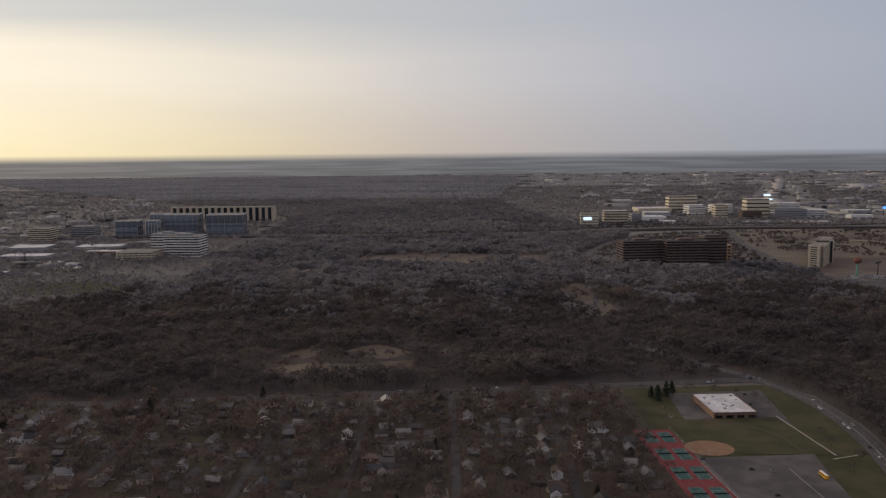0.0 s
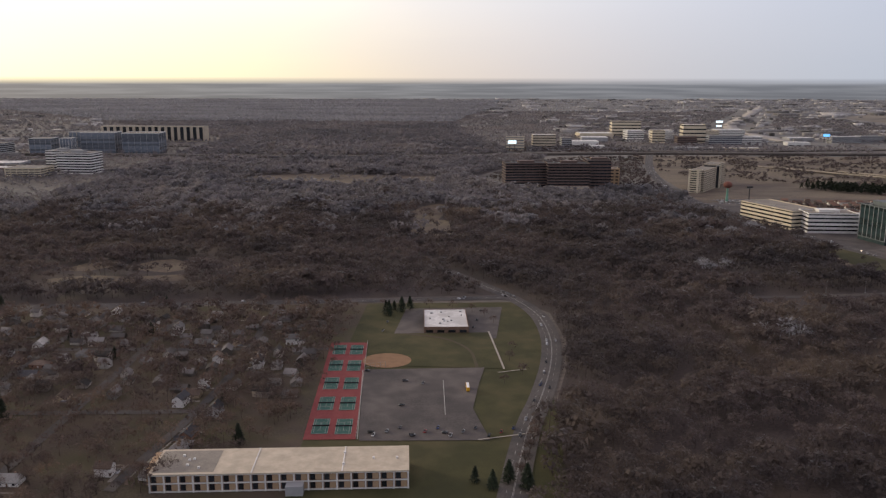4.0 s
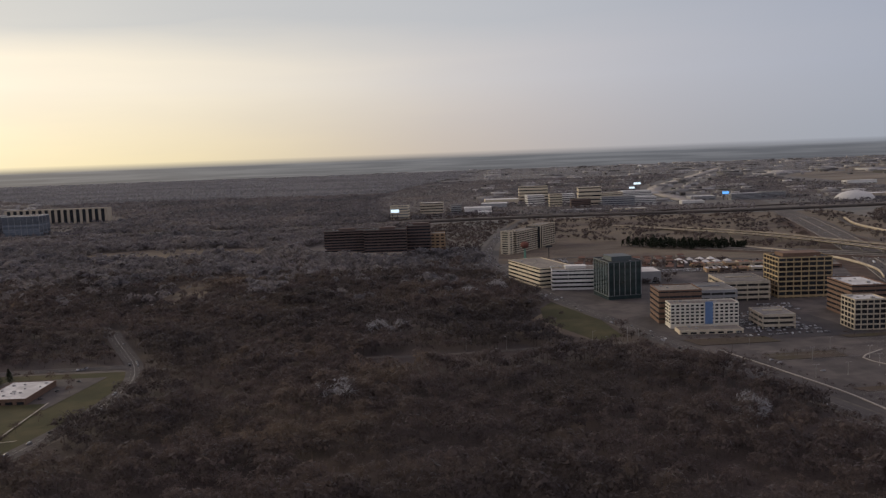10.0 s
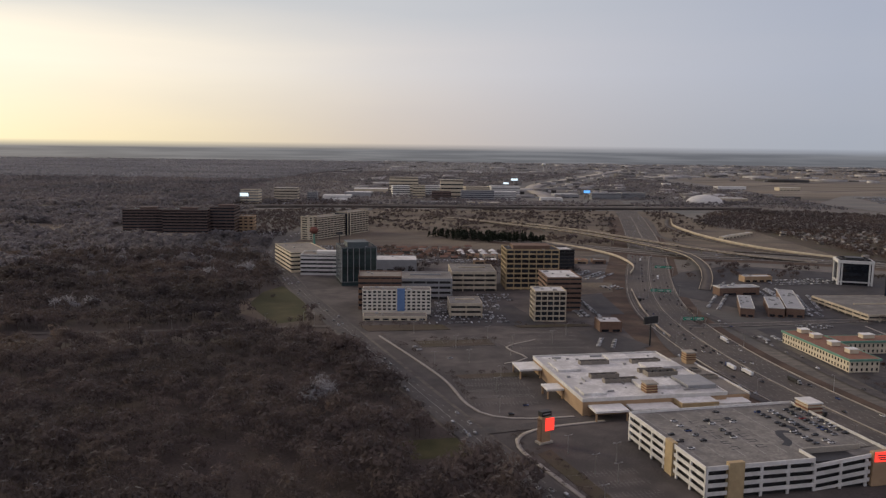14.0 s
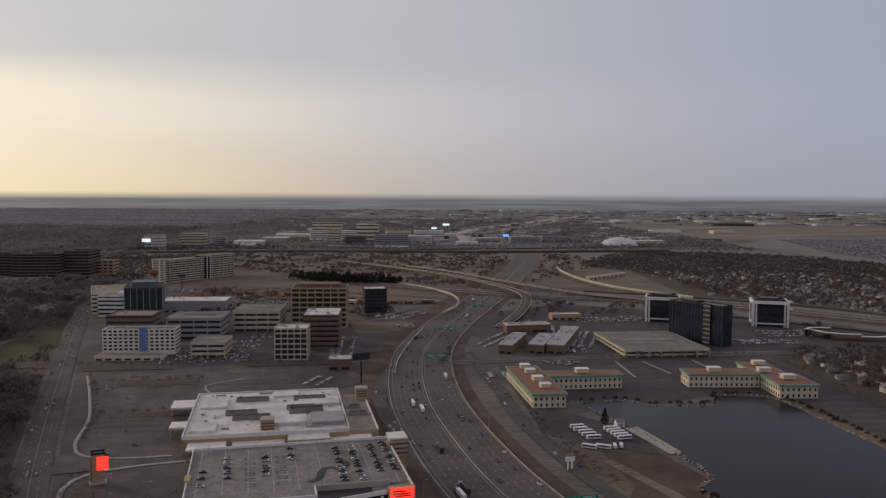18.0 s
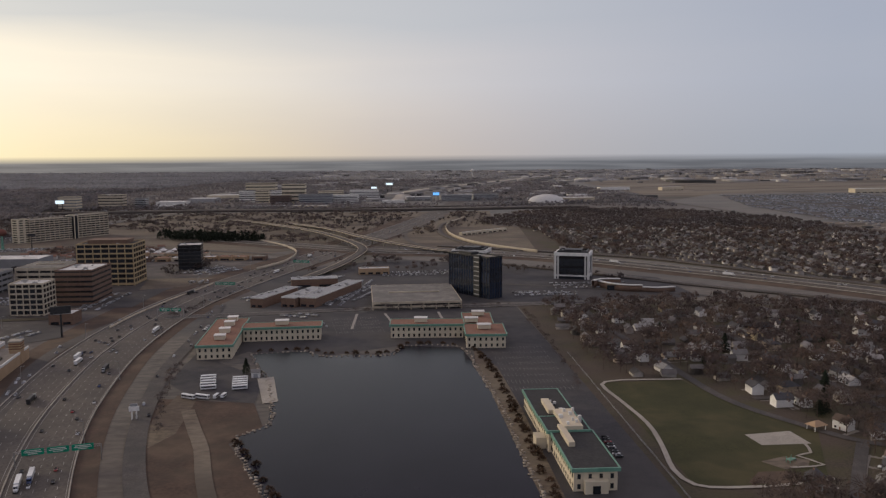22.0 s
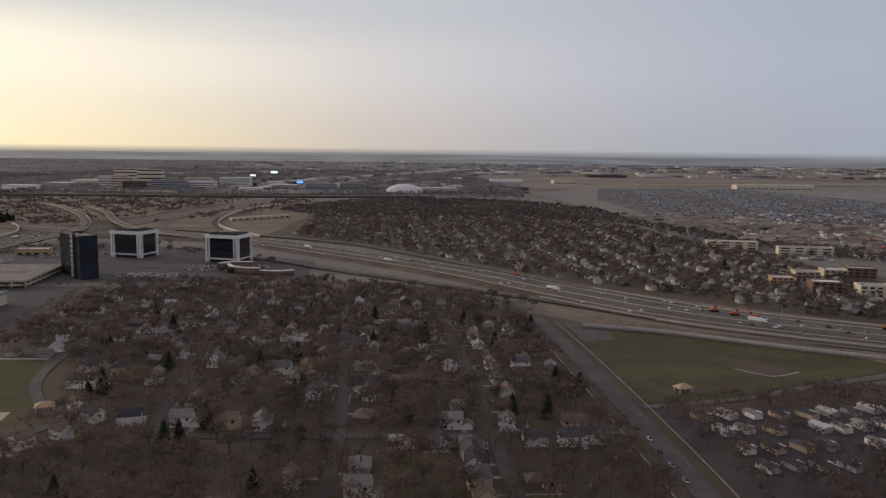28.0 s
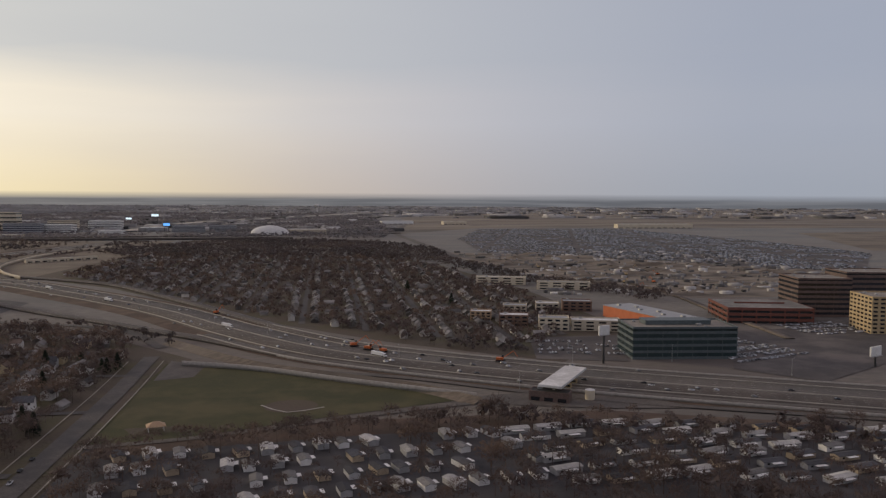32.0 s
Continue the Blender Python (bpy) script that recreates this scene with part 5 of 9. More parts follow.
# ---- casino, its garage, the resort, the school ----
p = thing("casino", 588, 333, 0, 7.5, "sprawling casino with a white membrane roof and tan walls", "casino")
part("wall", boxm("wall", (-33, -30, 0, 25, 31, 6.0), M_TAN, bevel=0.1), None, p)
part("east_wing", boxm("east_wing", (25, -28, 0, 36, 26, 4.6), M_TAN, bevel=0.1), None, p)
bm = bmesh.new()
ring(bm, 58, 61, 5.3, 6.7, 0.2, 0.5)
part("parapet", bm, M_WHITE, p, "white cornice band", m=Matrix.Translation((-4, 0.5, 0)))
part("roof", boxm("roof", (-32.5, -29.5, 6.0, 24.5, 30.5, 6.2), M_WHITE_ROOF), None, p, "white membrane roof")
part("east_roof", boxm("east_roof", (25.3, -27.7, 4.6, 35.7, 25.7, 4.8), M_GRAVEL_ROOF), None, p)
part("east_parapet", boxm("east_parapet", (35.4, -28, 4.5, 36, 26, 5.4), M_WHITE), None, p)
for x0, y0, x1, y1, hh in ((-17, 15, -4, 18, 1.5), (6, 14, 19, 17, 1.5), (-20, -5, -8, -2, 1.6), (-17, -12, -3, -9, 1.6), (4, -6, 17, -1, 1.9), (3, 0, 14, 2.5, 1.5), (27, -8, 34, -5, 1.4), (28, 2, 32, 6, 1.2)):
    bm = bmesh.new()
    z = 6.2 if x0 < 25 else 4.8
    ring(bm, x1 - x0, y1 - y0, z, z + hh, 0, 0.25)
    bmesh.ops.translate(bm, vec=((x0 + x1) / 2, (y0 + y1) / 2, 0), verts=bm.verts)
    s = part("louvre_screen", bm, M_GRAVEL_ROOF, p, "brown louvred screen")
    n = max(2, int((x1 - x0) / 3.2))
    for i in range(n):
        cx = x0 + (i + 0.5) * (x1 - x0) / n
        part("fan_unit", boxm("fan_unit", (cx - 1.0, y0 + 0.5, z, cx + 1.0, y1 - 0.5, z + hh * 0.8), M_DARK_ROOF, bevel=0.08), None, s)
g = random.Random(5)
for i in range(26):
    x, y, s = g.uniform(-30, 22), g.uniform(-28, 28), g.uniform(0.3, 0.7)
    bm = bmesh.new()
    box(bm, x - s, y - s * 0.7, 6.2, x + s, y + s * 0.7, 6.2 + s * 1.1, bevel=0.05)
    part("rooftop_unit", bm, M_METAL, p)
for x, y in ((-4, -24), (34, 17)):
    bm = bmesh.new()
    box(bm, x - 2.2, y - 2.2, 0, x + 2.2, y + 2.2, 9.5, bevel=0.1)
    t = part("corner_tower", bm, M_TAN, p, "tan corner tower")
    for i in range(6):
        bm = bmesh.new()
        ring(bm, 4.5, 4.5, 6.0 + i * 0.5, 6.3 + i * 0.5, 0.12, 0.4)
        bmesh.ops.translate(bm, vec=(x, y, 0), verts=bm.verts)
        part("louvre", bm, M_RED if i % 2 else M_OCHRE, t)
    part("cap", boxm("cap", (x - 2.5, y - 2.5, 9.5, x + 2.5, y + 2.5, 10.0), M_CONCRETE), None, t)
# raised roof steps and long ducts
for x0, y0, x1, y1, hh, m in ((-30, 6, -20, 20, 0.9, M_WHITE_ROOF), (8, 4, 24, 12, 1.1, M_WHITE_ROOF), (-6, -22, 10, -12, 1.4, M_WHITE_ROOF), (-31, -26, -22, -16, 1.0, M_WHITE_ROOF), (12, -24, 24, -10, 1.6, M_GREYC), (-2, 20, 8, 28, 0.8, M_WHITE_ROOF)):
    part("roof_step", boxm("roof_step", (x0, y0, 6.2, x1, y1, 6.2 + hh), m, bevel=0.08), None, p)
for i in range(16):
    x, y, L = g.uniform(-28, 16), g.uniform(-27, 27), g.uniform(2, 6)
    part("duct", boxm("duct", (x, y, 6.2, x + (L if i % 2 else 0.5), y + (0.5 if i % 2 else L), 6.9), M_METAL if i % 3 else M_GREYC, bevel=0.06), None, p)
# entrance canopies
for x0, y0, x1, y1, z in ((-43, 18, -33, 30, 3.6), (-40, -10, -33, -2, 3.4), (-31, -38, -18, -30, 3.4), (-16, -37, 2, -30, 3.0)):
    c = part("canopy", boxm("canopy", (x0, y0, z, x1, y1, z + 0.8), M_WHITE, bevel=0.08), None, p, "white entrance canopy")
    for cx, cy in ((x0 + 0.6, y0 + 0.6), (x1 - 0.6, y0 + 0.6), (x0 + 0.6, y1 - 0.6)):
        part("post", boxm("post", (cx - 0.3, cy - 0.3, 0, cx + 0.3, cy + 0.3, z), M_TAN), None, c)
part("entrance_block", boxm("entrance_block", (3, -37, 0, 18, -30, 5.2), M_OCHRE, bevel=0.1), None, p, "ochre entrance block")
part("entrance_roof", boxm("entrance_roof", (3.3, -36.7, 5.2, 17.7, -30, 5.4), M_WHITE_ROOF), None, p)
part("link", boxm("link", (18, -34, 0, 33, -28, 3.6), M_WHITE, bevel=0.1), None, p)
for i in range(9):
    part("dark_window", boxm("dark_window", (-0.6 - 32, -28 + i * 6.2, 0.5, -33.06 + 0.1, -24.5 + i * 6.2, 2.4), M_GLASS), None, p)

G_W, G_D, G_H = 62.0, 48.0, 10.0
gar = thing("casino_garage", 603.5, 255.5, 0, 9.5, "white banded four-level parking garage with painted top deck", "parking garage")
# near-black filling painted as the shade between the decks
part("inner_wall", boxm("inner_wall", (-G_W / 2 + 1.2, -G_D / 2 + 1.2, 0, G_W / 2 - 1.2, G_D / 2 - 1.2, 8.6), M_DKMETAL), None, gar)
part("top_deck", boxm("top_deck", (-G_W / 2 + 0.3, -G_D / 2 + 7.0, G_H - 0.9, G_W / 2 - 0.3, G_D / 2 - 0.3, G_H - 0.6), M_DECK), None, gar, "stained concrete top deck")
part("top_deck", boxm("top_deck", (-G_W / 2 + 0.3, -G_D / 2 + 0.3, G_H - 0.9, 4.0, -G_D / 2 + 7.0, G_H - 0.6), M_DECK), None, gar, "stained concrete top deck")
bm = bmesh.new()
vs = [bm.verts.new(v) for v in ((4, -G_D / 2 + 0.3, 7.6), (G_W / 2 - 0.3, -G_D / 2 + 0.3, G_H - 0.7), (G_W / 2 - 0.3, -G_D / 2 + 7, G_H - 0.7), (4, -G_D / 2 + 7, 7.6))]
bm.faces.new(vs)
r = bmesh.ops.extrude_face_region(bm, geom=bm.faces[:])
bmesh.ops.translate(bm, vec=(0, 0, -0.3), verts=[v for v in r["geom"] if isinstance(v, bmesh.types.BMVert)])
part("ramp_deck", bm, M_DECK, gar, "sloping ramp deck")
part("ramp_wall", boxm("ramp_wall", (4, -G_D / 2 + 6.8, 7.3, G_W / 2 - 6, -G_D / 2 + 7.2, G_H + 0.3), M_CONCRETE), None, gar)
part("step_wall", boxm("step_wall", (3.8, -G_D / 2, 7.2, 4.2, -G_D / 2 + 7, G_H + 0.3), M_WHITE), None, gar)
FL = 2.45
for k in range(4):
    L = (G_W, G_D)[k % 2]
    for f in range(4):
        z = f * FL + 1.5
        if k == 0:
            part("parapet_band", boxm("parapet_band", (-L / 2, 0, z, 4, 0.3, z + 1.15 + (0.0 if f < 3 else 0.2)), M_WHITE), None, gar, m=side_pose(0, G_W, G_D))
            bm = bmesh.new()
            lo, hi = z - 1.9, z
            for (xa, za, xb, zb) in ((4, lo, L / 2 - 8, hi),):
                vs = [bm.verts.new(v) for v in ((xa, 0, max(0.05, za)), (xb, 0, zb), (xb, 0, zb + 1.2), (xa, 0, za + 1.2))]
                bm.faces.new(vs)
                r = bmesh.ops.extrude_face_region(bm, geom=bm.faces[:])
                bmesh.ops.translate(bm, vec=(0, 0.3, 0), verts=[v for v in r["geom"] if isinstance(v, bmesh.types.BMVert)])
            part("sloped_band", bm, M_WHITE, gar, m=side_pose(0, G_W, G_D))
        else:
            part("parapet_band", boxm("parapet_band", (-L / 2, 0, z, L / 2, 0.3, z + 1.15 + (0.0 if f < 3 else 0.2)), M_WHITE), None, gar, m=side_pose(k, G_W, G_D))
    n = int(L / 8)
    for c in range(n + 1):
        part("column", boxm("column", (-0.4, 0.02, 0, 0.4, 0.5, 8.4 if k == 0 and c > n / 2 else 9.6), M_WHITE), None, gar, m=side_pose(k, G_W, G_D) @ Matrix.Translation((-L / 2 + 0.45 + c * (L - 0.9) / n, 0, 0)))
for k, off, w, h, m in ((0, -21.5, 5.0, 11.0, M_OCHRE), (3, 4.0, 4.5, 10.6, M_OCHRE), (0, 27.2, 7.6, 10.6, M_TAN)):
    part("pylon", boxm("pylon", (-w / 2, -0.5, 0, w / 2, 1.2, h), m, bevel=0.08), None, gar, "tan facade pylon", m=side_pose(k, G_W, G_D) @ Matrix.Translation((off, 0, 0)))
part("stair_tower", boxm("stair_tower", (G_W / 2 - 0.5, 14, 0, G_W / 2 + 5.0, 20.5, 12.0), M_TAN, bevel=0.1), None, gar, "tan stair tower")
for i in range(7):
    part("tower_band", boxm("tower_band", (G_W / 2 - 0.7, 13.8, 6.5 + i * 0.75, G_W / 2 + 5.2, 20.7, 6.9 + i * 0.75), M_RED if i % 2 else M_BEIGE), None, gar)
part("tower_cap", boxm("tower_cap", (G_W / 2 - 0.8, 13.7, 12.0, G_W / 2 + 5.3, 20.8, 12.5), M_WHITE), None, gar)
# big red screen on the corner pylon
M_LED = lamp_mat("red_led_screen", (1.0, 0.045, 0.03), 1.2)
scr = part("screen", boxm("screen", (-3.4, -0.75, 7.6, 3.4, -0.5, 10.6), M_LED), None, gar, "glowing red display screen", m=side_pose(0, G_W, G_D) @ Matrix.Translation((27.2, 0, 0)))
for i, (a, b, z) in enumerate(((-2.6, 1.0, 9.4), (-2.6, 2.2, 8.7), (-1.8, 2.4, 8.1))):
    part("screen_bar", boxm("screen_bar", (a, -0.8, z, b, -0.74, z + 0.35), M_DKBROWN), None, scr)
# dark painted letter-high bars and a wave shape on the deck
M_DECKPAINT = mat("dark_deck_paint", (0.035, 0.037, 0.042), (0.06, 0.062, 0.068), 0.4, 0.8, fine=(1.5, 0.3))
for row, x in enumerate((-13.5, -4.5)):
    n = 6
    for i in range(n):
        y = 12.5 - i * 4.6
        bm = bmesh.new()
        box(bm, x - 1.5, y - 1.3, G_H - 0.6, x + 1.5, y - 0.9, G_H - 0.58)
        box(bm, x - 1.5, y + 0.5, G_H - 0.6, x + 1.5, y + 0.9, G_H - 0.58)
        box(bm, x + (1.1 if (i + row) % 2 else -1.5), y - 0.9, G_H - 0.6, x + (1.5 if (i + row) % 2 else -1.1), y + 0.5, G_H - 0.58)
        part("painted_bar", bm, M_DECKPAINT, gar, "dark painted deck mark")
bm = bmesh.new()
V, F = strip(spline([(3, -12), (6, -9), (7, -4), (9, -1), (13, -2), (15, 1), (14, 4)], 0.6), 1.2, -1.2, G_H - 0.57)
part("painted_wave", mesh_np("painted_wave", V, up(V, F), M_DECKPAINT), None, gar, "dark painted wave emblem")
V, F = merge([strip(np.array([(x, -17.0), (x, 23.0)]), 0.1, -0.1, G_H - 0.585) for x in np.arange(-28, 30, 7.0)])
o = part("bay_lines", mesh_np("bay_lines", V, up(V, F), M_LINE), None, gar)
tagged(o, kind="stuff")

# roadside totem with a red screen
p = thing("totem_sign", 540, 272.5, 0, 25, "tan totem sign with a glowing red screen", "sign")
part("pillar", boxm("pillar", (-1.8, -1.0, 0, 1.8, 1.0, 9.5), M_TAN, bevel=0.08), None, p)
part("plinth", boxm("plinth", (-2.6, -1.6, 0, 2.6, 1.6, 0.8), M_CONCRETE, bevel=0.06), None, p)
part("header", boxm("header", (-2.0, -1.1, 9.5, 2.0, 1.1, 11.2), M_DKMETAL, bevel=0.06), None, p)
part("header_bar", boxm("header_bar", (-1.5, -1.16, 10.2, 1.5, -1.1, 10.6), M_METAL), None, p)
part("screen", boxm("screen", (-0.4, -1.3, 4.6, 3.0, -1.05, 8.8), M_LED), None, p, "glowing red display screen")
for i in range(12):
    part("slat", boxm("slat", (-2.3, -1.1, 1.2 + i * 0.65, -1.8, 1.1, 1.5 + i * 0.65), M_BROWN), None, p)
# near brick office lower left of the tollway
p = office("brick_lowrise", 637, 181, 19, 44, 9.0, 22, 3, M_TAN, M_GLASS, "tan brick low-rise office beside the garage", style="punched", cols=(5, 10), frac=0.45, units=4, only=(1, 3), roof=M_TARGRAVEL)
office("brick_lowrise", 616, 178, 24, 26, 6.0, 22, 2, M_TAN, M_GLASS, "lower tan brick office wing with stained roof", style="punched", cols=(6, 6), frac=0.45, units=3, only=(1, 3), roof=M_TARGRAVEL)
sheet("lot", [(648, 208), (656, 178), (664, 181), (657, 211)], 0.09, M_LOT, "small car park beside a brick office", "car park")
sheet("verge", [(600, 214), (652, 222), (658, 212), (644, 206), (606, 202)], 0.085, M_LAWN, "brown grass strip beside a garage", "grass")

# ---- the resort by the lake ----
def wing(p, x0, y0, x1, y1, h, roof=M_ROOFRED, cols=8, rows=2, end=True):
    w = part("wing", boxm("wing", (x0, y0, 0, x1, y1, h), M_CREAM, bevel=0.05), None, p, "cream stuccoed wing")
    part("roof", boxm("roof", (x0 - 0.5, y0 - 0.5, h, x1 + 0.5, y1 + 0.5, h + 0.35), roof), None, w)
    bm = bmesh.new()
    ring(bm, x1 - x0, y1 - y0, h - 0.5, h + 0.5, 0.65, 0.4)
    bmesh.ops.translate(bm, vec=((x0 + x1) / 2, (y0 + y1) / 2, 0), verts=bm.verts)
    part("eaves_band", bm, M_GREENROOF, w, "green metal eaves band")
    fh = (h - 0.6) / rows
    nx, ny = max(2, int((x1 - x0) / 2.3)), max(2, int((y1 - y0) / 2.3))
    mx = boxm("window", (-0.42, -0.05, 0, 0.42, 0.03, fh * 0.5), M_GLASS)
    for r in range(rows):
        for i in range(nx):
            part("window", mx, None, w, m=Matrix.Translation((x0 + (i + 0.5) * (x1 - x0) / nx, y0, 0.7 + r * fh)))
        for i in range(ny):
            part("window", mx, None, w, m=Matrix.Translation((x0, y0 + (i + 0.5) * (y1 - y0) / ny, 0.7 + r * fh)) @ pose(0, 0, 0, 0, 0, 270))
    return w


def pent(p, x, y, z, a=5, b=3, h=1.8):
    o = part("roof_house", boxm("roof_house", (x - a / 2, y - b / 2, z, x + a / 2, y + b / 2, z + h), M_CREAM, bevel=0.05), None, p, "cream roof house")
    part("cap", boxm("cap", (x - a / 2 - 0.2, y - b / 2 - 0.2, z + h, x + a / 2 + 0.2, y + b / 2 + 0.2, z + h + 0.25), M_WHITE), None, o)


p = thing("resort_block", 700, 360, 0, 3, "cream two-storey resort block with red roof and green eaves", "resort", "lakeside resort")
wing(p, -7.5, -6, 7, 50, 5.8)
wing(p, 7.6, 25, 43, 36, 6.2)
for x, y in ((0.5, 5), (0.5, 19), (0.5, 34), (0.5, 45), (25, 30.5)):
    pent(p, x, y, 6.3 if x < 7 else 6.8, 6 if x > 7 else 4.5, 4)
p = thing("resort_block", 776, 384, 0, -3, "cream two-storey resort block with red roof and green eaves", "resort", "lakeside resort")
wing(p, -2, 3, 32, 15, 6.2)
wing(p, 32.6, -18, 50, 4, 6.0)
wing(p, 32.6, 4.6, 46, 32, 5.8)
for x, y in ((12, 9), (41, -7), (36, 8), (40, 24)):
    pent(p, x, y, 6.7, 6, 4)
# dark-roofed hall along the shore
p = thing("lakeside_hall", 824.5, 243.5, 0, 0, "long cream hall with black roof and green eaves", "hall")
for x0, y0, x1, y1, h in ((-4.5, -33, 6.8, -6, 5.8), (-5.5, -6, 6, 6, 6.2), (-5.5, 6, 5.5, 36, 5.6)):
    w = wing(p, x0, y0, x1, y1, h, M_DARK_ROOF)
bm = bmesh.new()
for x0, y0, x1, y1, z in ((-2.4, -18, -0.6, -3, 6.1), (-1.0, -6, 4.5, 10, 6.4), (-2.4, 10, 0.0, 22, 6.0)):
    box(bm, x0, y0, z, x1, y1, z + 1.3, bevel=0.05)
part("roof_monitor", bm, M_CREAM, p, "cream raised roof strip")
g = random.Random(8)
for i in range(14):
    x, y, s = g.uniform(-1, 5), g.uniform(-5, 22), g.uniform(0.3, 0.6)
    part("rooftop_unit", boxm("rooftop_unit", (x - s, y - s, 6.2, x + s, y + s, 8.6 if -6 < y < 10 else 7.0), M_WHITE, bevel=0.05), None, p)
part("porch", boxm("porch", (-2, -35, 0, 4, -33, 3.4), M_CREAM, bevel=0.05), None, p)
part("porch_door", boxm("porch_door", (0, -35.1, 0, 2, -35, 2.2), M_GLASS), None, p)
part("side_porch", boxm("side_porch", (-8.5, -3, 0, -5.5, 2, 3.4), M_CREAM, bevel=0.05), None, p)

# ---- low L-shaped offices ----
for x, y, w, d, rz in ((706, 490, 8, 42, -21), (723, 488, 9, 38, -21), (739, 500, 10, 66, -21), (724, 545, 30, 9, 8)):
    q = slab_house("brick_row_office", x, y, w, d, 5.6, rz, M_BROWN, "low brown brick office row with a pale roof", roof=M_GREYC, units=7, seed=int(x), doors=2, trim=M_WHITE)
slab_house("tan_shop", 762, 598, 22, 9, 4.2, 4, M_TAN, "small tan shop with signs", doors=4)
# curved white-roofed bank
p = thing("curved_pavilion", 916, 508, 0, -12, "low pavilion with curved white roof edges", "pavilion")
for i, (pts, z) in enumerate((([(-12, 16), (-4, 4), (6, -2), (16, -2)], 4.4), ([(-14, 8), (-8, 16), (4, 18)], 5.2), ([(16, -2), (26, -3), (36, 2)], 3.2))):
    c = spline(pts, 1.5)
    V, F = strip(c, 1.2, -1.2, z, 0.5)
    part("curved_roof_edge", mesh_np("curved_roof_edge", V, F, M_WHITE), None, p, "white curved roof edge")
    V, F = strip(c, 0.8, -0.8, z - 0.5, z - 0.5)
    part("curved_wall", mesh_np("curved_wall", V, F, M_BROWN), None, p)
part("flat_roof", boxm("flat_roof", (-6, 0, 3.0, 14, 12, 3.3), M_DARK_ROOF), None, p)
part("inner_wall", boxm("inner_wall", (-5.5, 0.5, 0, 13.5, 11.5, 3.0), M_GLASS), None, p)

# ---- the school ----
p = thing("school", 89, 224, 0, 3.0, "long two-storey school with white frame and tan panels", "school")
part("core", boxm("core", (-37, -7.5, 0, 37, 7.5, 5.6), M_BROWN), None, p)
part("annex", boxm("annex", (-39.5, -3, 0, -37, 7.5, 5.4), M_TAN, bevel=0.05), None, p)
part("roof", boxm("roof", (-37.4, -8, 5.6, 37.4, 8, 5.95), M_BEIGE), None, p, "stained beige gravel roof")
part("roof_patch", boxm("roof_patch", (-36.5, -6.8, 5.95, -19, 6.8, 6.0), M_GRAVEL_ROOF), None, p, "darker roof patch")
for x in (-8, 18):
    part("roof_joint", boxm("roof_joint", (x - 0.15, -7.9, 5.95, x + 0.15, 7.9, 6.1), M_WHITE), None, p)
for k in (0, 2):
    for z in (0.2, 2.75, 5.3):
        part("beam", boxm("beam", (-37.4, -0.3, z, 37.4, 0.1, z + 0.32), M_WHITE), None, p, m=side_pose(k, 74, 15))
    for c in range(19):
        x = -37.1 + c * 74.2 / 18
        part("pier", boxm("pier", (x - 0.22, -0.3, 0, x + 0.22, 0.1, 5.5), M_WHITE), None, p, m=side_pose(k, 74, 15))
    if k == 0:
        for c in range(18):
            for f in range(2):
                x = -37.1 + (c + 0.5) * 74.2 / 18
                part("window", boxm("window", (x - 1.5, -0.06, 0.65 + f * 2.6, x - 0.1, 0.05, 2.5 + f * 2.6), M_GLASS), None, p, m=side_pose(k, 74, 15))
                part("panel", boxm("panel", (x, -0.06, 0.65 + f * 2.6, x + 1.7, 0.05, 2.5 + f * 2.6), M_TAN), None, p, m=side_pose(k, 74, 15))
g = random.Random(3)
for i in range(9):
    x, y = (g.uniform(-30, -20), g.uniform(-5, 5)) if i < 5 else (g.uniform(-10, 34), g.uniform(-5, 5))
    part("roof_vent", boxm("roof_vent", (x - 0.35, y - 0.35, 5.95, x + 0.35, y + 0.35, 6.5), M_WHITE, bevel=0.05), None, p)
part("porch", boxm("porch", (2, -11, 0, 7, -7.8, 3.0), M_GREYC, bevel=0.05), None, p)
# club hall with white roof
p = slab_house("white_roofed_hall", 136.5, 379, 21, 30, 2.8, 2, M_BROWN, "low hall with a bright white roof", doors=4, units=0)
g = random.Random(2)
for i in range(12):
    x, y, s = g.uniform(-8, 8), g.uniform(-12, 12), g.uniform(0.3, 0.7)
    part("rooftop_unit", boxm("rooftop_unit", (x - s, y - s, 2.85, x + s, y + s, 3.4), M_METAL, bevel=0.05), None, p)
sheet("hall_lot", [(112, 356), (160, 356), (166, 408), (116, 404)], 0.06, M_LOT, "car park round a white-roofed hall", "car park")
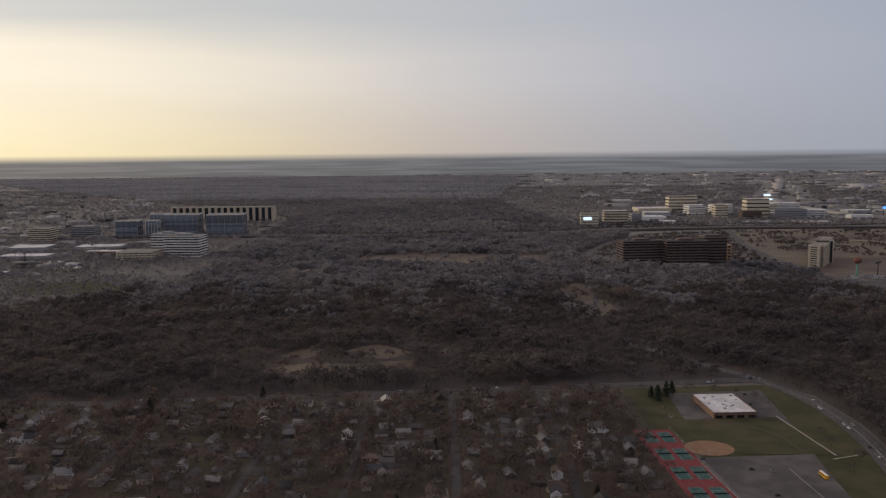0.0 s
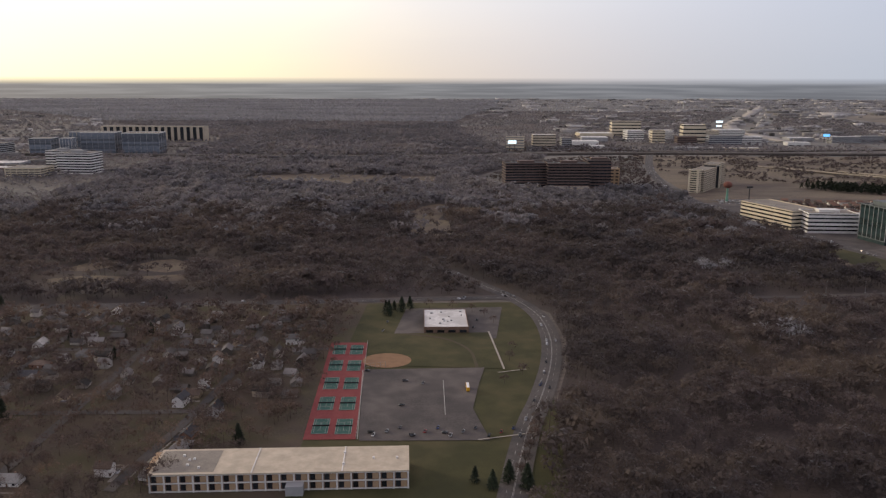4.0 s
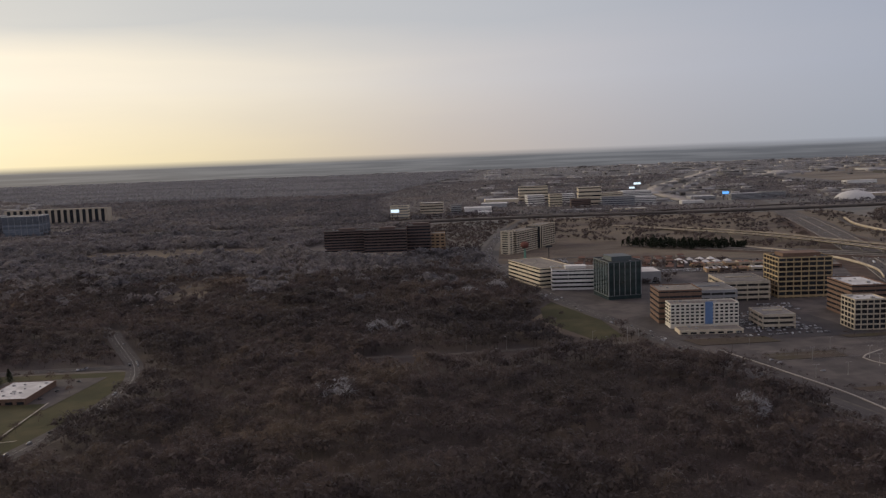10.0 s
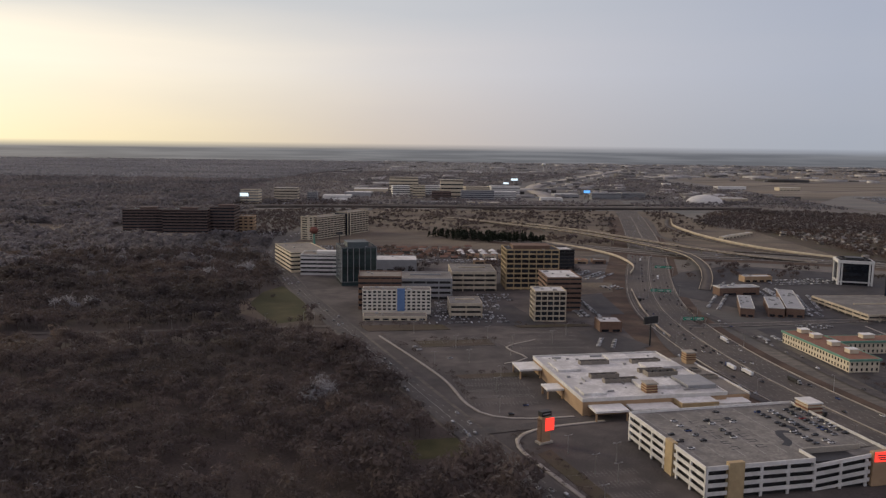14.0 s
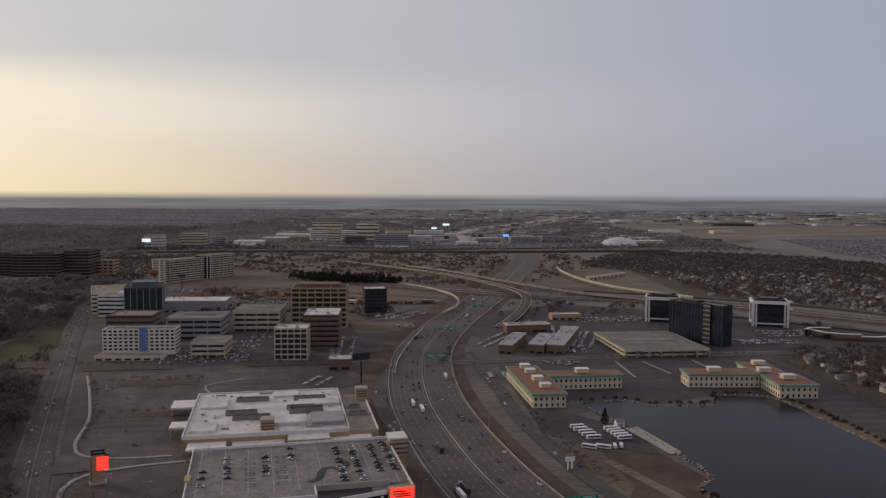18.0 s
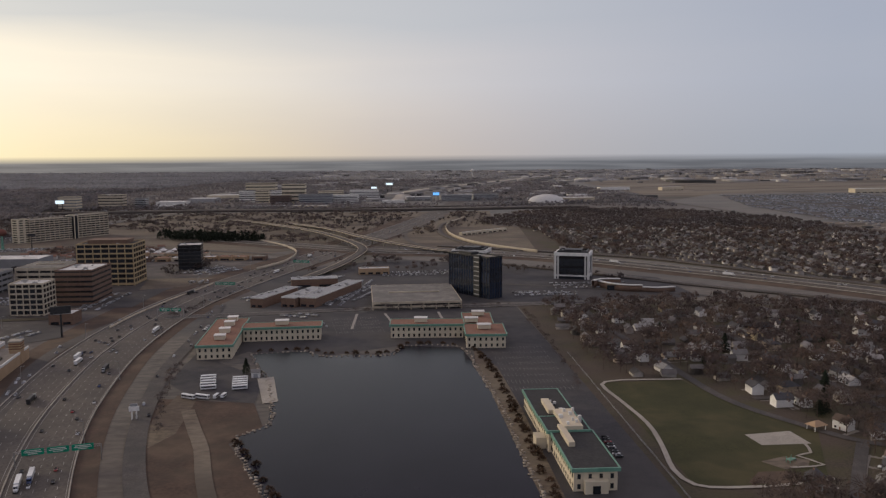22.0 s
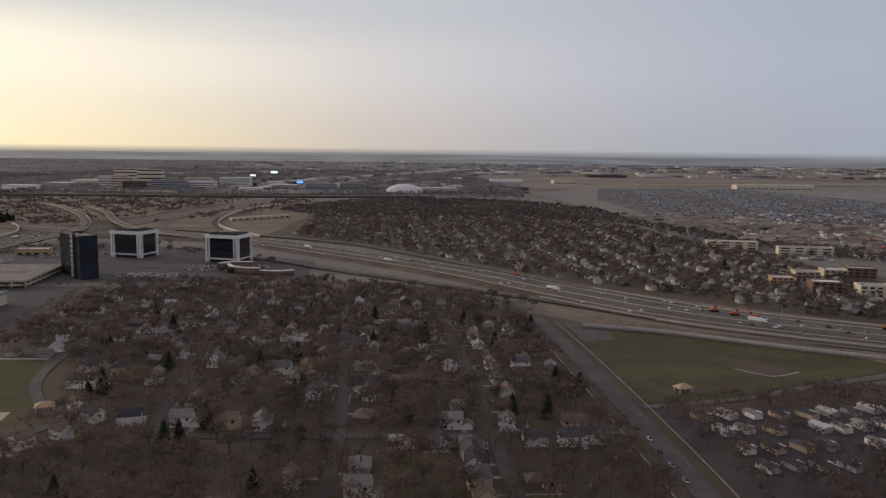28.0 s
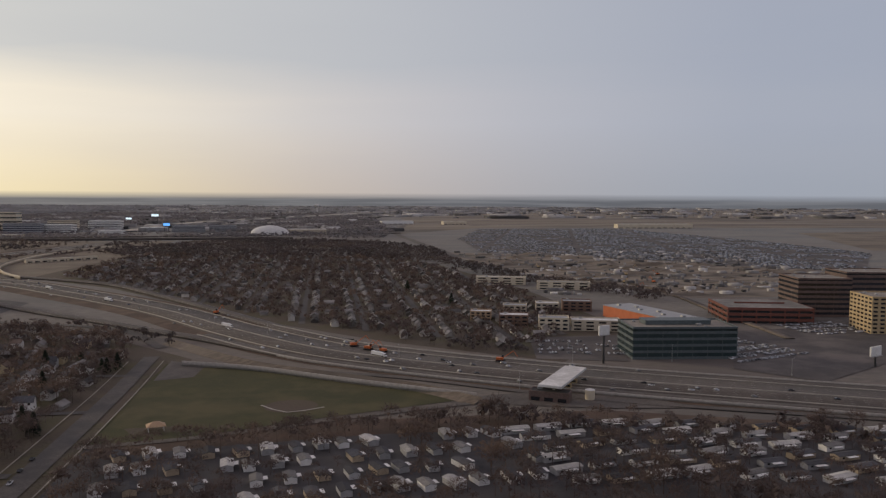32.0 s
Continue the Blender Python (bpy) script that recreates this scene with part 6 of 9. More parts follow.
# tennis courts
sheet("tennis_courts", [(85, 349), (101.5, 349), (107.5, 250), (90, 249.5)], 0.10, M_COURT_RED, "red tennis court surface", "sports court")
for r in range(5):
    for c in range(2):
        f = (r + 0.5) / 5
        cx = 85 + 5 * f + (16.4 + 1.0 * f) * (0.28 + 0.46 * c)
        cy = 349 - 99 * f
        q = thing("tennis_court", cx, cy, 0.29, 3, "green tennis court with white lines and a net", "tennis court", "tennis courts")
        part("surface", boxm("surface", (-2.8, -6.2, 0, 2.8, 6.2, 0.02), M_COURT_GREEN), None, q)
        V, F = merge([strip(np.array(l, float), 0.05, -0.05, 0.035) for l in ([(-2.7, -5.9), (-2.7, 5.9)], [(2.7, -5.9), (2.7, 5.9)], [(-2.7, -5.9), (2.7, -5.9)], [(-2.7, 5.9), (2.7, 5.9)], [(-2.0, -5.9), (-2.0, 5.9)], [(2.0, -5.9), (2.0, 5.9)], [(-2.0, 3.2), (2.0, 3.2)], [(-2.0, -3.2), (2.0, -3.2)], [(0, -3.2), (0, 3.2)])])
        part("lines", mesh_np("lines", V, up(V, F), M_LINE), None, q)
        part("net", boxm("net", (-2.9, -0.03, 0.02, 2.9, 0.03, 0.5), M_DKMETAL), None, q)
sheet("school_car_park", [(103, 315), (153, 318), (150, 300), (147, 276), (152, 250), (108.5, 249)], 0.09, M_LOT, "grey asphalt school car park", "car park")
V, F = merge([strip(np.array(l, float), 0.14, -0.14, 0.31) for l in ([(136, 303), (137, 270)], [(103, 314), (108, 250)])])
tagged(new("lot_lines", mesh_np("lot_lines", V, up(V, F), M_LINE)), "pale painted lines on asphalt", "road marking", kind="structure")
sheet("baseball_field", [(104, 362), (157, 365), (161, 317), (108, 320)], 0.08, M_LAWN, "green baseball outfield", "field")
sheet("infield", [(112 + 9 * math.cos(a) * 1.15, 326 + 9 * math.sin(a)) for a in np.linspace(0, 6.1, 22)], 0.10, M_CLAY, "brown clay infield", "field")
c = spline([(150, 318), (147, 340), (136, 355), (118, 362)], 2.0)
V, F = strip(c, 0.7, -0.7, 0.30)
tagged(new("warning_track", mesh_np("warning_track", V, up(V, F), M_YARD)), "dark curved track in the outfield", "field", kind="structure")
road("field_walk", [(157, 366), (161, 316)], 0.8, 0.13, M_CONCRETE, "pale concrete walk beside the field", "path", kerb=False)
road("field_walk", [(158, 312), (170, 316)], 0.6, 0.13, M_CONCRETE, "pale concrete walk", "path", kerb=False)
road("field_walk", [(148, 250), (168, 256)], 0.6, 0.13, M_CONCRETE, "pale concrete walk", "path", kerb=False)
# chain-link fences as posts and rails
def fence(pts, h=1.6, gap=4.0, label="chain-link fence with metal posts"):
    q = thing("fence", *pts[0], 0, 0, label, "fence")
    c = spline(pts, gap)
    c = c - np.array(pts[0])
    for a in c:
        part("post", boxm("post", (a[0] - 0.05, a[1] - 0.05, 0, a[0] + 0.05, a[1] + 0.05, h), M_METAL), None, q)
    for z in (h, h * 0.5):
        V, F = strip(c, 0.03, -0.03, z, 0.06)
        part("rail", mesh_np("rail", V, F, M_METAL), None, q)
fence([(101.5, 349), (107.5, 250)], 1.6, 8.0)
fence([(104, 316), (112, 318)], 2.4, 2.0)
fence([(850, 351), (849, 297), (848, 235), (847, 180)], 0.9, 9.0)

# ---- houses ----
ROOFS = [mat("grey_shingles", (0.12, 0.115, 0.11), (0.19, 0.185, 0.175), 0.8, 0.9, rnd=0.35, fine=(3.0, 0.3)), mat("brown_shingles", (0.10, 0.075, 0.06), (0.16, 0.12, 0.095), 0.8, 0.9, rnd=0.35, fine=(3.0, 0.3)), mat("dark_shingles", (0.045, 0.045, 0.05), (0.08, 0.08, 0.085), 0.8, 0.9, rnd=0.35, fine=(3.0, 0.3)), mat("pale_shingles", (0.30, 0.29, 0.275), (0.42, 0.41, 0.385), 0.8, 0.85, rnd=0.3, fine=(3.0, 0.3))]
WALLS = [mat("white_siding", (0.62, 0.61, 0.59), (0.72, 0.71, 0.69), 0.8, 0.6, rnd=0.12), mat("tan_siding", (0.36, 0.29, 0.21), (0.46, 0.38, 0.28), 0.8, 0.7, rnd=0.25), mat("house_brick", (0.17, 0.10, 0.075), (0.25, 0.15, 0.11), 1.5, 0.85, rnd=0.3, fine=(4.0, 0.3)), mat("grey_siding", (0.30, 0.30, 0.30), (0.40, 0.40, 0.40), 0.8, 0.7, rnd=0.25), mat("yellow_siding", (0.46, 0.38, 0.24), (0.54, 0.46, 0.3), 0.8, 0.7, rnd=0.2)]


def gable(bm, w, d, z, h):
    """Walls with gable ends along x."""
    a, b = w / 2, d / 2
    prof = [(-b, 0), (b, 0), (b, z), (0, z + h), (-b, z)]
    L = [bm.verts.new((-a, y, q)) for y, q in prof]
    R = [bm.verts.new((a, y, q)) for y, q in prof]
    bm.faces.new(L[::-1])
    bm.faces.new(R)
    for i in range(5):
        bm.faces.new([L[i], L[(i + 1) % 5], R[(i + 1) % 5], R[i]])
    bmesh.ops.recalc_face_normals(bm, faces=bm.faces)


def gable_roof(bm, w, d, z, h, over=0.25, t=0.14):
    a, b = w / 2 + over, d / 2
    for s in (-1, 1):
        e = over * h / b
        q = [(s * (b + over), z - e), (0, z + h), (0, z + h + t), (s * (b + over), z - e + t)]
        L = [bm.verts.new((-a, y, k)) for y, k in q]
        R = [bm.verts.new((a, y, k)) for y, k in q]
        bm.faces.new(L)
        bm.faces.new(R[::-1])
        for i in range(4):
            bm.faces.new([L[i], R[i], R[(i + 1) % 4], L[(i + 1) % 4]])
    bmesh.ops.recalc_face_normals(bm, faces=bm.faces)


def hip_roof(bm, w, d, z, h, over=0.3):
    a, b = w / 2 + over, d / 2 + over
    r = max(0.2, a - b)
    lo = [bm.verts.new(v) for v in ((-a, -b, z), (a, -b, z), (a, b, z), (-a, b, z))]
    hi = [bm.verts.new((-r, 0, z + h)), bm.verts.new((r, 0, z + h))]
    for f in ((lo[0], lo[1], hi[1], hi[0]), (lo[1], lo[2], hi[1]), (lo[2], lo[3], hi[0], hi[1]), (lo[3], lo[0], hi[0]), (lo[3], lo[2], lo[1], lo[0])):
        bm.faces.new(f)
    bmesh.ops.recalc_face_normals(bm, faces=bm.faces)


HOUSE_WORDS = {0: "white", 1: "tan", 2: "brick", 3: "grey", 4: "yellow"}
ROOF_WORDS = {0: "grey shingle", 1: "brown shingle", 2: "dark shingle", 3: "pale shingle"}


def house(kind, wi, ri, w, d, storeys):
    """One house with walls, roof, chimney, door, windows and a porch or garage wing."""
    z = 1.45 * storeys
    p = thing("house", 0, 0, 0, 0, f"{HOUSE_WORDS[wi]} {'two-storey' if storeys > 1 else 'single-storey'} house with a {ROOF_WORDS[ri]} {'hip' if kind == 'hip' else 'gable'} roof", "house")
    bm, bm2 = bmesh.new(), bmesh.new()
    if kind == "hip":
        box(bm, -w / 2, -d / 2, 0, w / 2, d / 2, z)
        hip_roof(bm2, w, d, z, d * 0.28)
    else:
        gable(bm, w, d, z, d * 0.36)
        gable_roof(bm2, w, d, z, d * 0.36)
    part("wall", bm, WALLS[wi], p)
    part("roof", bm2, ROOFS[ri], p)
    part("chimney", boxm("chimney", (w * 0.2, 0.1, z, w * 0.2 + 0.4, 0.5, z + d * 0.36 + 0.5), WALLS[2]), None, p)
    part("door", boxm("door", (-0.25, -d / 2 - 0.05, 0.02, 0.25, -d / 2, 1.05), WALLS[2 if wi != 2 else 0]), None, p)
    me = boxm("window", (-0.38, -0.05, 0, 0.38, 0.0, 0.62), M_GLASS)
    spots = [(-w * 0.3, 0.45)] + ([(w * 0.3, 1.95)] if storeys > 1 else [(w * 0.3, 0.45)])
    for x, q in spots:
        part("window", me, None, p, m=Matrix.Translation((x, -d / 2, q)))
    if kind == "garage":
        bm, bm2 = bmesh.new(), bmesh.new()
        gable(bm, 3.0, 3.2, 1.3, 0.9)
        gable_roof(bm2, 3.0, 3.2, 1.3, 0.9)
        m = pose(w / 2 + 1.2, -d * 0.2, 0, 0, 0, 90)
        g = part("garage_wing", bm, WALLS[wi], p, m=m)
        part("garage_roof", bm2, ROOFS[ri], g)
        part("garage_door", boxm("garage_door", (-1.55, -1.1, 0, -1.5, 1.1, 1.05), WALLS[0]), None, g)
    return p


PROTO = []
for i, a in enumerate((("gable", 0, 2, 6.2, 4.2, 2), ("gable", 1, 1, 6.8, 4.4, 1), ("hip", 2, 1, 7.4, 4.8, 1), ("garage", 0, 0, 6.0, 4.4, 2), ("garage", 1, 0, 7.2, 4.4, 1), ("hip", 3, 0, 7.0, 5.0, 1), ("gable", 3, 2, 5.8, 4.4, 2), ("gable", 4, 1, 6.0, 4.4, 2), ("garage", 2, 2, 7.2, 4.6, 1), ("gable", 0, 3, 6.6, 4.6, 1), ("hip", 1, 2, 7.0, 5.4, 2), ("gable", 0, 1, 5.0, 3.8, 2))):
    PROTO.append(house(*a))
    PROTO[-1].matrix_basis = pose(-60 - 25 * i, 60, 0, 0, 0, 0)
HOUSES = []  # x, y of every house, to keep trees off them
for q in PROTO:
    HOUSES.append(tuple(q.location[:2]))


def along(streets, bounds, gap, back, seed, bad=()):
    """House plots on both sides of the streets."""
    g = random.Random(seed)
    out = []
    lines = dense_line(streets)
    for s in streets:
        c = spline(s, 1.0)
        k = sides(c)
        for side in (1, -1):
            i = g.randint(2, 7)
            while i < len(c) - 4:
                x, y = c[i] + k[i] * side * (back + g.uniform(-0.8, 1.2))
                ang = math.degrees(math.atan2(k[i][1] * side, k[i][0] * side)) - 90
                ok = inside(bounds, np.array([x]), np.array([y]))[0] and all(math.hypot(x - a, y - b) > 7.6 for a, b in out + HOUSES)
                ok = ok and np.hypot(lines[:, 0] - x, lines[:, 1] - y).min() > 4.6 and not any(inside(b, np.array([x]), np.array([y]))[0] for b in bad)
                if ok:
                    out.append((x, y))
                    yield x, y, ang + g.uniform(-4, 4), g
                i += int(gap + g.uniform(-1, 2))


BOUND_A = [(-300, 200), (-300, 378), (-225, 384), (80, 408), (82, 250), (45, 205)]
BOUND_B = [(862, 160), (862, 206), (893, 206), (908, 250), (896, 290), (886, 312), (858, 312), (858, 450), (950, 452), (1045, 408), (1066, 372), (1066, 160)]
DRIVES = []
for bounds, streets, seed, lim in ((BOUND_A, STREETS_A, 21, 84), (BOUND_B, STREETS_B, 22, 128)):
    plots = list(along(streets, bounds, 9, 7.2, seed))
    random.Random(seed).shuffle(plots)
    n = 0
    for x, y, a, g in plots[:lim]:
        x, y, a = x + g.uniform(-1.5, 1.5), y + g.uniform(-1.5, 1.5), a + g.choice((0, 0, 0, 90)) + g.uniform(-6, 6)
        src = PROTO[g.choice((0, 0, 1, 2, 3, 3, 4, 5, 6, 7, 8, 9, 9, 10, 11, 11) if bounds is BOUND_B else (0, 1, 2, 3, 4, 5, 5, 6, 8, 9, 9, 10, 11, 0))]
        copy_thing(src, pose(x, y, 0.05, 0, 0, a))
        HOUSES.append((x, y))
        DRIVES.append((x, y, a, g.random()))
        n += 1
# driveways and garden sheds
T = []
for x, y, a, r in DRIVES:
    m = pose(x, y, 0, 0, 0, a)
    s = 3.4 if r < 0.5 else -3.4
    P = [m @ Vector((s, v, 0)) for v in (-5.6, 2.0 + 3 * r)]
    T.append(strip(np.array([q[:2] for q in P]), 0.75, -0.75, 0.12))
    if r > 0.35:
        P = [m @ Vector((u, -5.8, 0)) for u in (-4.5, 4.5)]
        T.append(strip(np.array([q[:2] for q in P]), 0.35, -0.35, 0.125))
V, F = merge(T)
tagged(new("driveways", mesh_np("driveways", V, up(V, F), M_GRAVEL_ROOF)), "pale concrete driveways and footpaths of gardens", "driveway", kind="stuff")


def far_houses(name, spots, label, seed, walls, roofs):
    """Many small houses as one mesh of walls and one of roofs."""
    g = np.random.default_rng(seed)
    WV, RV = [], []
    for x, y, a in spots:
        w, d, z, h = g.uniform(4.4, 6.6), g.uniform(3.5, 4.4), g.choice([1.3, 1.4, 2.6]), g.uniform(1.0, 1.6)
        ca, sa = math.cos(a), math.sin(a)
        rot = lambda P: np.column_stack([x + P[:, 0] * ca - P[:, 1] * sa, y + P[:, 0] * sa + P[:, 1] * ca, P[:, 2]])
        a2, b2 = w / 2, d / 2
        P = rot(np.array([(-a2, -b2, 0), (a2, -b2, 0), (a2, b2, 0), (-a2, b2, 0), (-a2, -b2, z), (a2, -b2, z), (a2, b2, z), (-a2, b2, z), (-a2, 0, z + h), (a2, 0, z + h)]))
        WV.append((P, np.array([(0, 1, 5, 4), (2, 3, 7, 6), (1, 2, 6, 5), (3, 0, 4, 7), (5, 6, 9, 9), (7, 4, 8, 8)])))
        e = 0.3
        P = rot(np.array([(-a2 - e, -b2 - e, z - 0.15), (a2 + e, -b2 - e, z - 0.15), (a2 + e, 0, z + h + 0.1), (-a2 - e, 0, z + h + 0.1), (a2 + e, b2 + e, z - 0.15), (-a2 - e, b2 + e, z - 0.15)]))
        RV.append((P, np.array([(0, 1, 2, 3), (3, 2, 4, 5)])))
    V, F = merge(WV)
    F = np.concatenate([np.column_stack([F[:, 0], F[:, 1], F[:, 2]]), np.column_stack([F[:, 0], F[:, 2], F[:, 3]])])
    F = F[(F[:, 0] != F[:, 1]) & (F[:, 1] != F[:, 2]) & (F[:, 0] != F[:, 2])]
    p = tagged(new(name, mesh_np(name, V, F, walls)), label, "houses", kind="stuff")
    V, F = merge(RV)
    o = new("roofs", mesh_np("roofs", V, F, roofs))
    o.parent = p
    return p


M_FARWALL = mat("mixed_house_walls", (0.14, 0.115, 0.095), (0.46, 0.44, 0.41), 0.05, 0.8, island=0.8)
M_FARROOF = mat("mixed_shingles", (0.05, 0.046, 0.045), (0.19, 0.18, 0.172), 0.06, 0.9, island=0.75)
BOUND_C = [(930, 720), (1000, 650), (1110, 490), (1180, 412), (1240, 365), (1290, 430), (1290, 600), (1262, 800), (1225, 920), (940, 970)]
spots = [(x, y, radians(a)) for x, y, a, g in along(STREETS_C, BOUND_C, 11, 6.5, 31)]
X, Y = scatter(BOUND_C, 15.0, 33)
LC = dense_line(STREETS_C)
for x, y in zip(X, Y):
    if np.hypot(LC[:, 0] - x, LC[:, 1] - y).min() > 4.6 and min(math.hypot(x - a, y - b) for a, b, q in spots) > 8.5:
        spots.append((x, y, random.choice((0, 0, 1.57)) + random.uniform(-0.1, 0.1)))
more = []
for bounds, streets, y0, sd in ((BOUND_A, STREETS_A, 285, 34), (BOUND_B, STREETS_B, 275, 35)):
    X, Y = scatter(bounds, 9.5, sd)
    L = dense_line(streets)
    for x, y in zip(X, Y):
        if y > y0 and np.hypot(L[:, 0] - x, L[:, 1] - y).min() > 4.2 and min(math.hypot(x - a, y - b) for a, b in HOUSES) > 7.5:
            more.append((x, y, random.choice((0, 1.57)) + random.uniform(-0.2, 0.2)))
            HOUSES.append((x, y))
far_houses("suburb_houses", more, "many small houses among garden trees", 6, M_FARWALL, M_FARROOF)
HOUSES += [(x, y) for x, y, a in spots]
far_houses("far_suburb_houses", spots, "hundreds of small houses of a far suburb", 5, M_FARWALL, M_FARROOF)
M_TOWNROOF = mat("brown_row_roofs", (0.10, 0.058, 0.042), (0.19, 0.115, 0.085), 0.05, 0.9, island=0.4)
spots = [(448 + 10.5 * (i % 10) + 3 * (i // 10) + random.uniform(-1.5, 1.5), 712 + 11 * (i // 10) + random.uniform(-2, 2), random.uniform(-0.25, 0.25)) for i in range(70)]
far_houses("row_houses", spots, "rows of brown-roofed row houses", 9, M_FARWALL, M_TOWNROOF)
# apartment blocks behind the highway
for i, (x, y, w, d, h, m) in enumerate(((1252, 440, 16, 12, 6, M_BROWN), (1270, 424, 16, 11, 6.5, M_CREAM), (1292, 420, 26, 12, 5.5, M_BEIGE), (1262, 478, 14, 11, 6, M_BEIGE), (1284, 485, 14, 12, 6, M_BEIGE), (1305, 492, 18, 12, 6, M_BROWN), (1238, 462, 12, 10, 5, M_TAN), (1330, 600, 40, 9, 6, M_CREAM), (1290, 640, 40, 9, 6, M_CREAM))):
    office("apartment_house", x, y, w, d, h, -14, 3, m, M_GLASS, "three-storey brick and cream apartment house", "apartment block", style="punched", cols=(4, 0), frac=0.45, units=1, only=(0,), roof=M_GREYC if i % 2 else M_WHITE_ROOF, group="apartment houses")
# orange-walled store and lots
p = thing("orange_store", 1333, 428, 0, -75, "long store with orange wall and pale roof", "store")
part("wall", boxm("wall", (-41, -10, 0, 41, 10, 6.5), M_ORANGE, bevel=0.1), None, p)
part("roof", boxm("roof", (-41.2, -10.2, 6.5, 41.2, 10.2, 6.9), M_GREYC), None, p)
for i in range(8):
    part("rooftop_unit", boxm("rooftop_unit", (-36 + i * 10, -4 + 5 * (i % 2), 6.9, -34 + i * 10, -2 + 5 * (i % 2), 7.8), M_METAL, bevel=0.06), None, p)
sheet("lot", [(1240, 348), (1250, 400), (1300, 400), (1278, 338)], 0.08, M_LOT, "dark car park beside an office", "car park")
sheet("lot", [(1316, 318), (1340, 292), (1420, 340), (1470, 420), (1360, 405)], 0.08, M_LOT, "car park below brown towers", "car park")

# ---- trailer park ----
def trailer(wi, w, d):
    p = thing("mobile_home", 0, 0, 0, 0, f"{('white', 'tan', 'brown', 'grey', 'yellow')[wi]} mobile home with a shallow shingle roof", "mobile home", "trailer park homes")
    bm, bm2 = bmesh.new(), bmesh.new()
    gable(bm, w, d, 1.5, 0.4)
    gable_roof(bm2, w, d, 1.5, 0.4, 0.15, 0.1)
    part("wall", bm, WALLS[wi], p)
    part("roof", bm2, ROOFS[{0: 0 if w < 8.5 else 2, 1: 2, 2: 1, 3: 3 if w > 8 else 2, 4: 2}[wi]], p)
    me = boxm("window", (-0.35, -0.05, 0, 0.35, 0.0, 0.5), M_GLASS)
    part("window", me, None, p, m=Matrix.Translation((-w * 0.3, -d / 2, 0.75)))
    part("awning", boxm("awning", (-w * 0.2, -d / 2 - 1.3, 1.25, w * 0.25, -d / 2, 1.33), WALLS[0]), None, p)
    return p


TP = [trailer(0, 6.8, 3.0), trailer(3, 8.1, 3.2), trailer(3, 8.4, 3.4), trailer(3, 7.2, 2.9), trailer(1, 7.6, 3.2), trailer(0, 8.6, 3.2)]
for i, q in enumerate(TP):
    q.matrix_basis = pose(1100 + 14 * i, 150, 0.05, 0, 0, 90)
g = random.Random(40)
for row in range(6):
    x = 1094.0
    while x < 1345:
        turn = x > 1205
        y = 234 - row * (12.5 if not turn else 9.0) + min(14, max(0, (x - 1120) * 0.12)) - max(0, (x - 1240) * 0.27)
        if row < (4 if not turn else 6) and not (x < 1150 and y > 240) and g.random() < 0.9:
            copy_thing(g.choice(TP), pose(x + g.uniform(-0.7, 0.7), y + g.uniform(-1.2, 1.2), 0.05, 0, 0, (12 if turn else 104) + g.uniform(-9, 9)) @ Matrix.Diagonal((1.0 if turn else 0.78, 1, 1, 1)))
            HOUSES.append((x, y))
        x += (10.5 if turn else 6.6) + g.uniform(-0.3, 1.6)

# ---- woods and trees ----
def swell(X, Y, s, seed):
    """Smooth uneven field between 0 and 1."""
    g = np.random.default_rng(seed)
    f = np.zeros(len(X))
    for i in range(7):
        a, k = g.uniform(0, 6.28), g.uniform(0.5, 1.8) / s
        f += np.sin((X * np.cos(a) + Y * np.sin(a)) * k * 6.28 + g.uniform(0, 6.28))
    return np.clip(0.5 + f / 7, 0, 1)


def grove(name, X, Y, lo, hi, twigs, seed, label, width=0.12, trunk=True, material=None, sprays=0, spray=0.3):
    """Woods whose height and width swell and fall."""
    g = np.random.default_rng(seed + 50)
    k = 0.7 * swell(X, Y, 70.0, 11) + 0.8 * swell(X, Y, 24.0, 18) - 0.2
    Hh = (lo + (hi - lo) * k) * g.uniform(0.75, 1.2, len(X))
    V, F = bare_trees(X, Y, Hh, Hh * g.uniform(0.44, 0.66, len(X)), twigs, seed, width, trunk, sprays, spray)
    return tagged(new(name, mesh_np(name, V, F, material or M_TWIG)), label, "woodland", kind="stuff")


X, Y = scatter(WOODS_MAIN, 5.35, 3)
keep = ~(near_line(WOOD_ROAD, X, Y, 5.0) | near_line(shifted(WOOD_ROAD, 0, -10), X, Y, 9.0) | near_line(shifted(EW_ROAD, 0, 2), X, Y, 7.0) | near_line(CURVE_ROAD, X, Y, 6.5) | near_line(FAR_HWY, X, Y, 34) | near_line(RIVER_ROAD, X, Y, 7.0))
for o in [o for o in bpy.data.objects if o.name.startswith(("clearing", "meadow"))]:
    pts = [tuple(v.co[:2]) for v in o.data.vertices]
    k = inside(pts, X, Y) | inside(shifted(pts, 0, -9), X, Y)
    keep &= ~(k & (rng.random(len(X)) < 0.9))
keep &= (swell(X, Y, 45.0, 9) > 0.36) | (rng.random(len(X)) < 0.5)
keep &= (X > -420) & (Y > 175)
X, Y = X[keep], Y[keep]
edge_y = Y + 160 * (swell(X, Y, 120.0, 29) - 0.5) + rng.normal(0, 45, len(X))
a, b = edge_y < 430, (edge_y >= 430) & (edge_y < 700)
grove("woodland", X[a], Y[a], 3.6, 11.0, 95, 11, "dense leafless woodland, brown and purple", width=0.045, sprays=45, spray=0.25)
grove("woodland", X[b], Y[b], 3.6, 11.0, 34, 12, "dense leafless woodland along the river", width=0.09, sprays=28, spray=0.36)
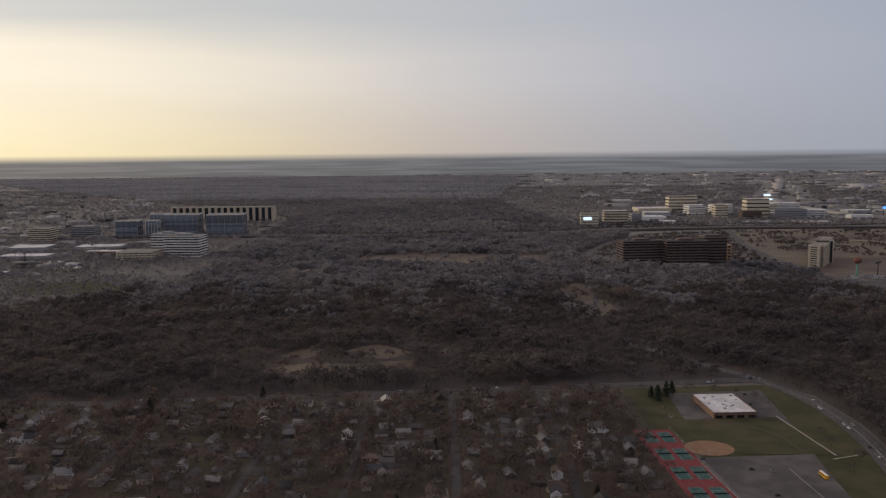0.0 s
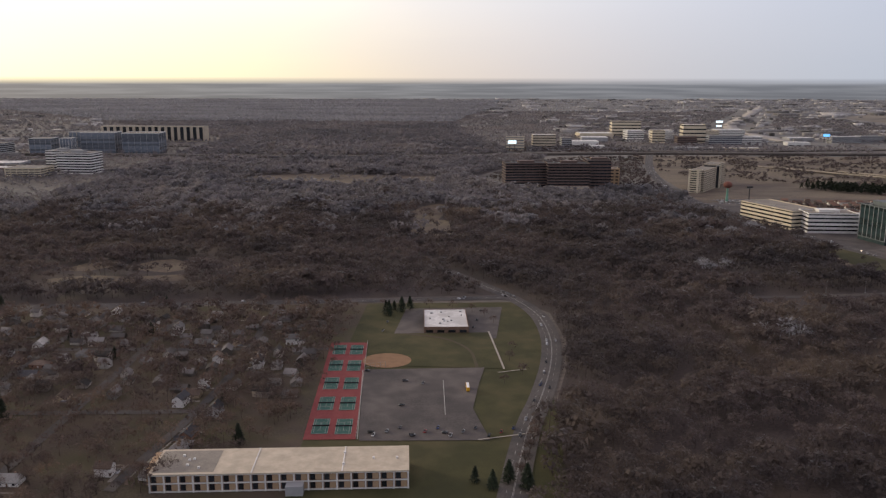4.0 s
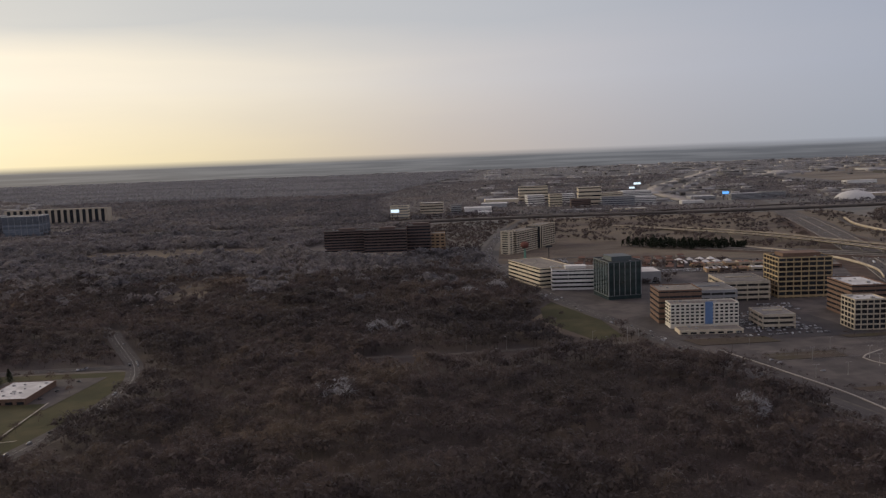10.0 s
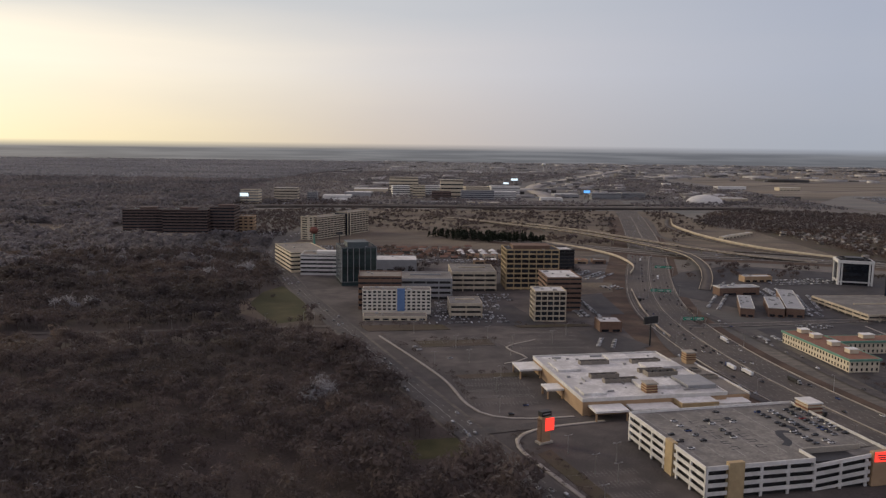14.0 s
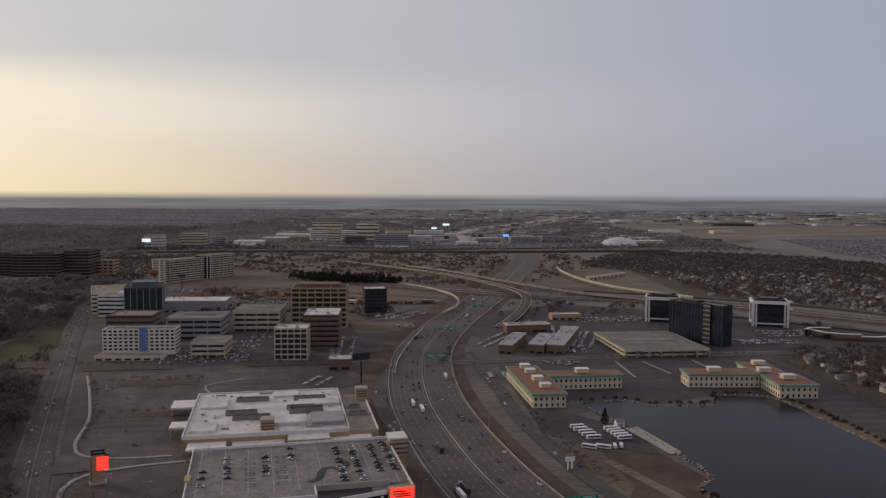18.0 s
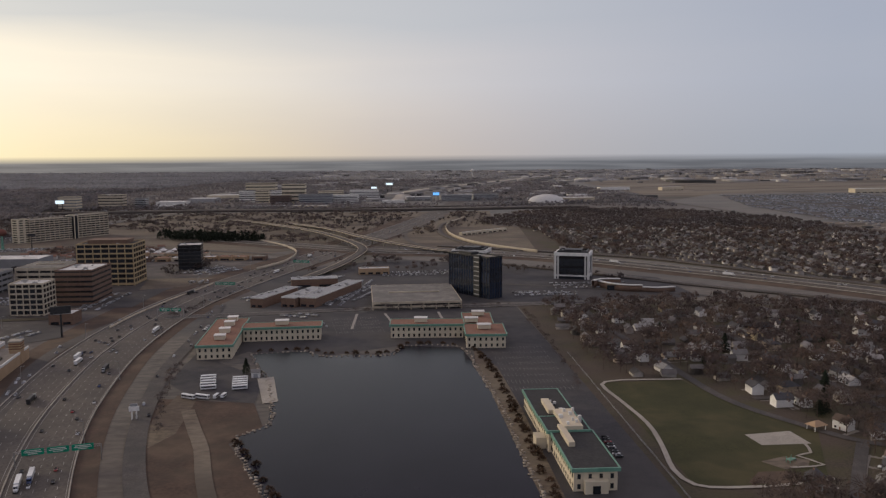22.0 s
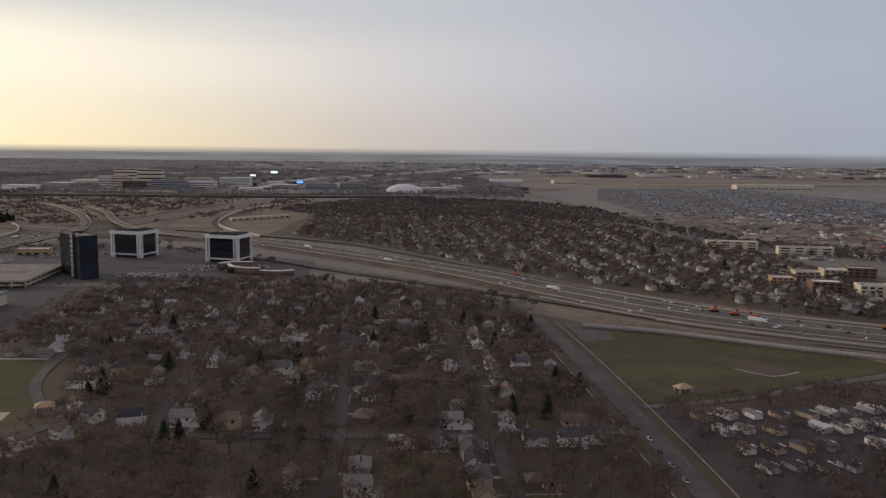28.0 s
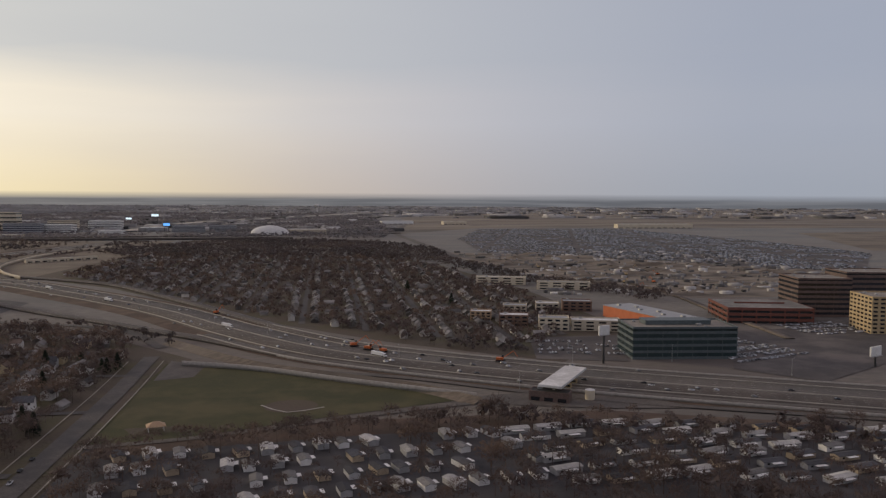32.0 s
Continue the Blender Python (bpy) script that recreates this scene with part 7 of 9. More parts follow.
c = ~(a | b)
# past the near woods the twig colour carries painted haze
grove("woodland", X[c], Y[c], 3.6, 11.0, 4, 15, "dense grey leafless woodland farther off", width=0.22, material=M_HAZETWIG, sprays=22, spray=0.52)
for i, (x, y, n) in enumerate(((303, 489, 7), (355, 604, 5), (294, 355, 5), (460, 316, 9), (376, 623, 5))):
    g = np.random.default_rng(400 + i)
    grove("pale_grove", x + g.normal(0, 4.5, n), y + g.normal(0, 4.5, n), 7.0, 11.0, 120, 410 + i, "few pale-barked trees in the brown woods", width=0.04, material=M_HAZEPALE_TWIG, sprays=30, spray=0.2)
X, Y = scatter(FAR_WOODS, 9.0, 4)
far = Y > 2200
# two steps of painted haze, the farther half paler
grove("far_woodland", X[~far], Y[~far], 6.0, 11.0, 2, 13, "distant grey leafless woodland", width=0.45, trunk=False, material=M_HAZETWIG, sprays=14, spray=0.75)
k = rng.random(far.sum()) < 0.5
grove("far_woodland", X[far][k], Y[far][k], 7.0, 11.0, 2, 14, "far smoke-grey leafless woodland", width=0.9, trunk=False, material=M_HAZEPALE_TWIG, sprays=9, spray=1.0)
BELTS = [[(880, 1040), (930, 1150), (1036, 1290), (1214, 1230), (1296, 1040), (1288, 880), (1262, 850), (1150, 922), (1056, 932), (926, 938)], [(1262, 860), (1290, 900), (1330, 680), (1400, 560), (1370, 520), (1300, 640)], [(1140, 257), (1200, 262), (1290, 236), (1360, 205), (1350, 195), (1270, 224), (1180, 250)], [(1185, 400), (1230, 380), (1245, 352), (1200, 372)], [(470, 640), (560, 690), (640, 660), (640, 600), (600, 600), (520, 610)], [(430, 700), (470, 770), (560, 760), (620, 720), (560, 700)], [(760, 620), (880, 620), (940, 560), (920, 545), (850, 610), (770, 600)], [(690, 600), (740, 690), (850, 660), (800, 610)], [(960, 470), (1040, 455), (1085, 400), (1060, 390), (1000, 430)], [(405, 1000), (560, 900), (690, 800), (760, 800), (900, 1000), (920, 1250), (430, 1260)], [(330, 860), (370, 860), (390, 1000), (440, 1240), (300, 1200), (240, 1100), (180, 980), (200, 920), (330, 950)], [(230, 1300), (440, 1310), (460, 1400), (380, 1520), (240, 1480)]]
for i, pts in enumerate(BELTS):
    X, Y = scatter(pts, 6.5, 60 + i)
    k = rng.random(len(X)) < (0.95, 0.85, 0.75, 0.8, 0.3, 0.3, 0.2, 0.15, 0.6, 0.1, 0.75, 0.4)[i]
    if i in (4, 5, 6, 7, 9, 10, 11):
        k &= ~(near_line(TOLLWAY, X, Y, 22) | near_line(RIVER_ROAD, X, Y, 9) | near_line(FAR_HWY, X, Y, 12))
    if i in (4, 5, 6, 7, 9):
        k = (swell(X, Y, 42.0, 77 + i) > 0.56) & (rng.random(len(X)) < 0.85) & ~(near_line(TOLLWAY, X, Y, 26) | near_line(RIVER_ROAD, X, Y, 9) | near_line(FAR_HWY, X, Y, 12))
        for pts in ([(560, 1120), (669, 931), (736, 775), (743, 655), (708, 560)], [(640, 1060), (738, 844), (860, 690)], [(607, 881), (660, 800), (690, 730), (672, 620)], [(866, 753), (843, 810), (838, 1010), (870, 1110)], [(840, 720), (790, 900), (850, 1150)], [(397, 790), (480, 800), (600, 760), (680, 720)]):
            k &= ~near_line(pts, X, Y, 9.0)
    grove("tree_belt", X[k], Y[k], 3.5, 6.5, 10, 70 + i, "belt of leafless trees", width=0.12, sprays=24, spray=0.5)
g = np.random.default_rng(88)
P = [np.array(spline(l, 5.0)) for l in ([(484, 424), (499, 386), (513, 346), (520, 314)], [(500, 406), (540, 410)], [(516, 350), (548, 354)], [(563, 330), (563, 300)], [(472, 441), (518, 445)], [(558, 445), (600, 449)], [(538, 264), (553, 213)], [(534, 282), (531, 266), (546, 222)], [(690, 336), (694, 300), (702, 262)], [(846, 440), (845, 330), (842, 300)], [(750, 450), (840, 462)], [(668, 480), (660, 440)], [(604, 214), (640, 222)], [(618, 196), (606, 186)])]
X, Y = (np.concatenate(P) + g.normal(0, 0.8, (sum(map(len, P)), 2))).T
grove("lot_trees", X, Y, 2.0, 4.2, 150, 89, "small leafless trees between car parks", width=0.035, sprays=20, spray=0.22)
# garden trees
HX, HY = np.array(HOUSES).T


def garden(bounds, gap, seed, lo, hi, twigs, label, width, streets, bad=(), share=0.9):
    X, Y = scatter(bounds, gap, seed)
    near = np.array([np.hypot(HX - x, HY - y).min() for x, y in zip(X, Y)])
    k = (near > (4.0 if gap < 5.5 else 3.2)) & (rng.random(len(X)) < share)
    for s in streets:
        k &= ~near_line(s, X, Y, 1.7)
    for b in bad:
        k &= ~inside(b, X, Y)
    return X[k], Y[k]


M_GTWIG = mat("garden_twigs", (0.068, 0.054, 0.051), (0.142, 0.110, 0.098), 0.12, 0.9, fine=(0.4, 0.3), big=(0.05, (0.18, 0.124, 0.090), 0.6), patch=(0.02, (0.090, 0.068, 0.068), 0.6), haze_sheen=0.2, sheer=0.5, thin=0.3)
REGION_A = [(-330, 180), (-330, 380), (-225, 388), (86, 410), (84, 255), (44, 205), (44, 180)]
REGION_B = [(858, 140), (858, 204), (896, 204), (910, 250), (898, 292), (888, 314), (858, 316), (858, 462), (950, 462), (1050, 412), (1066, 372), (1066, 140)]
XA, YA = garden(REGION_A, 4.4, 81, 4, 8, 60, "", 0.1, STREETS_A + [shifted(EW_ROAD, 0, -8)], share=0.74)
XB, YB = garden(REGION_B, 4.6, 82, 4, 8, 60, "", 0.1, STREETS_B, share=0.72)
XC, YC = garden(BOUND_C, 5.4, 83, 3, 6, 30, "", 0.13, STREETS_C, share=0.66)


def bare_tree(seed, h):
    """One leafless tree: tapered trunk with limbs, and a crown of fine twigs."""
    g = random.Random(seed)
    bm = bmesh.new()
    tube(bm, (0, 0, -0.1), (0, 0, h * 0.4), h * 0.035, h * 0.022, 6)
    for i in range(7):
        a = i * 2.4 + g.uniform(0, 1)
        r = g.uniform(0.18, 0.34) * h
        tube(bm, (0, 0, h * g.uniform(0.25, 0.4)), (r * math.cos(a), r * math.sin(a), h * g.uniform(0.6, 0.88)), h * 0.016, h * 0.004, 4)
    p = tagged(new("bare_tree", from_bm("trunk", bm, M_BARK)), "leafless garden tree with a brown twig crown", "tree")
    V, F = bare_trees(np.zeros(1), np.zeros(1), np.array([h]), np.array([h * 0.46]), 420, seed, 0.026, False, 60, 0.17)
    part("crown", mesh_np("crown", V, F, M_GTWIG), None, p)
    return p


def conifer(seed, h):
    """One dark conifer: trunk and drooping needle clumps in whorls."""
    g = np.random.default_rng(seed)
    bm = bmesh.new()
    tube(bm, (0, 0, -0.1), (0, 0, h * 0.9), h * 0.025, h * 0.005, 6)
    p = tagged(new("conifer", from_bm("trunk", bm, M_BARK)), "dark green conifer in a garden", "tree")
    n = 420
    t = g.random(n) ** 0.8
    z = h * (0.06 + 0.93 * t)
    r = h * 0.32 * (1 - t) ** 0.8 * g.uniform(0.45, 1.1, n)
    a = g.uniform(0, 6.28, n)
    A = np.column_stack([r * np.cos(a), r * np.sin(a), z])
    out = np.column_stack([np.cos(a), np.sin(a), g.uniform(-0.7, 0.2, n)])
    side = np.column_stack([-np.sin(a), np.cos(a), g.uniform(-0.4, 0.4, n)]) * (h * 0.055)
    V = np.stack([A - side - out * 0.1 * h * 0.5, A + side - out * 0.1 * h * 0.5, A + out * h * 0.075], axis=1).reshape(-1, 3)
    part("crown", mesh_np("crown", V, np.arange(len(V)).reshape(-1, 3), M_NEEDLE), None, p)
    return p


TREES = [bare_tree(100 + i, 5.0 + 0.7 * i) for i in range(5)]
CONES = [conifer(200 + i, 5.2 + 1.0 * i) for i in range(4)]
g = random.Random(91)
for (X, Y), box_y, name in (((XA, YA), (205, 285), "a"), ((XB, YB), (190, 262), "b")):
    pick = (Y > box_y[0]) & (Y < box_y[1]) & (rng.random(len(X)) < 0.22)
    for x, y in list(zip(X[pick], Y[pick]))[:80]:
        copy_thing(g.choice(TREES), pose(x, y, 0.05, 0, 0, g.uniform(0, 360)))
    X, Y = X[~pick], Y[~pick]
    Hh = 5.6 + rng.uniform(-1.8, 3.6, len(X)) + 1.5 * swell(X, Y, 30.0, 5)
    for k, twigs, wd in ((Y < 300, 150, 0.03), (Y >= 300, 60, 0.05)):
        V, F = bare_trees(X[k], Y[k], Hh[k], Hh[k] * rng.uniform(0.42, 0.62, k.sum()), twigs, 92, wd, True, 26 if wd < 0.05 else 22, 0.22 if wd < 0.05 else 0.34)
        tagged(new("garden_trees", mesh_np("garden_trees", V, F, M_GTWIG)), "many leafless garden trees, reddish brown", "trees", kind="stuff")
# trees round the school
X, Y = np.array([(88, 395), (92, 388), (90, 404), (128, 404), (140, 402), (150, 398), (160, 380), (166, 340), (168, 310), (90, 320), (88, 300), (89, 340), (89, 360), (90, 375), (160, 300), (164, 326), (118, 410), (104, 408), (156, 390)], float).T
Hh = rng.uniform(4.0, 7.0, len(X))
V, F = bare_trees(X, Y, Hh, Hh * 0.5, 150, 96, 0.035, True, 26, 0.24)
tagged(new("school_trees", mesh_np("school_trees", V, F, M_GTWIG)), "leafless trees round a school lawn", "trees", kind="stuff")
XT, YT = garden([(1084, 160), (1084, 244), (1150, 258), (1240, 256), (1330, 225), (1330, 160)], 5.0, 84, 4, 8, 60, "", 0.1, [])
grove("garden_trees", XT, YT, 3.0, 8.0, 110, 95, "leafless trees between mobile homes", width=0.045, material=M_GTWIG, sprays=20, spray=0.26)
grove("garden_trees", XC, YC, 3.6, 7.0, 10, 93, "leafless trees between far houses", width=0.12, material=M_GTWIG, sprays=16, spray=0.5)
for i, q in enumerate(TREES):
    q.matrix_basis = pose(160 + 2 * i, 226 + 7 * i, 0.05)
for i, q in enumerate(CONES):
    q.matrix_basis = pose(146 + 5 * i, 222 - 4 * (i % 2), 0.05)
spots = [(913, 262), (916, 266), (944, 313), (947, 216), (950, 219), (896, 207), (899, 205), (1063, 342), (1060, 346), (1066, 346), (1057, 343), (1062, 262), (1058, 266), (1064, 258), (954, 232), (886, 359), (1009, 243), (1005, 247), (960, 236), (717.5, 330), (1113, 338), (-95, 404), (-10, 408), (-150, 399), (106, 398), (110, 402), (114, 399), (118, 403), (108, 392), (1035, 300), (975, 262), (930, 290), (1020, 330), (905, 330), (960, 380), (1000, 360), (1180, 560), (1140, 640), (1230, 520), (1090, 700), (1210, 600)]
spots += [(random.uniform(870, 1060), random.uniform(180, 400)) for i in range(40)] + [(random.uniform(-220, 70), random.uniform(220, 390)) for i in range(22)]
LINES = dense_line(STREETS_A + STREETS_B)
for x, y in spots:
    if inside(PARK, np.array([x]), np.array([y]))[0] or inside(FIELD, np.array([x]), np.array([y]))[0] or np.hypot(LINES[:, 0] - x, LINES[:, 1] - y).min() < 3.6 or np.hypot(HX - x, HY - y).min() < 4.5:
        continue
    copy_thing(random.choice(CONES), pose(x, y, 0.05, 0, 0, random.uniform(0, 360)))


def shrub(seed):
    g = np.random.default_rng(seed)
    n = 150
    d = g.normal(size=(n, 3))
    d /= np.linalg.norm(d, axis=1)[:, None]
    d[:, 2] = np.abs(d[:, 2])
    A = d * g.uniform(0.3, 0.9, n)[:, None] * np.array([1.4, 1.4, 1.2])
    s = np.cross(d, g.normal(size=(n, 3))) * 0.12
    V = np.stack([A - s, A + s, A + d * 0.6], axis=1).reshape(-1, 3)
    return mesh_np("shrub", V, np.arange(len(V)).reshape(-1, 3), M_SHRUB)


SHRUBS = [shrub(300 + i) for i in range(4)]
g = random.Random(94)
line = list(spline([(811, 364), (814, 330), (815.5, 290), (815.5, 250), (815, 205), (817, 170)], 4.5)) + list(spline([(716, 366), (738, 368), (746, 360), (773, 359), (782, 375), (803, 371)], 4.5)) + list(spline([(727, 255), (736, 234), (746, 208), (753, 186)], 5.0))
for x, y in line:
    o = new("shrub", g.choice(SHRUBS))
    s = g.uniform(0.7, 1.35)
    o.matrix_basis = pose(x + g.uniform(-1, 1), y + g.uniform(-1, 1), 0.15, 0, 0, g.uniform(0, 360)) @ Matrix.Diagonal((s, s, s, 1))
    tagged(o, "brown leafless shrub on the lake shore", "shrub", "shore shrubs")


# dark pines behind the shops, as one grove
X, Y = scatter([(522, 884), (556, 846), (612, 826), (650, 830), (640, 852), (600, 868), (560, 892)], 5.0, 97)
n, t = len(X), 70
g = np.random.default_rng(98)
h = np.repeat(g.uniform(6, 11, n), t)
u = g.random(n * t) ** 0.8
a = g.uniform(0, 6.28, n * t)
r = h * 0.3 * (1 - u) ** 0.7 * g.uniform(0.4, 1.1, n * t)
P = np.column_stack([np.repeat(X, t) + r * np.cos(a), np.repeat(Y, t) + r * np.sin(a), h * (0.15 + 0.82 * u)])
d, e = g.normal(0, 0.45, (n * t, 3)), g.normal(0, 0.45, (n * t, 3))
V = np.stack([P - d, P + d, P + e * 2], axis=1).reshape(-1, 3)
tagged(new("pine_grove", mesh_np("pine_grove", V, np.arange(len(V)).reshape(-1, 3), M_NEEDLE)), "dark green pine grove behind shops", "trees", kind="stuff")

# ---- vehicles ----
PAINTS = [mat("white_car_paint", (0.62, 0.62, 0.62), (0.7, 0.7, 0.7), 1, 0.3, spec=0.5, coat=0.5), mat("silver_car_paint", (0.30, 0.31, 0.32), (0.36, 0.37, 0.38), 1, 0.3, 0.6, coat=0.5), mat("grey_car_paint", (0.09, 0.09, 0.095), (0.12, 0.12, 0.125), 1, 0.3, 0.4, coat=0.5), mat("black_car_paint", (0.012, 0.012, 0.013), (0.02, 0.02, 0.021), 1, 0.25, coat=0.5), mat("red_car_paint", (0.25, 0.02, 0.02), (0.32, 0.03, 0.03), 1, 0.3, coat=0.5), mat("blue_car_paint", (0.03, 0.05, 0.14), (0.04, 0.07, 0.18), 1, 0.3, coat=0.5)]
PAINT_WORDS = ("white", "silver", "grey", "black", "red", "dark blue")
M_TYRE = mat("tyre_rubber", (0.012, 0.012, 0.012), (0.022, 0.022, 0.022), 2, 0.9)


def loft(prof, half, z_in):
    """A car shell from a side outline, narrower above."""
    bm = bmesh.new()
    L = [bm.verts.new((x, -half * (z_in if i in (2, 3) else 1), z)) for i, (x, z) in enumerate(prof)]
    R = [bm.verts.new((x, half * (z_in if i in (2, 3) else 1), z)) for i, (x, z) in enumerate(prof)]
    n = len(prof)
    bm.faces.new(L)
    bm.faces.new(R[::-1])
    for i in range(n):
        bm.faces.new([L[i], R[i], R[(i + 1) % n], L[(i + 1) % n]])
    bmesh.ops.recalc_face_normals(bm, faces=bm.faces)
    return bm


def car_meshes(tall):
    z = 0.80 if tall else 0.70
    bm = bmesh.new()
    box(bm, -1.15, -0.46, 0.16, 1.15, 0.46, 0.46 if not tall else 0.52, bevel=0.09)
    roof = [(-0.62 if not tall else -1.0, z - 0.02), (0.25, z - 0.02)]
    box(bm, roof[0][0], -0.36, z - 0.05, roof[1][0], 0.36, z, bevel=0.02)
    bw = bmesh.new()
    prof = [(-1.0 if not tall else -1.12, 0.45), (0.62, 0.45), (0.28, z - 0.04), (-0.66 if not tall else -1.02, z - 0.04)]
    bm2 = loft(prof, 0.42, 0.86)
    bu = bmesh.new()
    box(bu, -1.05, -0.4, 0.1, 1.05, 0.4, 0.2)
    for x in (-0.72, 0.72):
        for y in (-0.42, 0.42):
            tube(bu, (x, y - 0.06, 0.17), (x, y + 0.06, 0.17), 0.17, 0.17, 8)
    bw.free()
    return bm, bm2, bu


CARS = []
for tall in (0, 1):
    shell, glass, under = car_meshes(tall)
    under_me = from_bm("underbody", under, M_TYRE)
    n_shell = len(shell.faces)
    shell.from_mesh(under_me)
    shell_me = []
    for pm in PAINTS:
        me = from_bm("car_body", shell.copy(), pm)
        me.materials.append(M_TYRE)
        for f in me.polygons[n_shell:]:
            f.material_index = 1
        shell_me.append(me)
    shell.free()
    gm = from_bm("windows", glass, M_GLASS)
    for i, me in enumerate(shell_me):
        o = new("car", me)
        tagged(o, f"{PAINT_WORDS[i]} {'tall estate car' if tall else 'saloon car'} with dark windows", "car")
        part("window_band", gm, None, o)
        o.matrix_basis = pose(113 + 4.3 * len(CARS), 253 + 3 * (len(CARS) % 3), 0.3, 0, 0, 80)
        CARS.append(o)
WEIGHTS = [0, 0, 1, 1, 2, 2, 3, 3, 3, 4, 5, 6, 6, 7, 8, 8, 9, 9, 11]
gc = random.Random(55)


def put_car(x, y, z, rz, group=""):
    o = copy_thing(CARS[gc.choice(WEIGHTS)], pose(x, y, z, 0, 0, rz))
    return tagged(o, group=group)


def traffic(pts, lanes, n, z, group, lo=0.0, hi=1.0, gap=3.4):
    """Cars on lanes: (offset, +1 or -1 for the way they drive)."""
    c = spline(pts, 1.0)
    k = sides(c)
    used = []
    tries = 0
    while len(used) < n and tries < n * 30:
        tries += 1
        off, way = gc.choice(lanes)
        i = int(gc.uniform(lo, hi) * (len(c) - 3)) + 1
        if any(abs(i - j) < gap and abs(off - o2) < 1.5 for j, o2 in used):
            continue
        used.append((i, off))
        x, y = c[i] + k[i] * off
        d = c[i + 1] - c[i - 1]
        put_car(x, y, z, math.degrees(math.atan2(d[1], d[0])) + (0 if way > 0 else 180), group)
    return used


TL = [(15, 1), (12.6, 1), (9.8, 1), (7, 1), (4, 1), (-1.4, -1), (-4.2, -1), (-7, -1), (-9.8, -1), (-12.6, -1)]
used = traffic(TOLLWAY[4:14], TL, 120, 0.29, "cars on the tollway")
traffic(WEST_HWY[1:13], [(12, 1), (9.5, 1), (6.5, 1), (3.5, 1), (-1.8, -1), (-4.5, -1), (-7.5, -1), (-10.5, -1)], 34, 1.09, "cars on the highway")
traffic(RIVER_ROAD[1:11], [(-4, -1), (-1.4, -1), (1.4, 1), (4, 1)], 16, 0.32, "cars on the river road")
traffic(RIVER_ROAD[3:6], [(-4, -1), (-1.4, -1), (1.4, 1), (4, 1)], 12, 0.32, "cars at the crossing", gap=2.6)
traffic(CURVE_ROAD[2:10], [(-2, -1), (2, 1)], 8, 0.29, "cars on the curved road")
traffic([(676, 480), (682, 400), (684, 342), (689, 303), (697, 260)], [(-1.5, -1), (1.5, 1)], 4, 0.32, "cars on the frontage road")
# garage deck: rows of parked cars
gm4 = gar.matrix_basis
for x0, ys, n in ((13, (-14, 18), 12), (18, (-14, 18), 14), (24, (-10, 20), 14), (28.5, (-8, 21), 10), (-9, (-8, 14), 7), (-20, (-6, 16), 5), (-1, (8, 21), 4), (-27, (-12, 12), 4)):
    for i in range(n):
        y = ys[0] + (ys[1] - ys[0]) * (i + 0.5) / n + gc.uniform(-0.2, 0.2)
        if gc.random() < 0.86:
            v = gm4 @ Vector((x0 + gc.uniform(-0.2, 0.2), y, G_H - 0.58))
            put_car(v.x, v.y, v.z, 9.5 + gc.choice((0, 180)), "cars on the garage deck")
for x, y, a in ((121, 302, 10), (128, 300, 85), (121, 278, 20), (112, 255, 15), (126, 253, 4), (137, 255, 2), (105, 313, 5), (108, 380, 90), (107, 366, 85), (150, 372, 80), (152, 384, 85), (155, 400, 5), (560, 318, 20), (540, 310, 15), (533, 300, 10)):
    put_car(x, y, 0.3, a)
for i in range(9):
    put_car(838 + gc.uniform(-0.3, 0.3), 232 + i * 1.9, 0.28, 4, "cars beside the hall")
for i in range(6):
    put_car(650 + gc.uniform(-4, 6), 210 + i * 2.4, 0.34, 20, "cars beside the low-rise")
for i in range(6):
    put_car(1072 + gc.uniform(-1, 0.5), 190 + i * 9, 0.34, 90, "cars on the suburb street")


def parked(name, rows, label):
    """Many parked cars as one mesh of two-box bodies."""
    T = []
    for x, y, a in rows:
        ca, sa, L, w, h = math.cos(a), math.sin(a), gc.uniform(1.0, 1.25), gc.uniform(0.42, 0.5), gc.uniform(0.45, 0.55)
        for x0, x1, ww, z0, z1 in ((-L, L, w, 0.12, h), (-L * 0.75, L * 0.4, w * 0.85, h, h + 0.3)):
            P = np.array([(sx, sy * ww, sz) for sz in (z0, z1) for sx, sy in ((x0, -1), (x1, -1), (x1, 1), (x0, 1))])
            Q = np.column_stack([x + P[:, 0] * ca - P[:, 1] * sa, y + P[:, 0] * sa + P[:, 1] * ca, P[:, 2] + 0.22])
            T.append((Q, np.array([(4, 5, 6, 7), (0, 1, 5, 4), (1, 2, 6, 5), (2, 3, 7, 6), (3, 0, 4, 7)])))
    V, F = merge(T)
    return tagged(new(name, mesh_np(name, V, F, M_CARMIX2)), label, "cars", kind="stuff")


M_CARMIX2 = mat("parked_car_paint", (0.015, 0.016, 0.02), (0.42, 0.43, 0.45), 0.5, 0.35, spec=0.5, island=0.85)


def lot_rows(x0, y0, ang, n, m, dx=1.35, dy=5.5, fill=0.6):
    """Ranks of bays: n cars to a row, m rows."""
    ca, sa = math.cos(radians(ang)), math.sin(radians(ang))
    for j in range(m):
        for i in range(n):
            if gc.random() < fill:
                u, v = i * dx, j * dy + (1.6 if j % 2 else 0)
                yield x0 + u * ca - v * sa, y0 + u * sa + v * ca, radians(ang + 90) + gc.uniform(-0.05, 0.05)


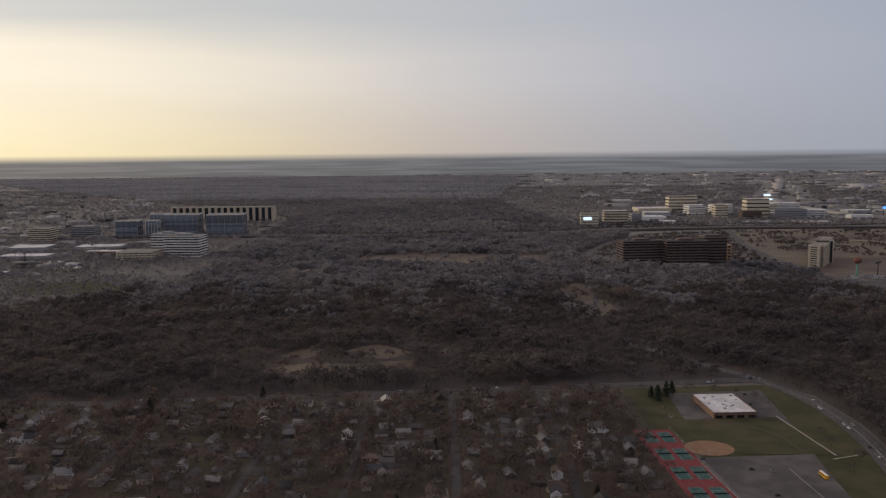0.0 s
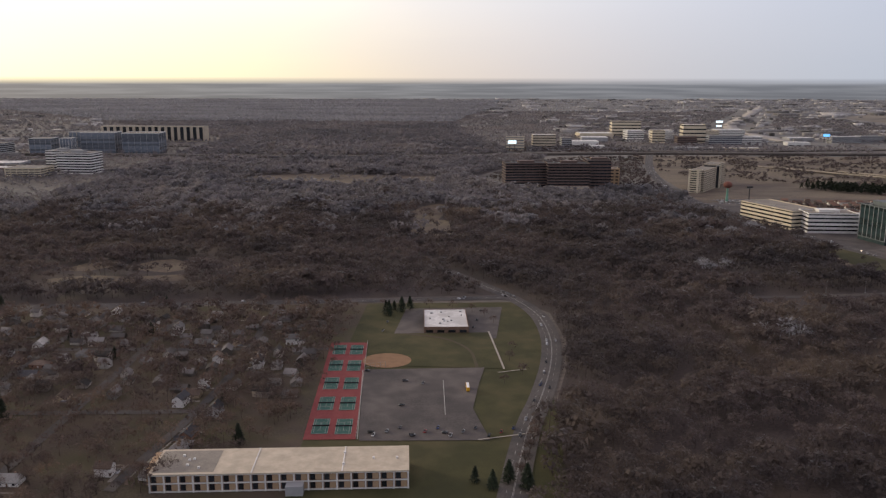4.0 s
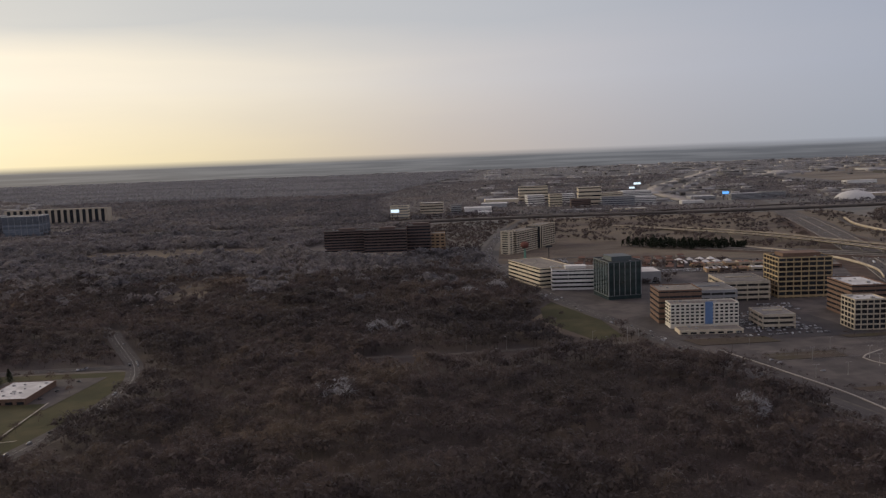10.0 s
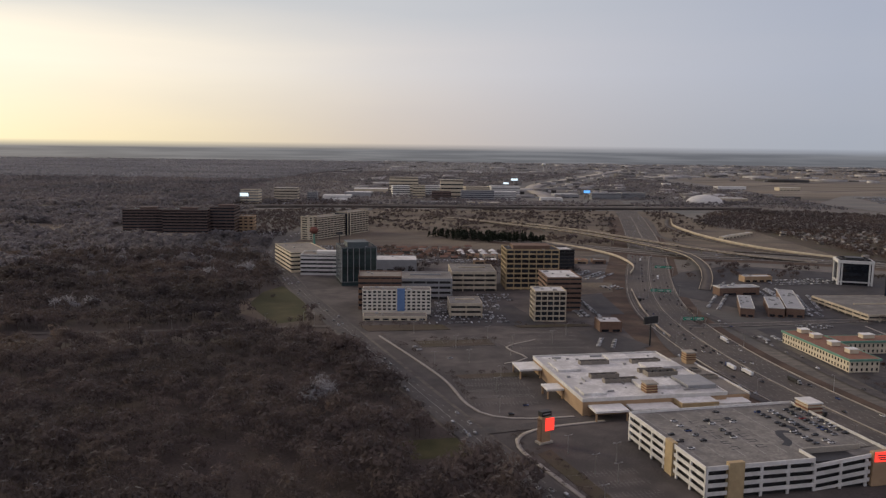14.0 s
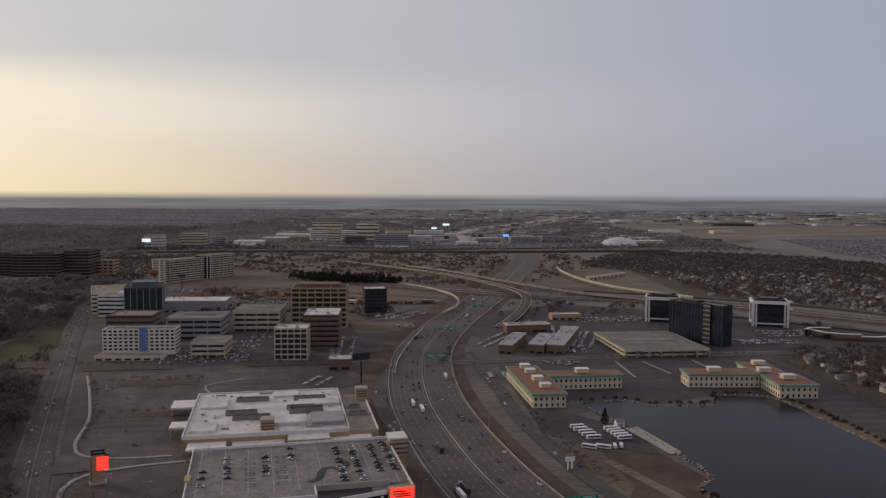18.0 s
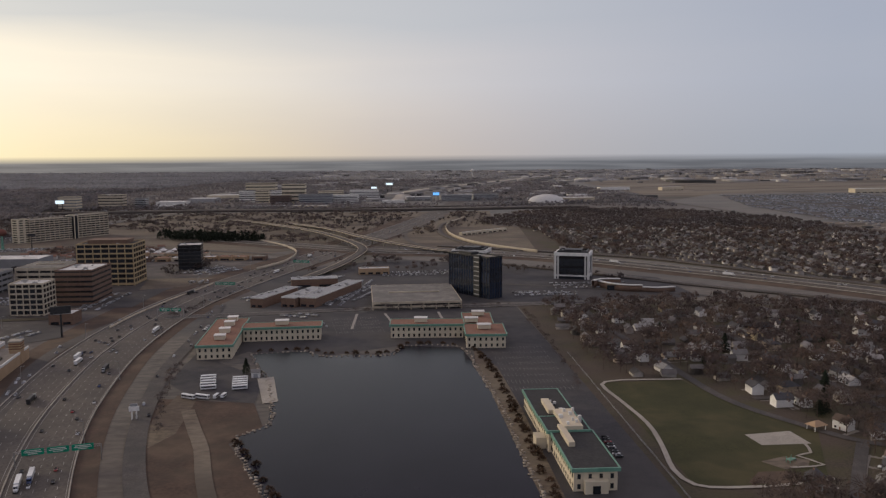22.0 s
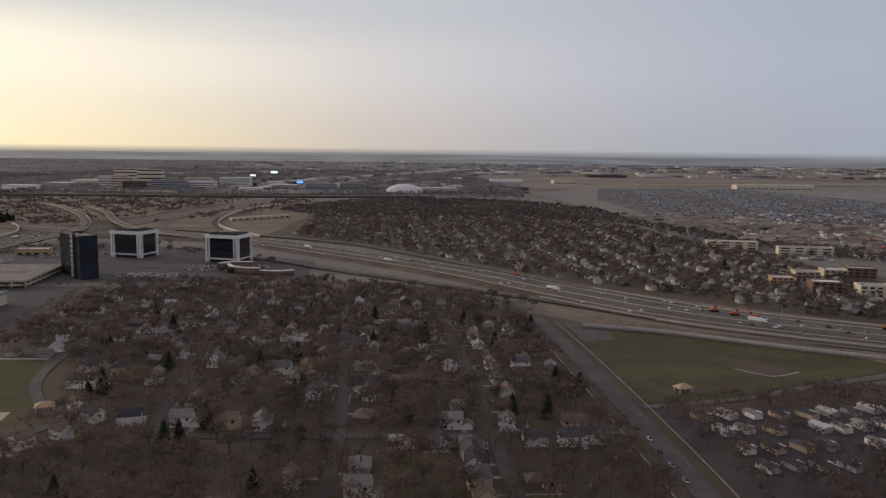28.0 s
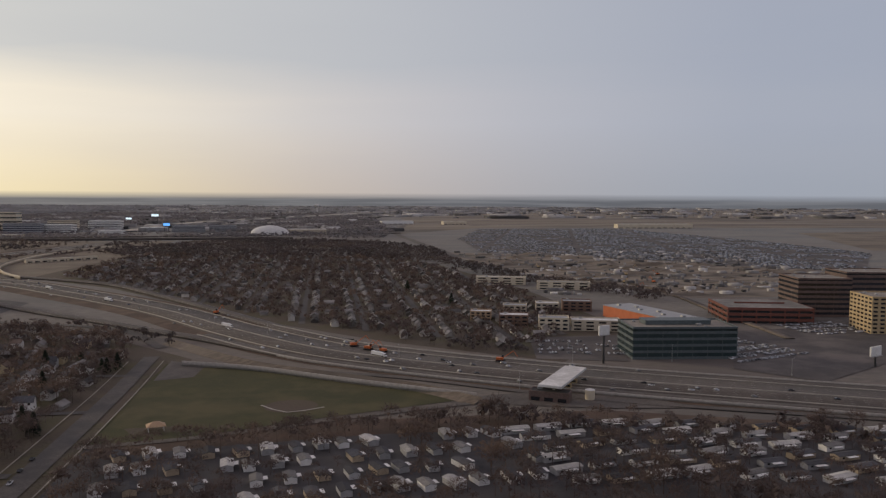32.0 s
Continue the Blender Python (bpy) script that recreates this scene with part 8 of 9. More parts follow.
rows = []
for pts, offs, n in ((TOLLWAY[0:5], [q[0] for q in TL], 120), (RIVER_ROAD[0:5], (-4, -1.4, 1.4, 4), 40), (FAR_HWY[2:7], (-6, -3, 3, 6), 50), (WEST_HWY[0:4], (9.5, 6.5, -4.5, -7.5), 20)):
    c = spline(pts, 1.0)
    k = sides(c)
    for j in range(n):
        i = gc.randint(1, len(c) - 3)
        d = c[i + 1] - c[i]
        rows.append((*(c[i] + k[i] * gc.choice(offs)), math.atan2(d[1], d[0])))
parked("far_traffic", [r for r in rows if r[1] < 1180], "distant cars on the roads")
rows = []
for pts, offs, n in ((RIVER_ROAD[4:12], (-4, -1.4, 1.4, 4), 46), (CURVE_ROAD[1:9], (-2, 2), 14), ([(676, 480), (682, 400), (684, 342), (689, 303), (697, 260)], (-1.5, 1.5), 10), ([(640, 470), (628, 400), (629, 350), (640, 300)], (-1.5, 1.5), 14), (EW_ROAD[1:6], (-1.6, 1.6), 12)):
    c = spline(pts, 1.0)
    k = sides(c)
    for j in range(n):
        i = gc.randint(1, len(c) - 3)
        d = c[i + 1] - c[i]
        rows.append((*(c[i] + k[i] * gc.choice(offs)), math.atan2(d[1], d[0])))
parked("road_traffic", rows, "small cars along the side roads")
rows = []
c = spline(WEST_HWY[1:13], 1.0)
k = sides(c)
for j in range(110):
    i = gc.randint(1, len(c) - 3)
    d = c[i + 1] - c[i]
    rows.append((*(c[i] + k[i] * gc.choice((12, 9.5, 6.5, 3.5, -1.8, -4.5, -7.5, -10.5, 18.5, -17))), math.atan2(d[1], d[0])))
o = parked("highway_traffic", rows, "many small cars along the highway")
o.location.z = 0.86
rows = []
for a in ((505, 452, 5, 36, 3, 1.4, 7.0, 0.4), (508, 470, 5, 30, 3, 1.4, 7.0, 0.5), (609, 485, 88, 30, 3, 1.4, 5.5, 0.5), (597, 396, 70, 16, 2, 1.4, 5.5, 0.4), (745, 472, 80, 70, 4, 1.35, 4.6, 0.6), (690, 492, 62, 80, 2, 1.35, 5, 0.6), (716, 446, -30, 14, 2, 1.4, 5, 0.5), (752, 486, 70, 42, 3), (722, 412, 5, 16, 2), (1325, 330, 20, 34, 8), (515, 492, 0, 30, 5), (545, 520, 0, 16, 4), (610, 470, 90, 30, 3), (640, 600, 55, 30, 6), (640, 560, 20, 10, 3), (400, 770, 0, 40, 5), (500, 690, 0, 60, 3), (430, 690, 10, 14, 8), (500, 400, -70, 20, 2, 1.4, 6, 0.15), (1245, 360, -10, 28, 6, 1.4, 5.5, 0.35), (770, 580, 10, 40, 4), (880, 520, 0, 40, 4), (850, 495, 0, 30, 3), (690, 410, 90, 10, 2), (340, 880, 0, 20, 8), (1400, 390, 10, 30, 6), (-520, 1040, 0, 60, 8), (-420, 1100, 0, 50, 10), (-560, 1140, 0, 60, 8), (270, 1350, 0, 60, 6), (380, 1330, 0, 60, 6), (560, 1440, 0, 80, 6), (700, 1560, 0, 80, 8), (1225, 470, -10, 20, 4)):
    rows += list(lot_rows(*a))
parked("parked_cars", rows, "ranks of parked cars in the lots")

# cars on the driveways
rows = []
for x, y, a, r in DRIVES:
    if r > 0.4:
        v = pose(x, y, 0, 0, 0, a) @ Vector((3.4 if r < 0.5 else -3.4, -2.5 + 3 * (r - 0.5), 0))
        rows.append((v.x, v.y, radians(a + 90)))
parked("garden_cars", rows, "cars parked on garden driveways")


def semi(trailer_mat, cab_mat, label):
    """An articulated lorry: tractor, trailer, wheels."""
    p = thing("semi_truck", 0, 0, 0, 0, label, "truck")
    part("trailer", boxm("trailer", (-4.6, -0.64, 0.55, 2.0, 0.64, 2.0), trailer_mat, bevel=0.05), None, p)
    bm = bmesh.new()
    box(bm, 2.3, -0.6, 0.35, 3.5, 0.6, 1.75, bevel=0.12)
    box(bm, 3.4, -0.5, 0.35, 4.2, 0.5, 1.0, bevel=0.1)
    part("cab", bm, cab_mat, p)
    part("windscreen", boxm("windscreen", (3.48, -0.5, 1.1, 3.54, 0.5, 1.55), M_GLASS), None, p)
    part("chassis", boxm("chassis", (-4.5, -0.35, 0.35, 3.6, 0.35, 0.55), M_DKMETAL), None, p)
    bm = bmesh.new()
    tube(bm, (0, -0.62, 0.27), (0, 0.62, 0.27), 0.27, 0.27, 10)
    me = from_bm("wheel_pair", bm, M_TYRE)
    for x in (-3.8, 2.0, 3.8):
        part("wheel_pair", me, None, p, m=Matrix.Translation((x, 0, 0)))
    return p


SEMIS = [semi(PAINTS[0], PAINTS[0], "white semi truck with a white box trailer"), semi(PAINTS[0], PAINTS[5], "white trailer pulled by a blue tractor"), semi(M_DKMETAL, PAINTS[1], "dark trailer pulled by a silver tractor")]
c = spline(TOLLWAY[2:14], 1.0)
k = sides(c)
for n, (y, off, way) in enumerate(((222, 4.4, 1), (226, 7.0, 1), (300, -6.8, -1), (352, -4, -1), (362, -6.8, -1), (338, 9.8, 1), (410, 12.4, 1), (258, -12.2, -1), (520, -9.6, -1), (610, 7, 1), (700, -6, -1), (262, -9.4, -1))):
    i = int(np.argmin(np.abs(c[:, 1] - y)))
    x, yy = c[i] + k[i] * off
    d = c[i + 1] - c[i - 1]
    m = pose(x, yy, 0.28, 0, 0, math.degrees(math.atan2(d[1], d[0])) + (0 if way > 0 else 180))
    if n < 3:
        SEMIS[n].matrix_basis = m
    else:
        copy_thing(SEMIS[n % 3], m)
for x, y in ((1010, 556), (1098, 443), (1172, 357), (950, 630)):
    copy_thing(SEMIS[0], pose(x, y, 1.08, 0, 0, -48))


def bus(paint, label, length=5.6):
    p = thing("coach", 0, 0, 0, 0, label, "bus", "parked coaches")
    part("body", boxm("body", (-length / 2, -0.62, 0.25, length / 2, 0.62, 1.7), paint, bevel=0.1), None, p)
    for s in (-1, 1):
        part("window_band", boxm("window_band", (-length / 2 + 0.3, s * 0.63 - 0.02, 0.9, length / 2 - 0.4, s * 0.63 + 0.02, 1.35), M_GLASS), None, p)
    part("windscreen", boxm("windscreen", (length / 2 - 0.02, -0.5, 0.8, length / 2 + 0.03, 0.5, 1.45), M_GLASS), None, p)
    bm = bmesh.new()
    tube(bm, (0, -0.6, 0.25), (0, 0.6, 0.25), 0.25, 0.25, 10)
    me = from_bm("wheel_pair", bm, M_TYRE)
    for x in (-length * 0.3, length * 0.32):
        part("wheel_pair", me, None, p, m=Matrix.Translation((x, 0, 0)))
    return p


B = bus(PAINTS[0], "white coach parked on a gravel lot")
spots = [(704.5, 323, 8), (705, 319.5, 8), (706, 316, 8), (706.5, 312.5, 8), (707.5, 309, 8), (717, 320, 10), (717.5, 317, 10), (718, 314, 10), (718.5, 311, 10), (719, 308, 10), (703, 298, -30), (708, 297.5, -25)]
for i, (x, y, a) in enumerate(spots):
    if i:
        copy_thing(B, pose(x, y, 0.2, 0, 0, a))
    else:
        B.matrix_basis = pose(x, y, 0.2, 0, 0, a)
for x, y in ((712.5, 298.5), (715, 299)):
    o = copy_thing(B, pose(x, y, 0.2, 0, 0, 80) @ Matrix.Diagonal((0.6, 0.9, 0.8, 1)))
M_YELLOW = mat("school_bus_yellow", (0.55, 0.30, 0.02), (0.62, 0.35, 0.03), 1, 0.4)
o = bus(M_YELLOW, "yellow school bus with a white roof")
o.name = "school_bus"
o.matrix_basis = pose(145.5, 294, 0.3, 0, 0, 92)
tagged(o, group="school vehicles")
part("roof", boxm("roof", (-2.6, -0.5, 1.69, 2.6, 0.5, 1.78), PAINTS[0], bevel=0.03), None, o)
# storage lot: thousands of parked cars
X, Y = scatter(CARLOT, 5.6, 77)
X, Y = np.round(X / 6) * 6 + rng.uniform(-0.6, 0.6, len(X)), Y
k = (Y + 0.15 * X) % 36 > 6
k &= (swell(X, Y, 90.0, 61) > 0.34) & ((X - 0.3 * Y) % 130 > 8)
X, Y = X[k], Y[k]
n = len(X)
L, W, Hh = rng.uniform(1.3, 2.0, n), rng.uniform(0.8, 1.0, n), rng.uniform(0.6, 0.85, n)
P = np.array([(sx, sy, sz) for sz in (0, 1) for sx, sy in ((-1, -1), (1, -1), (1, 1), (-1, 1))], float)
V = np.stack([X[:, None] + P[None, :, 0] * W[:, None], Y[:, None] + P[None, :, 1] * L[:, None], 0.25 + P[None, :, 2] * Hh[:, None]], axis=2).reshape(-1, 3)
F = (np.array([(4, 5, 6, 7), (0, 1, 5, 4), (1, 2, 6, 5), (2, 3, 7, 6), (3, 0, 4, 7)])[None] + (np.arange(n) * 8)[:, None, None]).reshape(-1, 4)
M_CARMIX = mat("mixed_car_paint", (0.012, 0.014, 0.02), (0.20, 0.225, 0.28), 0.4, 0.4, spec=0.4, island=0.95)
tagged(new("stored_cars", mesh_np("stored_cars", V, F, M_CARMIX)), "thousands of cars in long storage rows", "cars", kind="stuff")

# ---- far town ----
for i, (x, y, w, d, h, m, gl) in enumerate(((250, 1364, 30, 20, 23, M_CREAM, M_PALEGLASS), (303, 1408, 40, 22, 24, M_BEIGE, M_GLASS), (345, 1430, 18, 22, 17, M_GREYC, M_GLASS), (500, 1585, 34, 26, 21, M_WHITE, M_GLASS), (535, 1540, 24, 24, 24, M_CREAM, M_GLASS), (596, 1520, 42, 26, 36, M_CREAM, M_GLASS), (640, 1475, 60, 22, 19, M_GREYC, M_GLASSB), (690, 1500, 50, 26, 16, M_WHITE, M_GLASS), (508, 1700, 60, 30, 33, M_CREAM, M_GLASS), (560, 1610, 40, 30, 20, M_WHITE, M_GLASS), (575, 1490, 36, 22, 16, M_DKBROWN, M_GLASS), (720, 1690, 60, 34, 17, M_WHITE, M_GLASS), (655, 1640, 50, 34, 18, M_CREAM, M_GLASS), (900, 1560, 60, 20, 12, M_GREYC, M_GLASS), (960, 1580, 50, 20, 12, M_GREYC, M_GLASS))):
    office("far_office", x, y, w, d, h, random.uniform(-8, 8), 5, m, gl, "pale office block in the distant town", style="bands", cols=(2, 2), frac=0.34, only=(0,), units=1, seed=i, roof=M_WHITE_ROOF if i % 2 else M_GRAVEL_ROOF, group="distant offices")
for i, (x, y, w, d, h) in enumerate(((385, 1480, 50, 40, 8), (420, 1570, 50, 40, 9), (440, 1680, 70, 50, 10), (395, 1400, 24, 20, 6), (560, 1390, 70, 14, 4), (640, 1385, 60, 16, 4), (780, 1490, 40, 24, 6), (830, 1600, 50, 30, 7))):
    slab_house("far_hall", x, y, w, d, h, random.uniform(-6, 6), (M_WHITE, M_GREYC, M_CREAM)[i % 3], "long pale hall in the distant town", doors=3, units=2, seed=i)
# shop roofs and tents behind the offices
for i in range(14):
    x, y = 560 + (i % 9) * 13 + random.uniform(-2, 2), 690 + (i // 9) * 28 + random.uniform(-3, 3)
    slab_house("low_shop", x, y, 11, random.uniform(8, 14), 3.0, random.uniform(-6, 6), random.choice((M_BROWN, M_BEIGE, M_TAN)), "low shop with a brownish roof", roof=random.choice((M_ROOFRED, M_GRAVEL_ROOF, M_ROOFRED, M_WHITE_ROOF)), units=1, doors=1, seed=i)
for i in range(9):
    p = thing("white_tent", 550 + (i % 5) * 10, 728 + (i // 5) * 12 + i, 0.1, 8, "white peaked tent roof", "tent", "white tents")
    bm = bmesh.new()
    hip_roof(bm, 6, 6, 2.4, 2.0)
    part("canopy", bm, M_WHITE, p)
    for sx in (-2.8, 2.8):
        for sy in (-2.8, 2.8):
            part("pole", boxm("pole", (sx - 0.08, sy - 0.08, 0, sx + 0.08, sy + 0.08, 2.4), M_METAL), None, p)
# striped white shop strip by the ramp
for i in range(4):
    slab_house("strip_shop", 858 + i * 13, 880 + i * 12, 22, 5, 3.2, 40, M_CREAM, "narrow pale shop row", doors=3, units=1, seed=i)
# air-supported dome
p = thing("sports_dome", 1056, 1446, 0, 0, "white air-supported sports dome", "dome")
bm = bmesh.new()
bmesh.ops.create_uvsphere(bm, u_segments=32, v_segments=16, radius=1)
bmesh.ops.delete(bm, geom=[v for v in bm.verts if v.co.z < -0.01], context="VERTS")
bmesh.ops.scale(bm, vec=(35, 26, 17), verts=bm.verts)
part("shell", bm, M_WHITE, p)
bm = bmesh.new()
ring(bm, 66, 48, 0, 1.2, 0, 1.0)
part("base_ring", bm, M_CONCRETE, p)
part("roof_panel", boxm("roof_panel", (-6, -10, 14.5, 10, -6, 15.5), M_WHITE_ROOF), None, p)
slab_house("dome_hall", 1120, 1500, 70, 30, 8, 0, M_BEIGE, "low beige hall beside the dome", doors=4)
# water towers
for x, y, z, r, m, lb in ((1126, 3426, 26, 9, M_WHITE, "distant white water tower"), (412, 786, 16.5, 4.2, M_RED, "red ball on a green lattice mast")):
    p = thing("water_tower", x, y, 0, 0, lb, "tower")
    bm = bmesh.new()
    bmesh.ops.create_uvsphere(bm, u_segments=16, v_segments=10, radius=r)
    bmesh.ops.scale(bm, vec=(1, 1, 0.8), verts=bm.verts)
    bmesh.ops.translate(bm, vec=(0, 0, z), verts=bm.verts)
    part("tank", bm, m, p)
    bm = bmesh.new()
    tube(bm, (0, 0, 0), (0, 0, z - r * 0.6), r * 0.35, r * 0.2, 10)
    part("stem", bm, M_WHITE if m is M_WHITE else M_GREENROOF, p)
# lit screens far off
M_LEDW = lamp_mat("white_led_screen", (0.75, 0.9, 1.0), 0.9)
M_LEDB = lamp_mat("blue_led_screen", (0.15, 0.45, 1.0), 0.9)
for x, y, z, w, h, m, lb in ((243, 1340, 13, 14, 5.5, M_LEDW, "glowing white billboard screen"), (862, 1550, 12, 12, 5, M_LEDB, "glowing blue billboard screen"), (738, 1800, 16, 12, 4, M_LEDW, "glowing white display wall"), (772, 1900, 20, 16, 5, M_LEDW, "glowing white display wall")):
    p = thing("led_billboard", x, y, 0, -6, lb, "billboard")
    part("screen", boxm("screen", (-w / 2, -0.4, z, w / 2, 0, z + h), m), None, p)
    part("casing", boxm("casing", (-w / 2 - 0.4, 0, z - 0.4, w / 2 + 0.4, 1.2, z + h + 0.4), M_DKMETAL), None, p)
    for s in (-0.3, 0.3):
        part("post", boxm("post", (s * w - 0.4, 0.2, 0, s * w + 0.4, 1.0, z), M_DKMETAL), None, p)


def sprawl(name, n, x0, x1, y0, y1, seed, label, lo=6, hi=40, zlo=2, zhi=7, bad=()):
    """A far spread of low roofs as one mesh."""
    g = np.random.default_rng(seed)
    X, Y = g.uniform(x0, x1, n), y0 + (y1 - y0) * g.random(n) ** 1.2
    k = np.ones(n, bool)
    for b in bad:
        k &= ~inside(b, X, Y)
    X, Y = X[k], Y[k]
    n = len(X)
    s = g.random(n) ** 3
    W, D, Hh = lo + (hi - lo) * s, (lo + (hi - lo) * s) * g.uniform(0.4, 1.0, n), g.uniform(zlo, zhi, n)
    P = np.array([(sx, sy, sz) for sz in (0, 1) for sx, sy in ((-0.5, -0.5), (0.5, -0.5), (0.5, 0.5), (-0.5, 0.5))])
    V = np.stack([X[:, None] + P[None, :, 0] * W[:, None], Y[:, None] + P[None, :, 1] * D[:, None], P[None, :, 2] * Hh[:, None]], axis=2).reshape(-1, 3)
    F = (np.array([(4, 5, 6, 7), (0, 1, 5, 4), (1, 2, 6, 5), (2, 3, 7, 6), (3, 0, 4, 7)])[None] + (np.arange(n) * 8)[:, None, None]).reshape(-1, 4)
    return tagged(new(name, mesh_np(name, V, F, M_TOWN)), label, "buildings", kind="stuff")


# roof tones raised in place of haze over the far town
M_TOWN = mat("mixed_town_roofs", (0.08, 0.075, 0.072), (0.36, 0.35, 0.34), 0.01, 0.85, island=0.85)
NOT = [FAR_WOODS, [(1250, 1300), (1345, 2000), (1400, 2600), (2700, 4400), (4700, 4400), (4700, 2300), (2400, 1500), (1900, 900), (1300, 900)], [(860, 900), (930, 1260), (1280, 1260), (1290, 800)]]
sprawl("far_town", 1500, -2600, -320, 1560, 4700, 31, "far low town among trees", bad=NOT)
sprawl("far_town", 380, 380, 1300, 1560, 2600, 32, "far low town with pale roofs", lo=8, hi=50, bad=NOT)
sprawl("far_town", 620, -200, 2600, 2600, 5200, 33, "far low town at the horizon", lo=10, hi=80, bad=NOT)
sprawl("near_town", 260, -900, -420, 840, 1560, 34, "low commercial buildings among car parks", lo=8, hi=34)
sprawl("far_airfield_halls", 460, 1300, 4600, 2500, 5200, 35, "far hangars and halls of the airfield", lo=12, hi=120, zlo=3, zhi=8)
sprawl("site_clutter", 760, 1310, 1640, 560, 1000, 36, "scattered site huts and heaps", lo=1.5, hi=10, zlo=0.6, zhi=2.5)
g = np.random.default_rng(52)
heaps = []
for i in range(90):
    x, y, r, h = g.uniform(1320, 1620), g.uniform(560, 960), g.uniform(4, 13), g.uniform(1.0, 3.4)
    if not inside([(1300, 1000), (1345, 980), (1465, 925), (1640, 690), (1500, 540), (1400, 540), (1340, 650), (1305, 880)], np.array([x]), np.array([y]))[0]:
        continue
    a = np.arange(10) * 0.628
    w = r * g.uniform(0.7, 1.3, 10)
    V = np.concatenate([np.column_stack([x + 1.6 * w * np.cos(a), y + w * np.sin(a), np.zeros(10)]), np.column_stack([x + 0.6 * w * np.cos(a), y + 0.3 * w * np.sin(a), h * g.uniform(0.7, 1.1, 10)])])
    q = np.arange(10)
    F = np.concatenate([np.column_stack([q, (q + 1) % 10, 10 + (q + 1) % 10, 10 + q]), [[10, 12, 14, 16], [16, 18, 10, 10]]])
    heaps.append((V, F))
V, F = merge(heaps)
F = np.concatenate([F[:, :3], F[:, [0, 2, 3]]])
F = F[(F[:, 0] != F[:, 2]) & (F[:, 1] != F[:, 2])]
tagged(new("spoil_heaps", mesh_np("spoil_heaps", V, F, M_WORKS)), "low heaps of churned pale earth", "earth", kind="stuff")
slab_house("far_terminal", 1900, 1750, 180, 26, 9, 0, M_CREAM, "long pale airport hall", doors=12)
slab_house("far_terminal", 1330, 1980, 80, 22, 8, 10, M_WHITE, "long pale airport hall", doors=6)
slab_house("far_terminal", 1470, 1960, 60, 20, 8, 10, M_CREAM, "long pale airport hall", doors=6)
for nm, x0, x1, y0, y1, gap, seed in (("far_trees", -2600, -300, 1250, 3000, 12, 41), ("far_trees", 130, 1300, 1300, 3000, 10, 42), ("far_trees", -1600, 3200, 3000, 4900, 19, 43), ("far_trees", -900, -262, 620, 1250, 8, 44), ("far_trees", 1400, 4400, 2700, 4900, 24, 45)):
    X, Y = scatter([(x0, y0), (x1, y0), (x1, y1), (x0, y1)], gap, seed)
    # long drifts of trees, level across the land
    k = (swell(X * 0.35, Y, 150, seed) > 0.45) | (rng.random(len(X)) < 0.3)
    for b in [FAR_WOODS, WOODS_MAIN] + ([NOT[1]] if seed != 45 else []):
        k &= ~inside(b, X, Y)
    if seed == 45:
        k &= swell(X * 0.25, Y, 170, 46) > 0.56
    k &= ~(near_line(FAR_HWY, X, Y, 14) | near_line(TOLLWAY, X, Y, 24) | near_line(LEFT_ROAD, X, Y, 9) | near_line([(790, 1520), (855, 1980), (1126, 2640), (1500, 3500)], X, Y, 75))
    # haze put into the twig colour, palest for the farthest trees
    grove(nm, X[k], Y[k], 4.5, 8, 2, seed, "far leafless trees between buildings", width=0.5, trunk=False, material=M_HAZEPALE_TWIG if y1 > 3500 else M_HAZETWIG, sprays=8 if y1 > 1300 else 16, spray=0.8 if y1 > 1300 else 0.5)

# ---- signs, lamps, toll plaza, small things ----
def lamp_post(h=7.0, double=False):
    bm = bmesh.new()
    tube(bm, (0, 0, -0.1), (0, 0, 0.45), 0.25, 0.22, 6)
    tube(bm, (0, 0, 0), (0, 0, h), 0.11, 0.07, 6)
    for s in ((1, -1) if double else (1,)):
        tube(bm, (0, 0, h), (s * 1.1, 0, h + 0.15), 0.06, 0.05, 5)
    p = tagged(new("street_lamp", from_bm("pole", bm, M_METAL)), "tall grey street lamp with a thin arm", "street lamp", "street lamps")
    for s in ((1, -1) if double else (1,)):
        part("lamp_head", boxm("lamp_head", (s * 1.1 - 0.35, -0.16, h + 0.08, s * 1.1 + 0.35, 0.16, h + 0.24), M_METAL, bevel=0.04), None, p)
    return p


LP = lamp_post()
LP2 = lamp_post(6.0, True)
spots = [(508, 369), (524, 372), (531, 328), (529, 303), (546, 263), (551, 247), (560, 256), (556, 240), (548, 400), (570, 410), (520, 400), (545, 385), (538, 420), (500, 430), (580, 425), (535, 345), (548, 225)]
LP.matrix_basis = pose(641, 250, 0.2, 0, 0, 30)
LP2.matrix_basis = pose(*spots[0], 0.1)
for x, y in spots[1:]:
    copy_thing(LP2, pose(x, y, 0.1, 0, 0, 20))
c = spline(TOLLWAY[3:13], 1.0)
k = sides(c)
for i in range(20, len(c), 75):
    for off in (18.0, -16.8):
        x, y = c[i] + k[i] * off
        copy_thing(LP, pose(x, y, 0.1, 0, 0, math.degrees(math.atan2(k[i][1], k[i][0])) + (180 if off > 0 else 0)))
for x, y in ((1219, 295), (1297, 336), (1333, 304), (1254, 341), (1180, 352), (1120, 420), (1400, 262), (350, 440), (372, 440), (440, 450), (446, 449), (420, 446), (634, 236), (645, 268)):
    copy_thing(LP, pose(x, y, 0.1, 0, 0, random.uniform(0, 360)))
gm4 = gar.matrix_basis
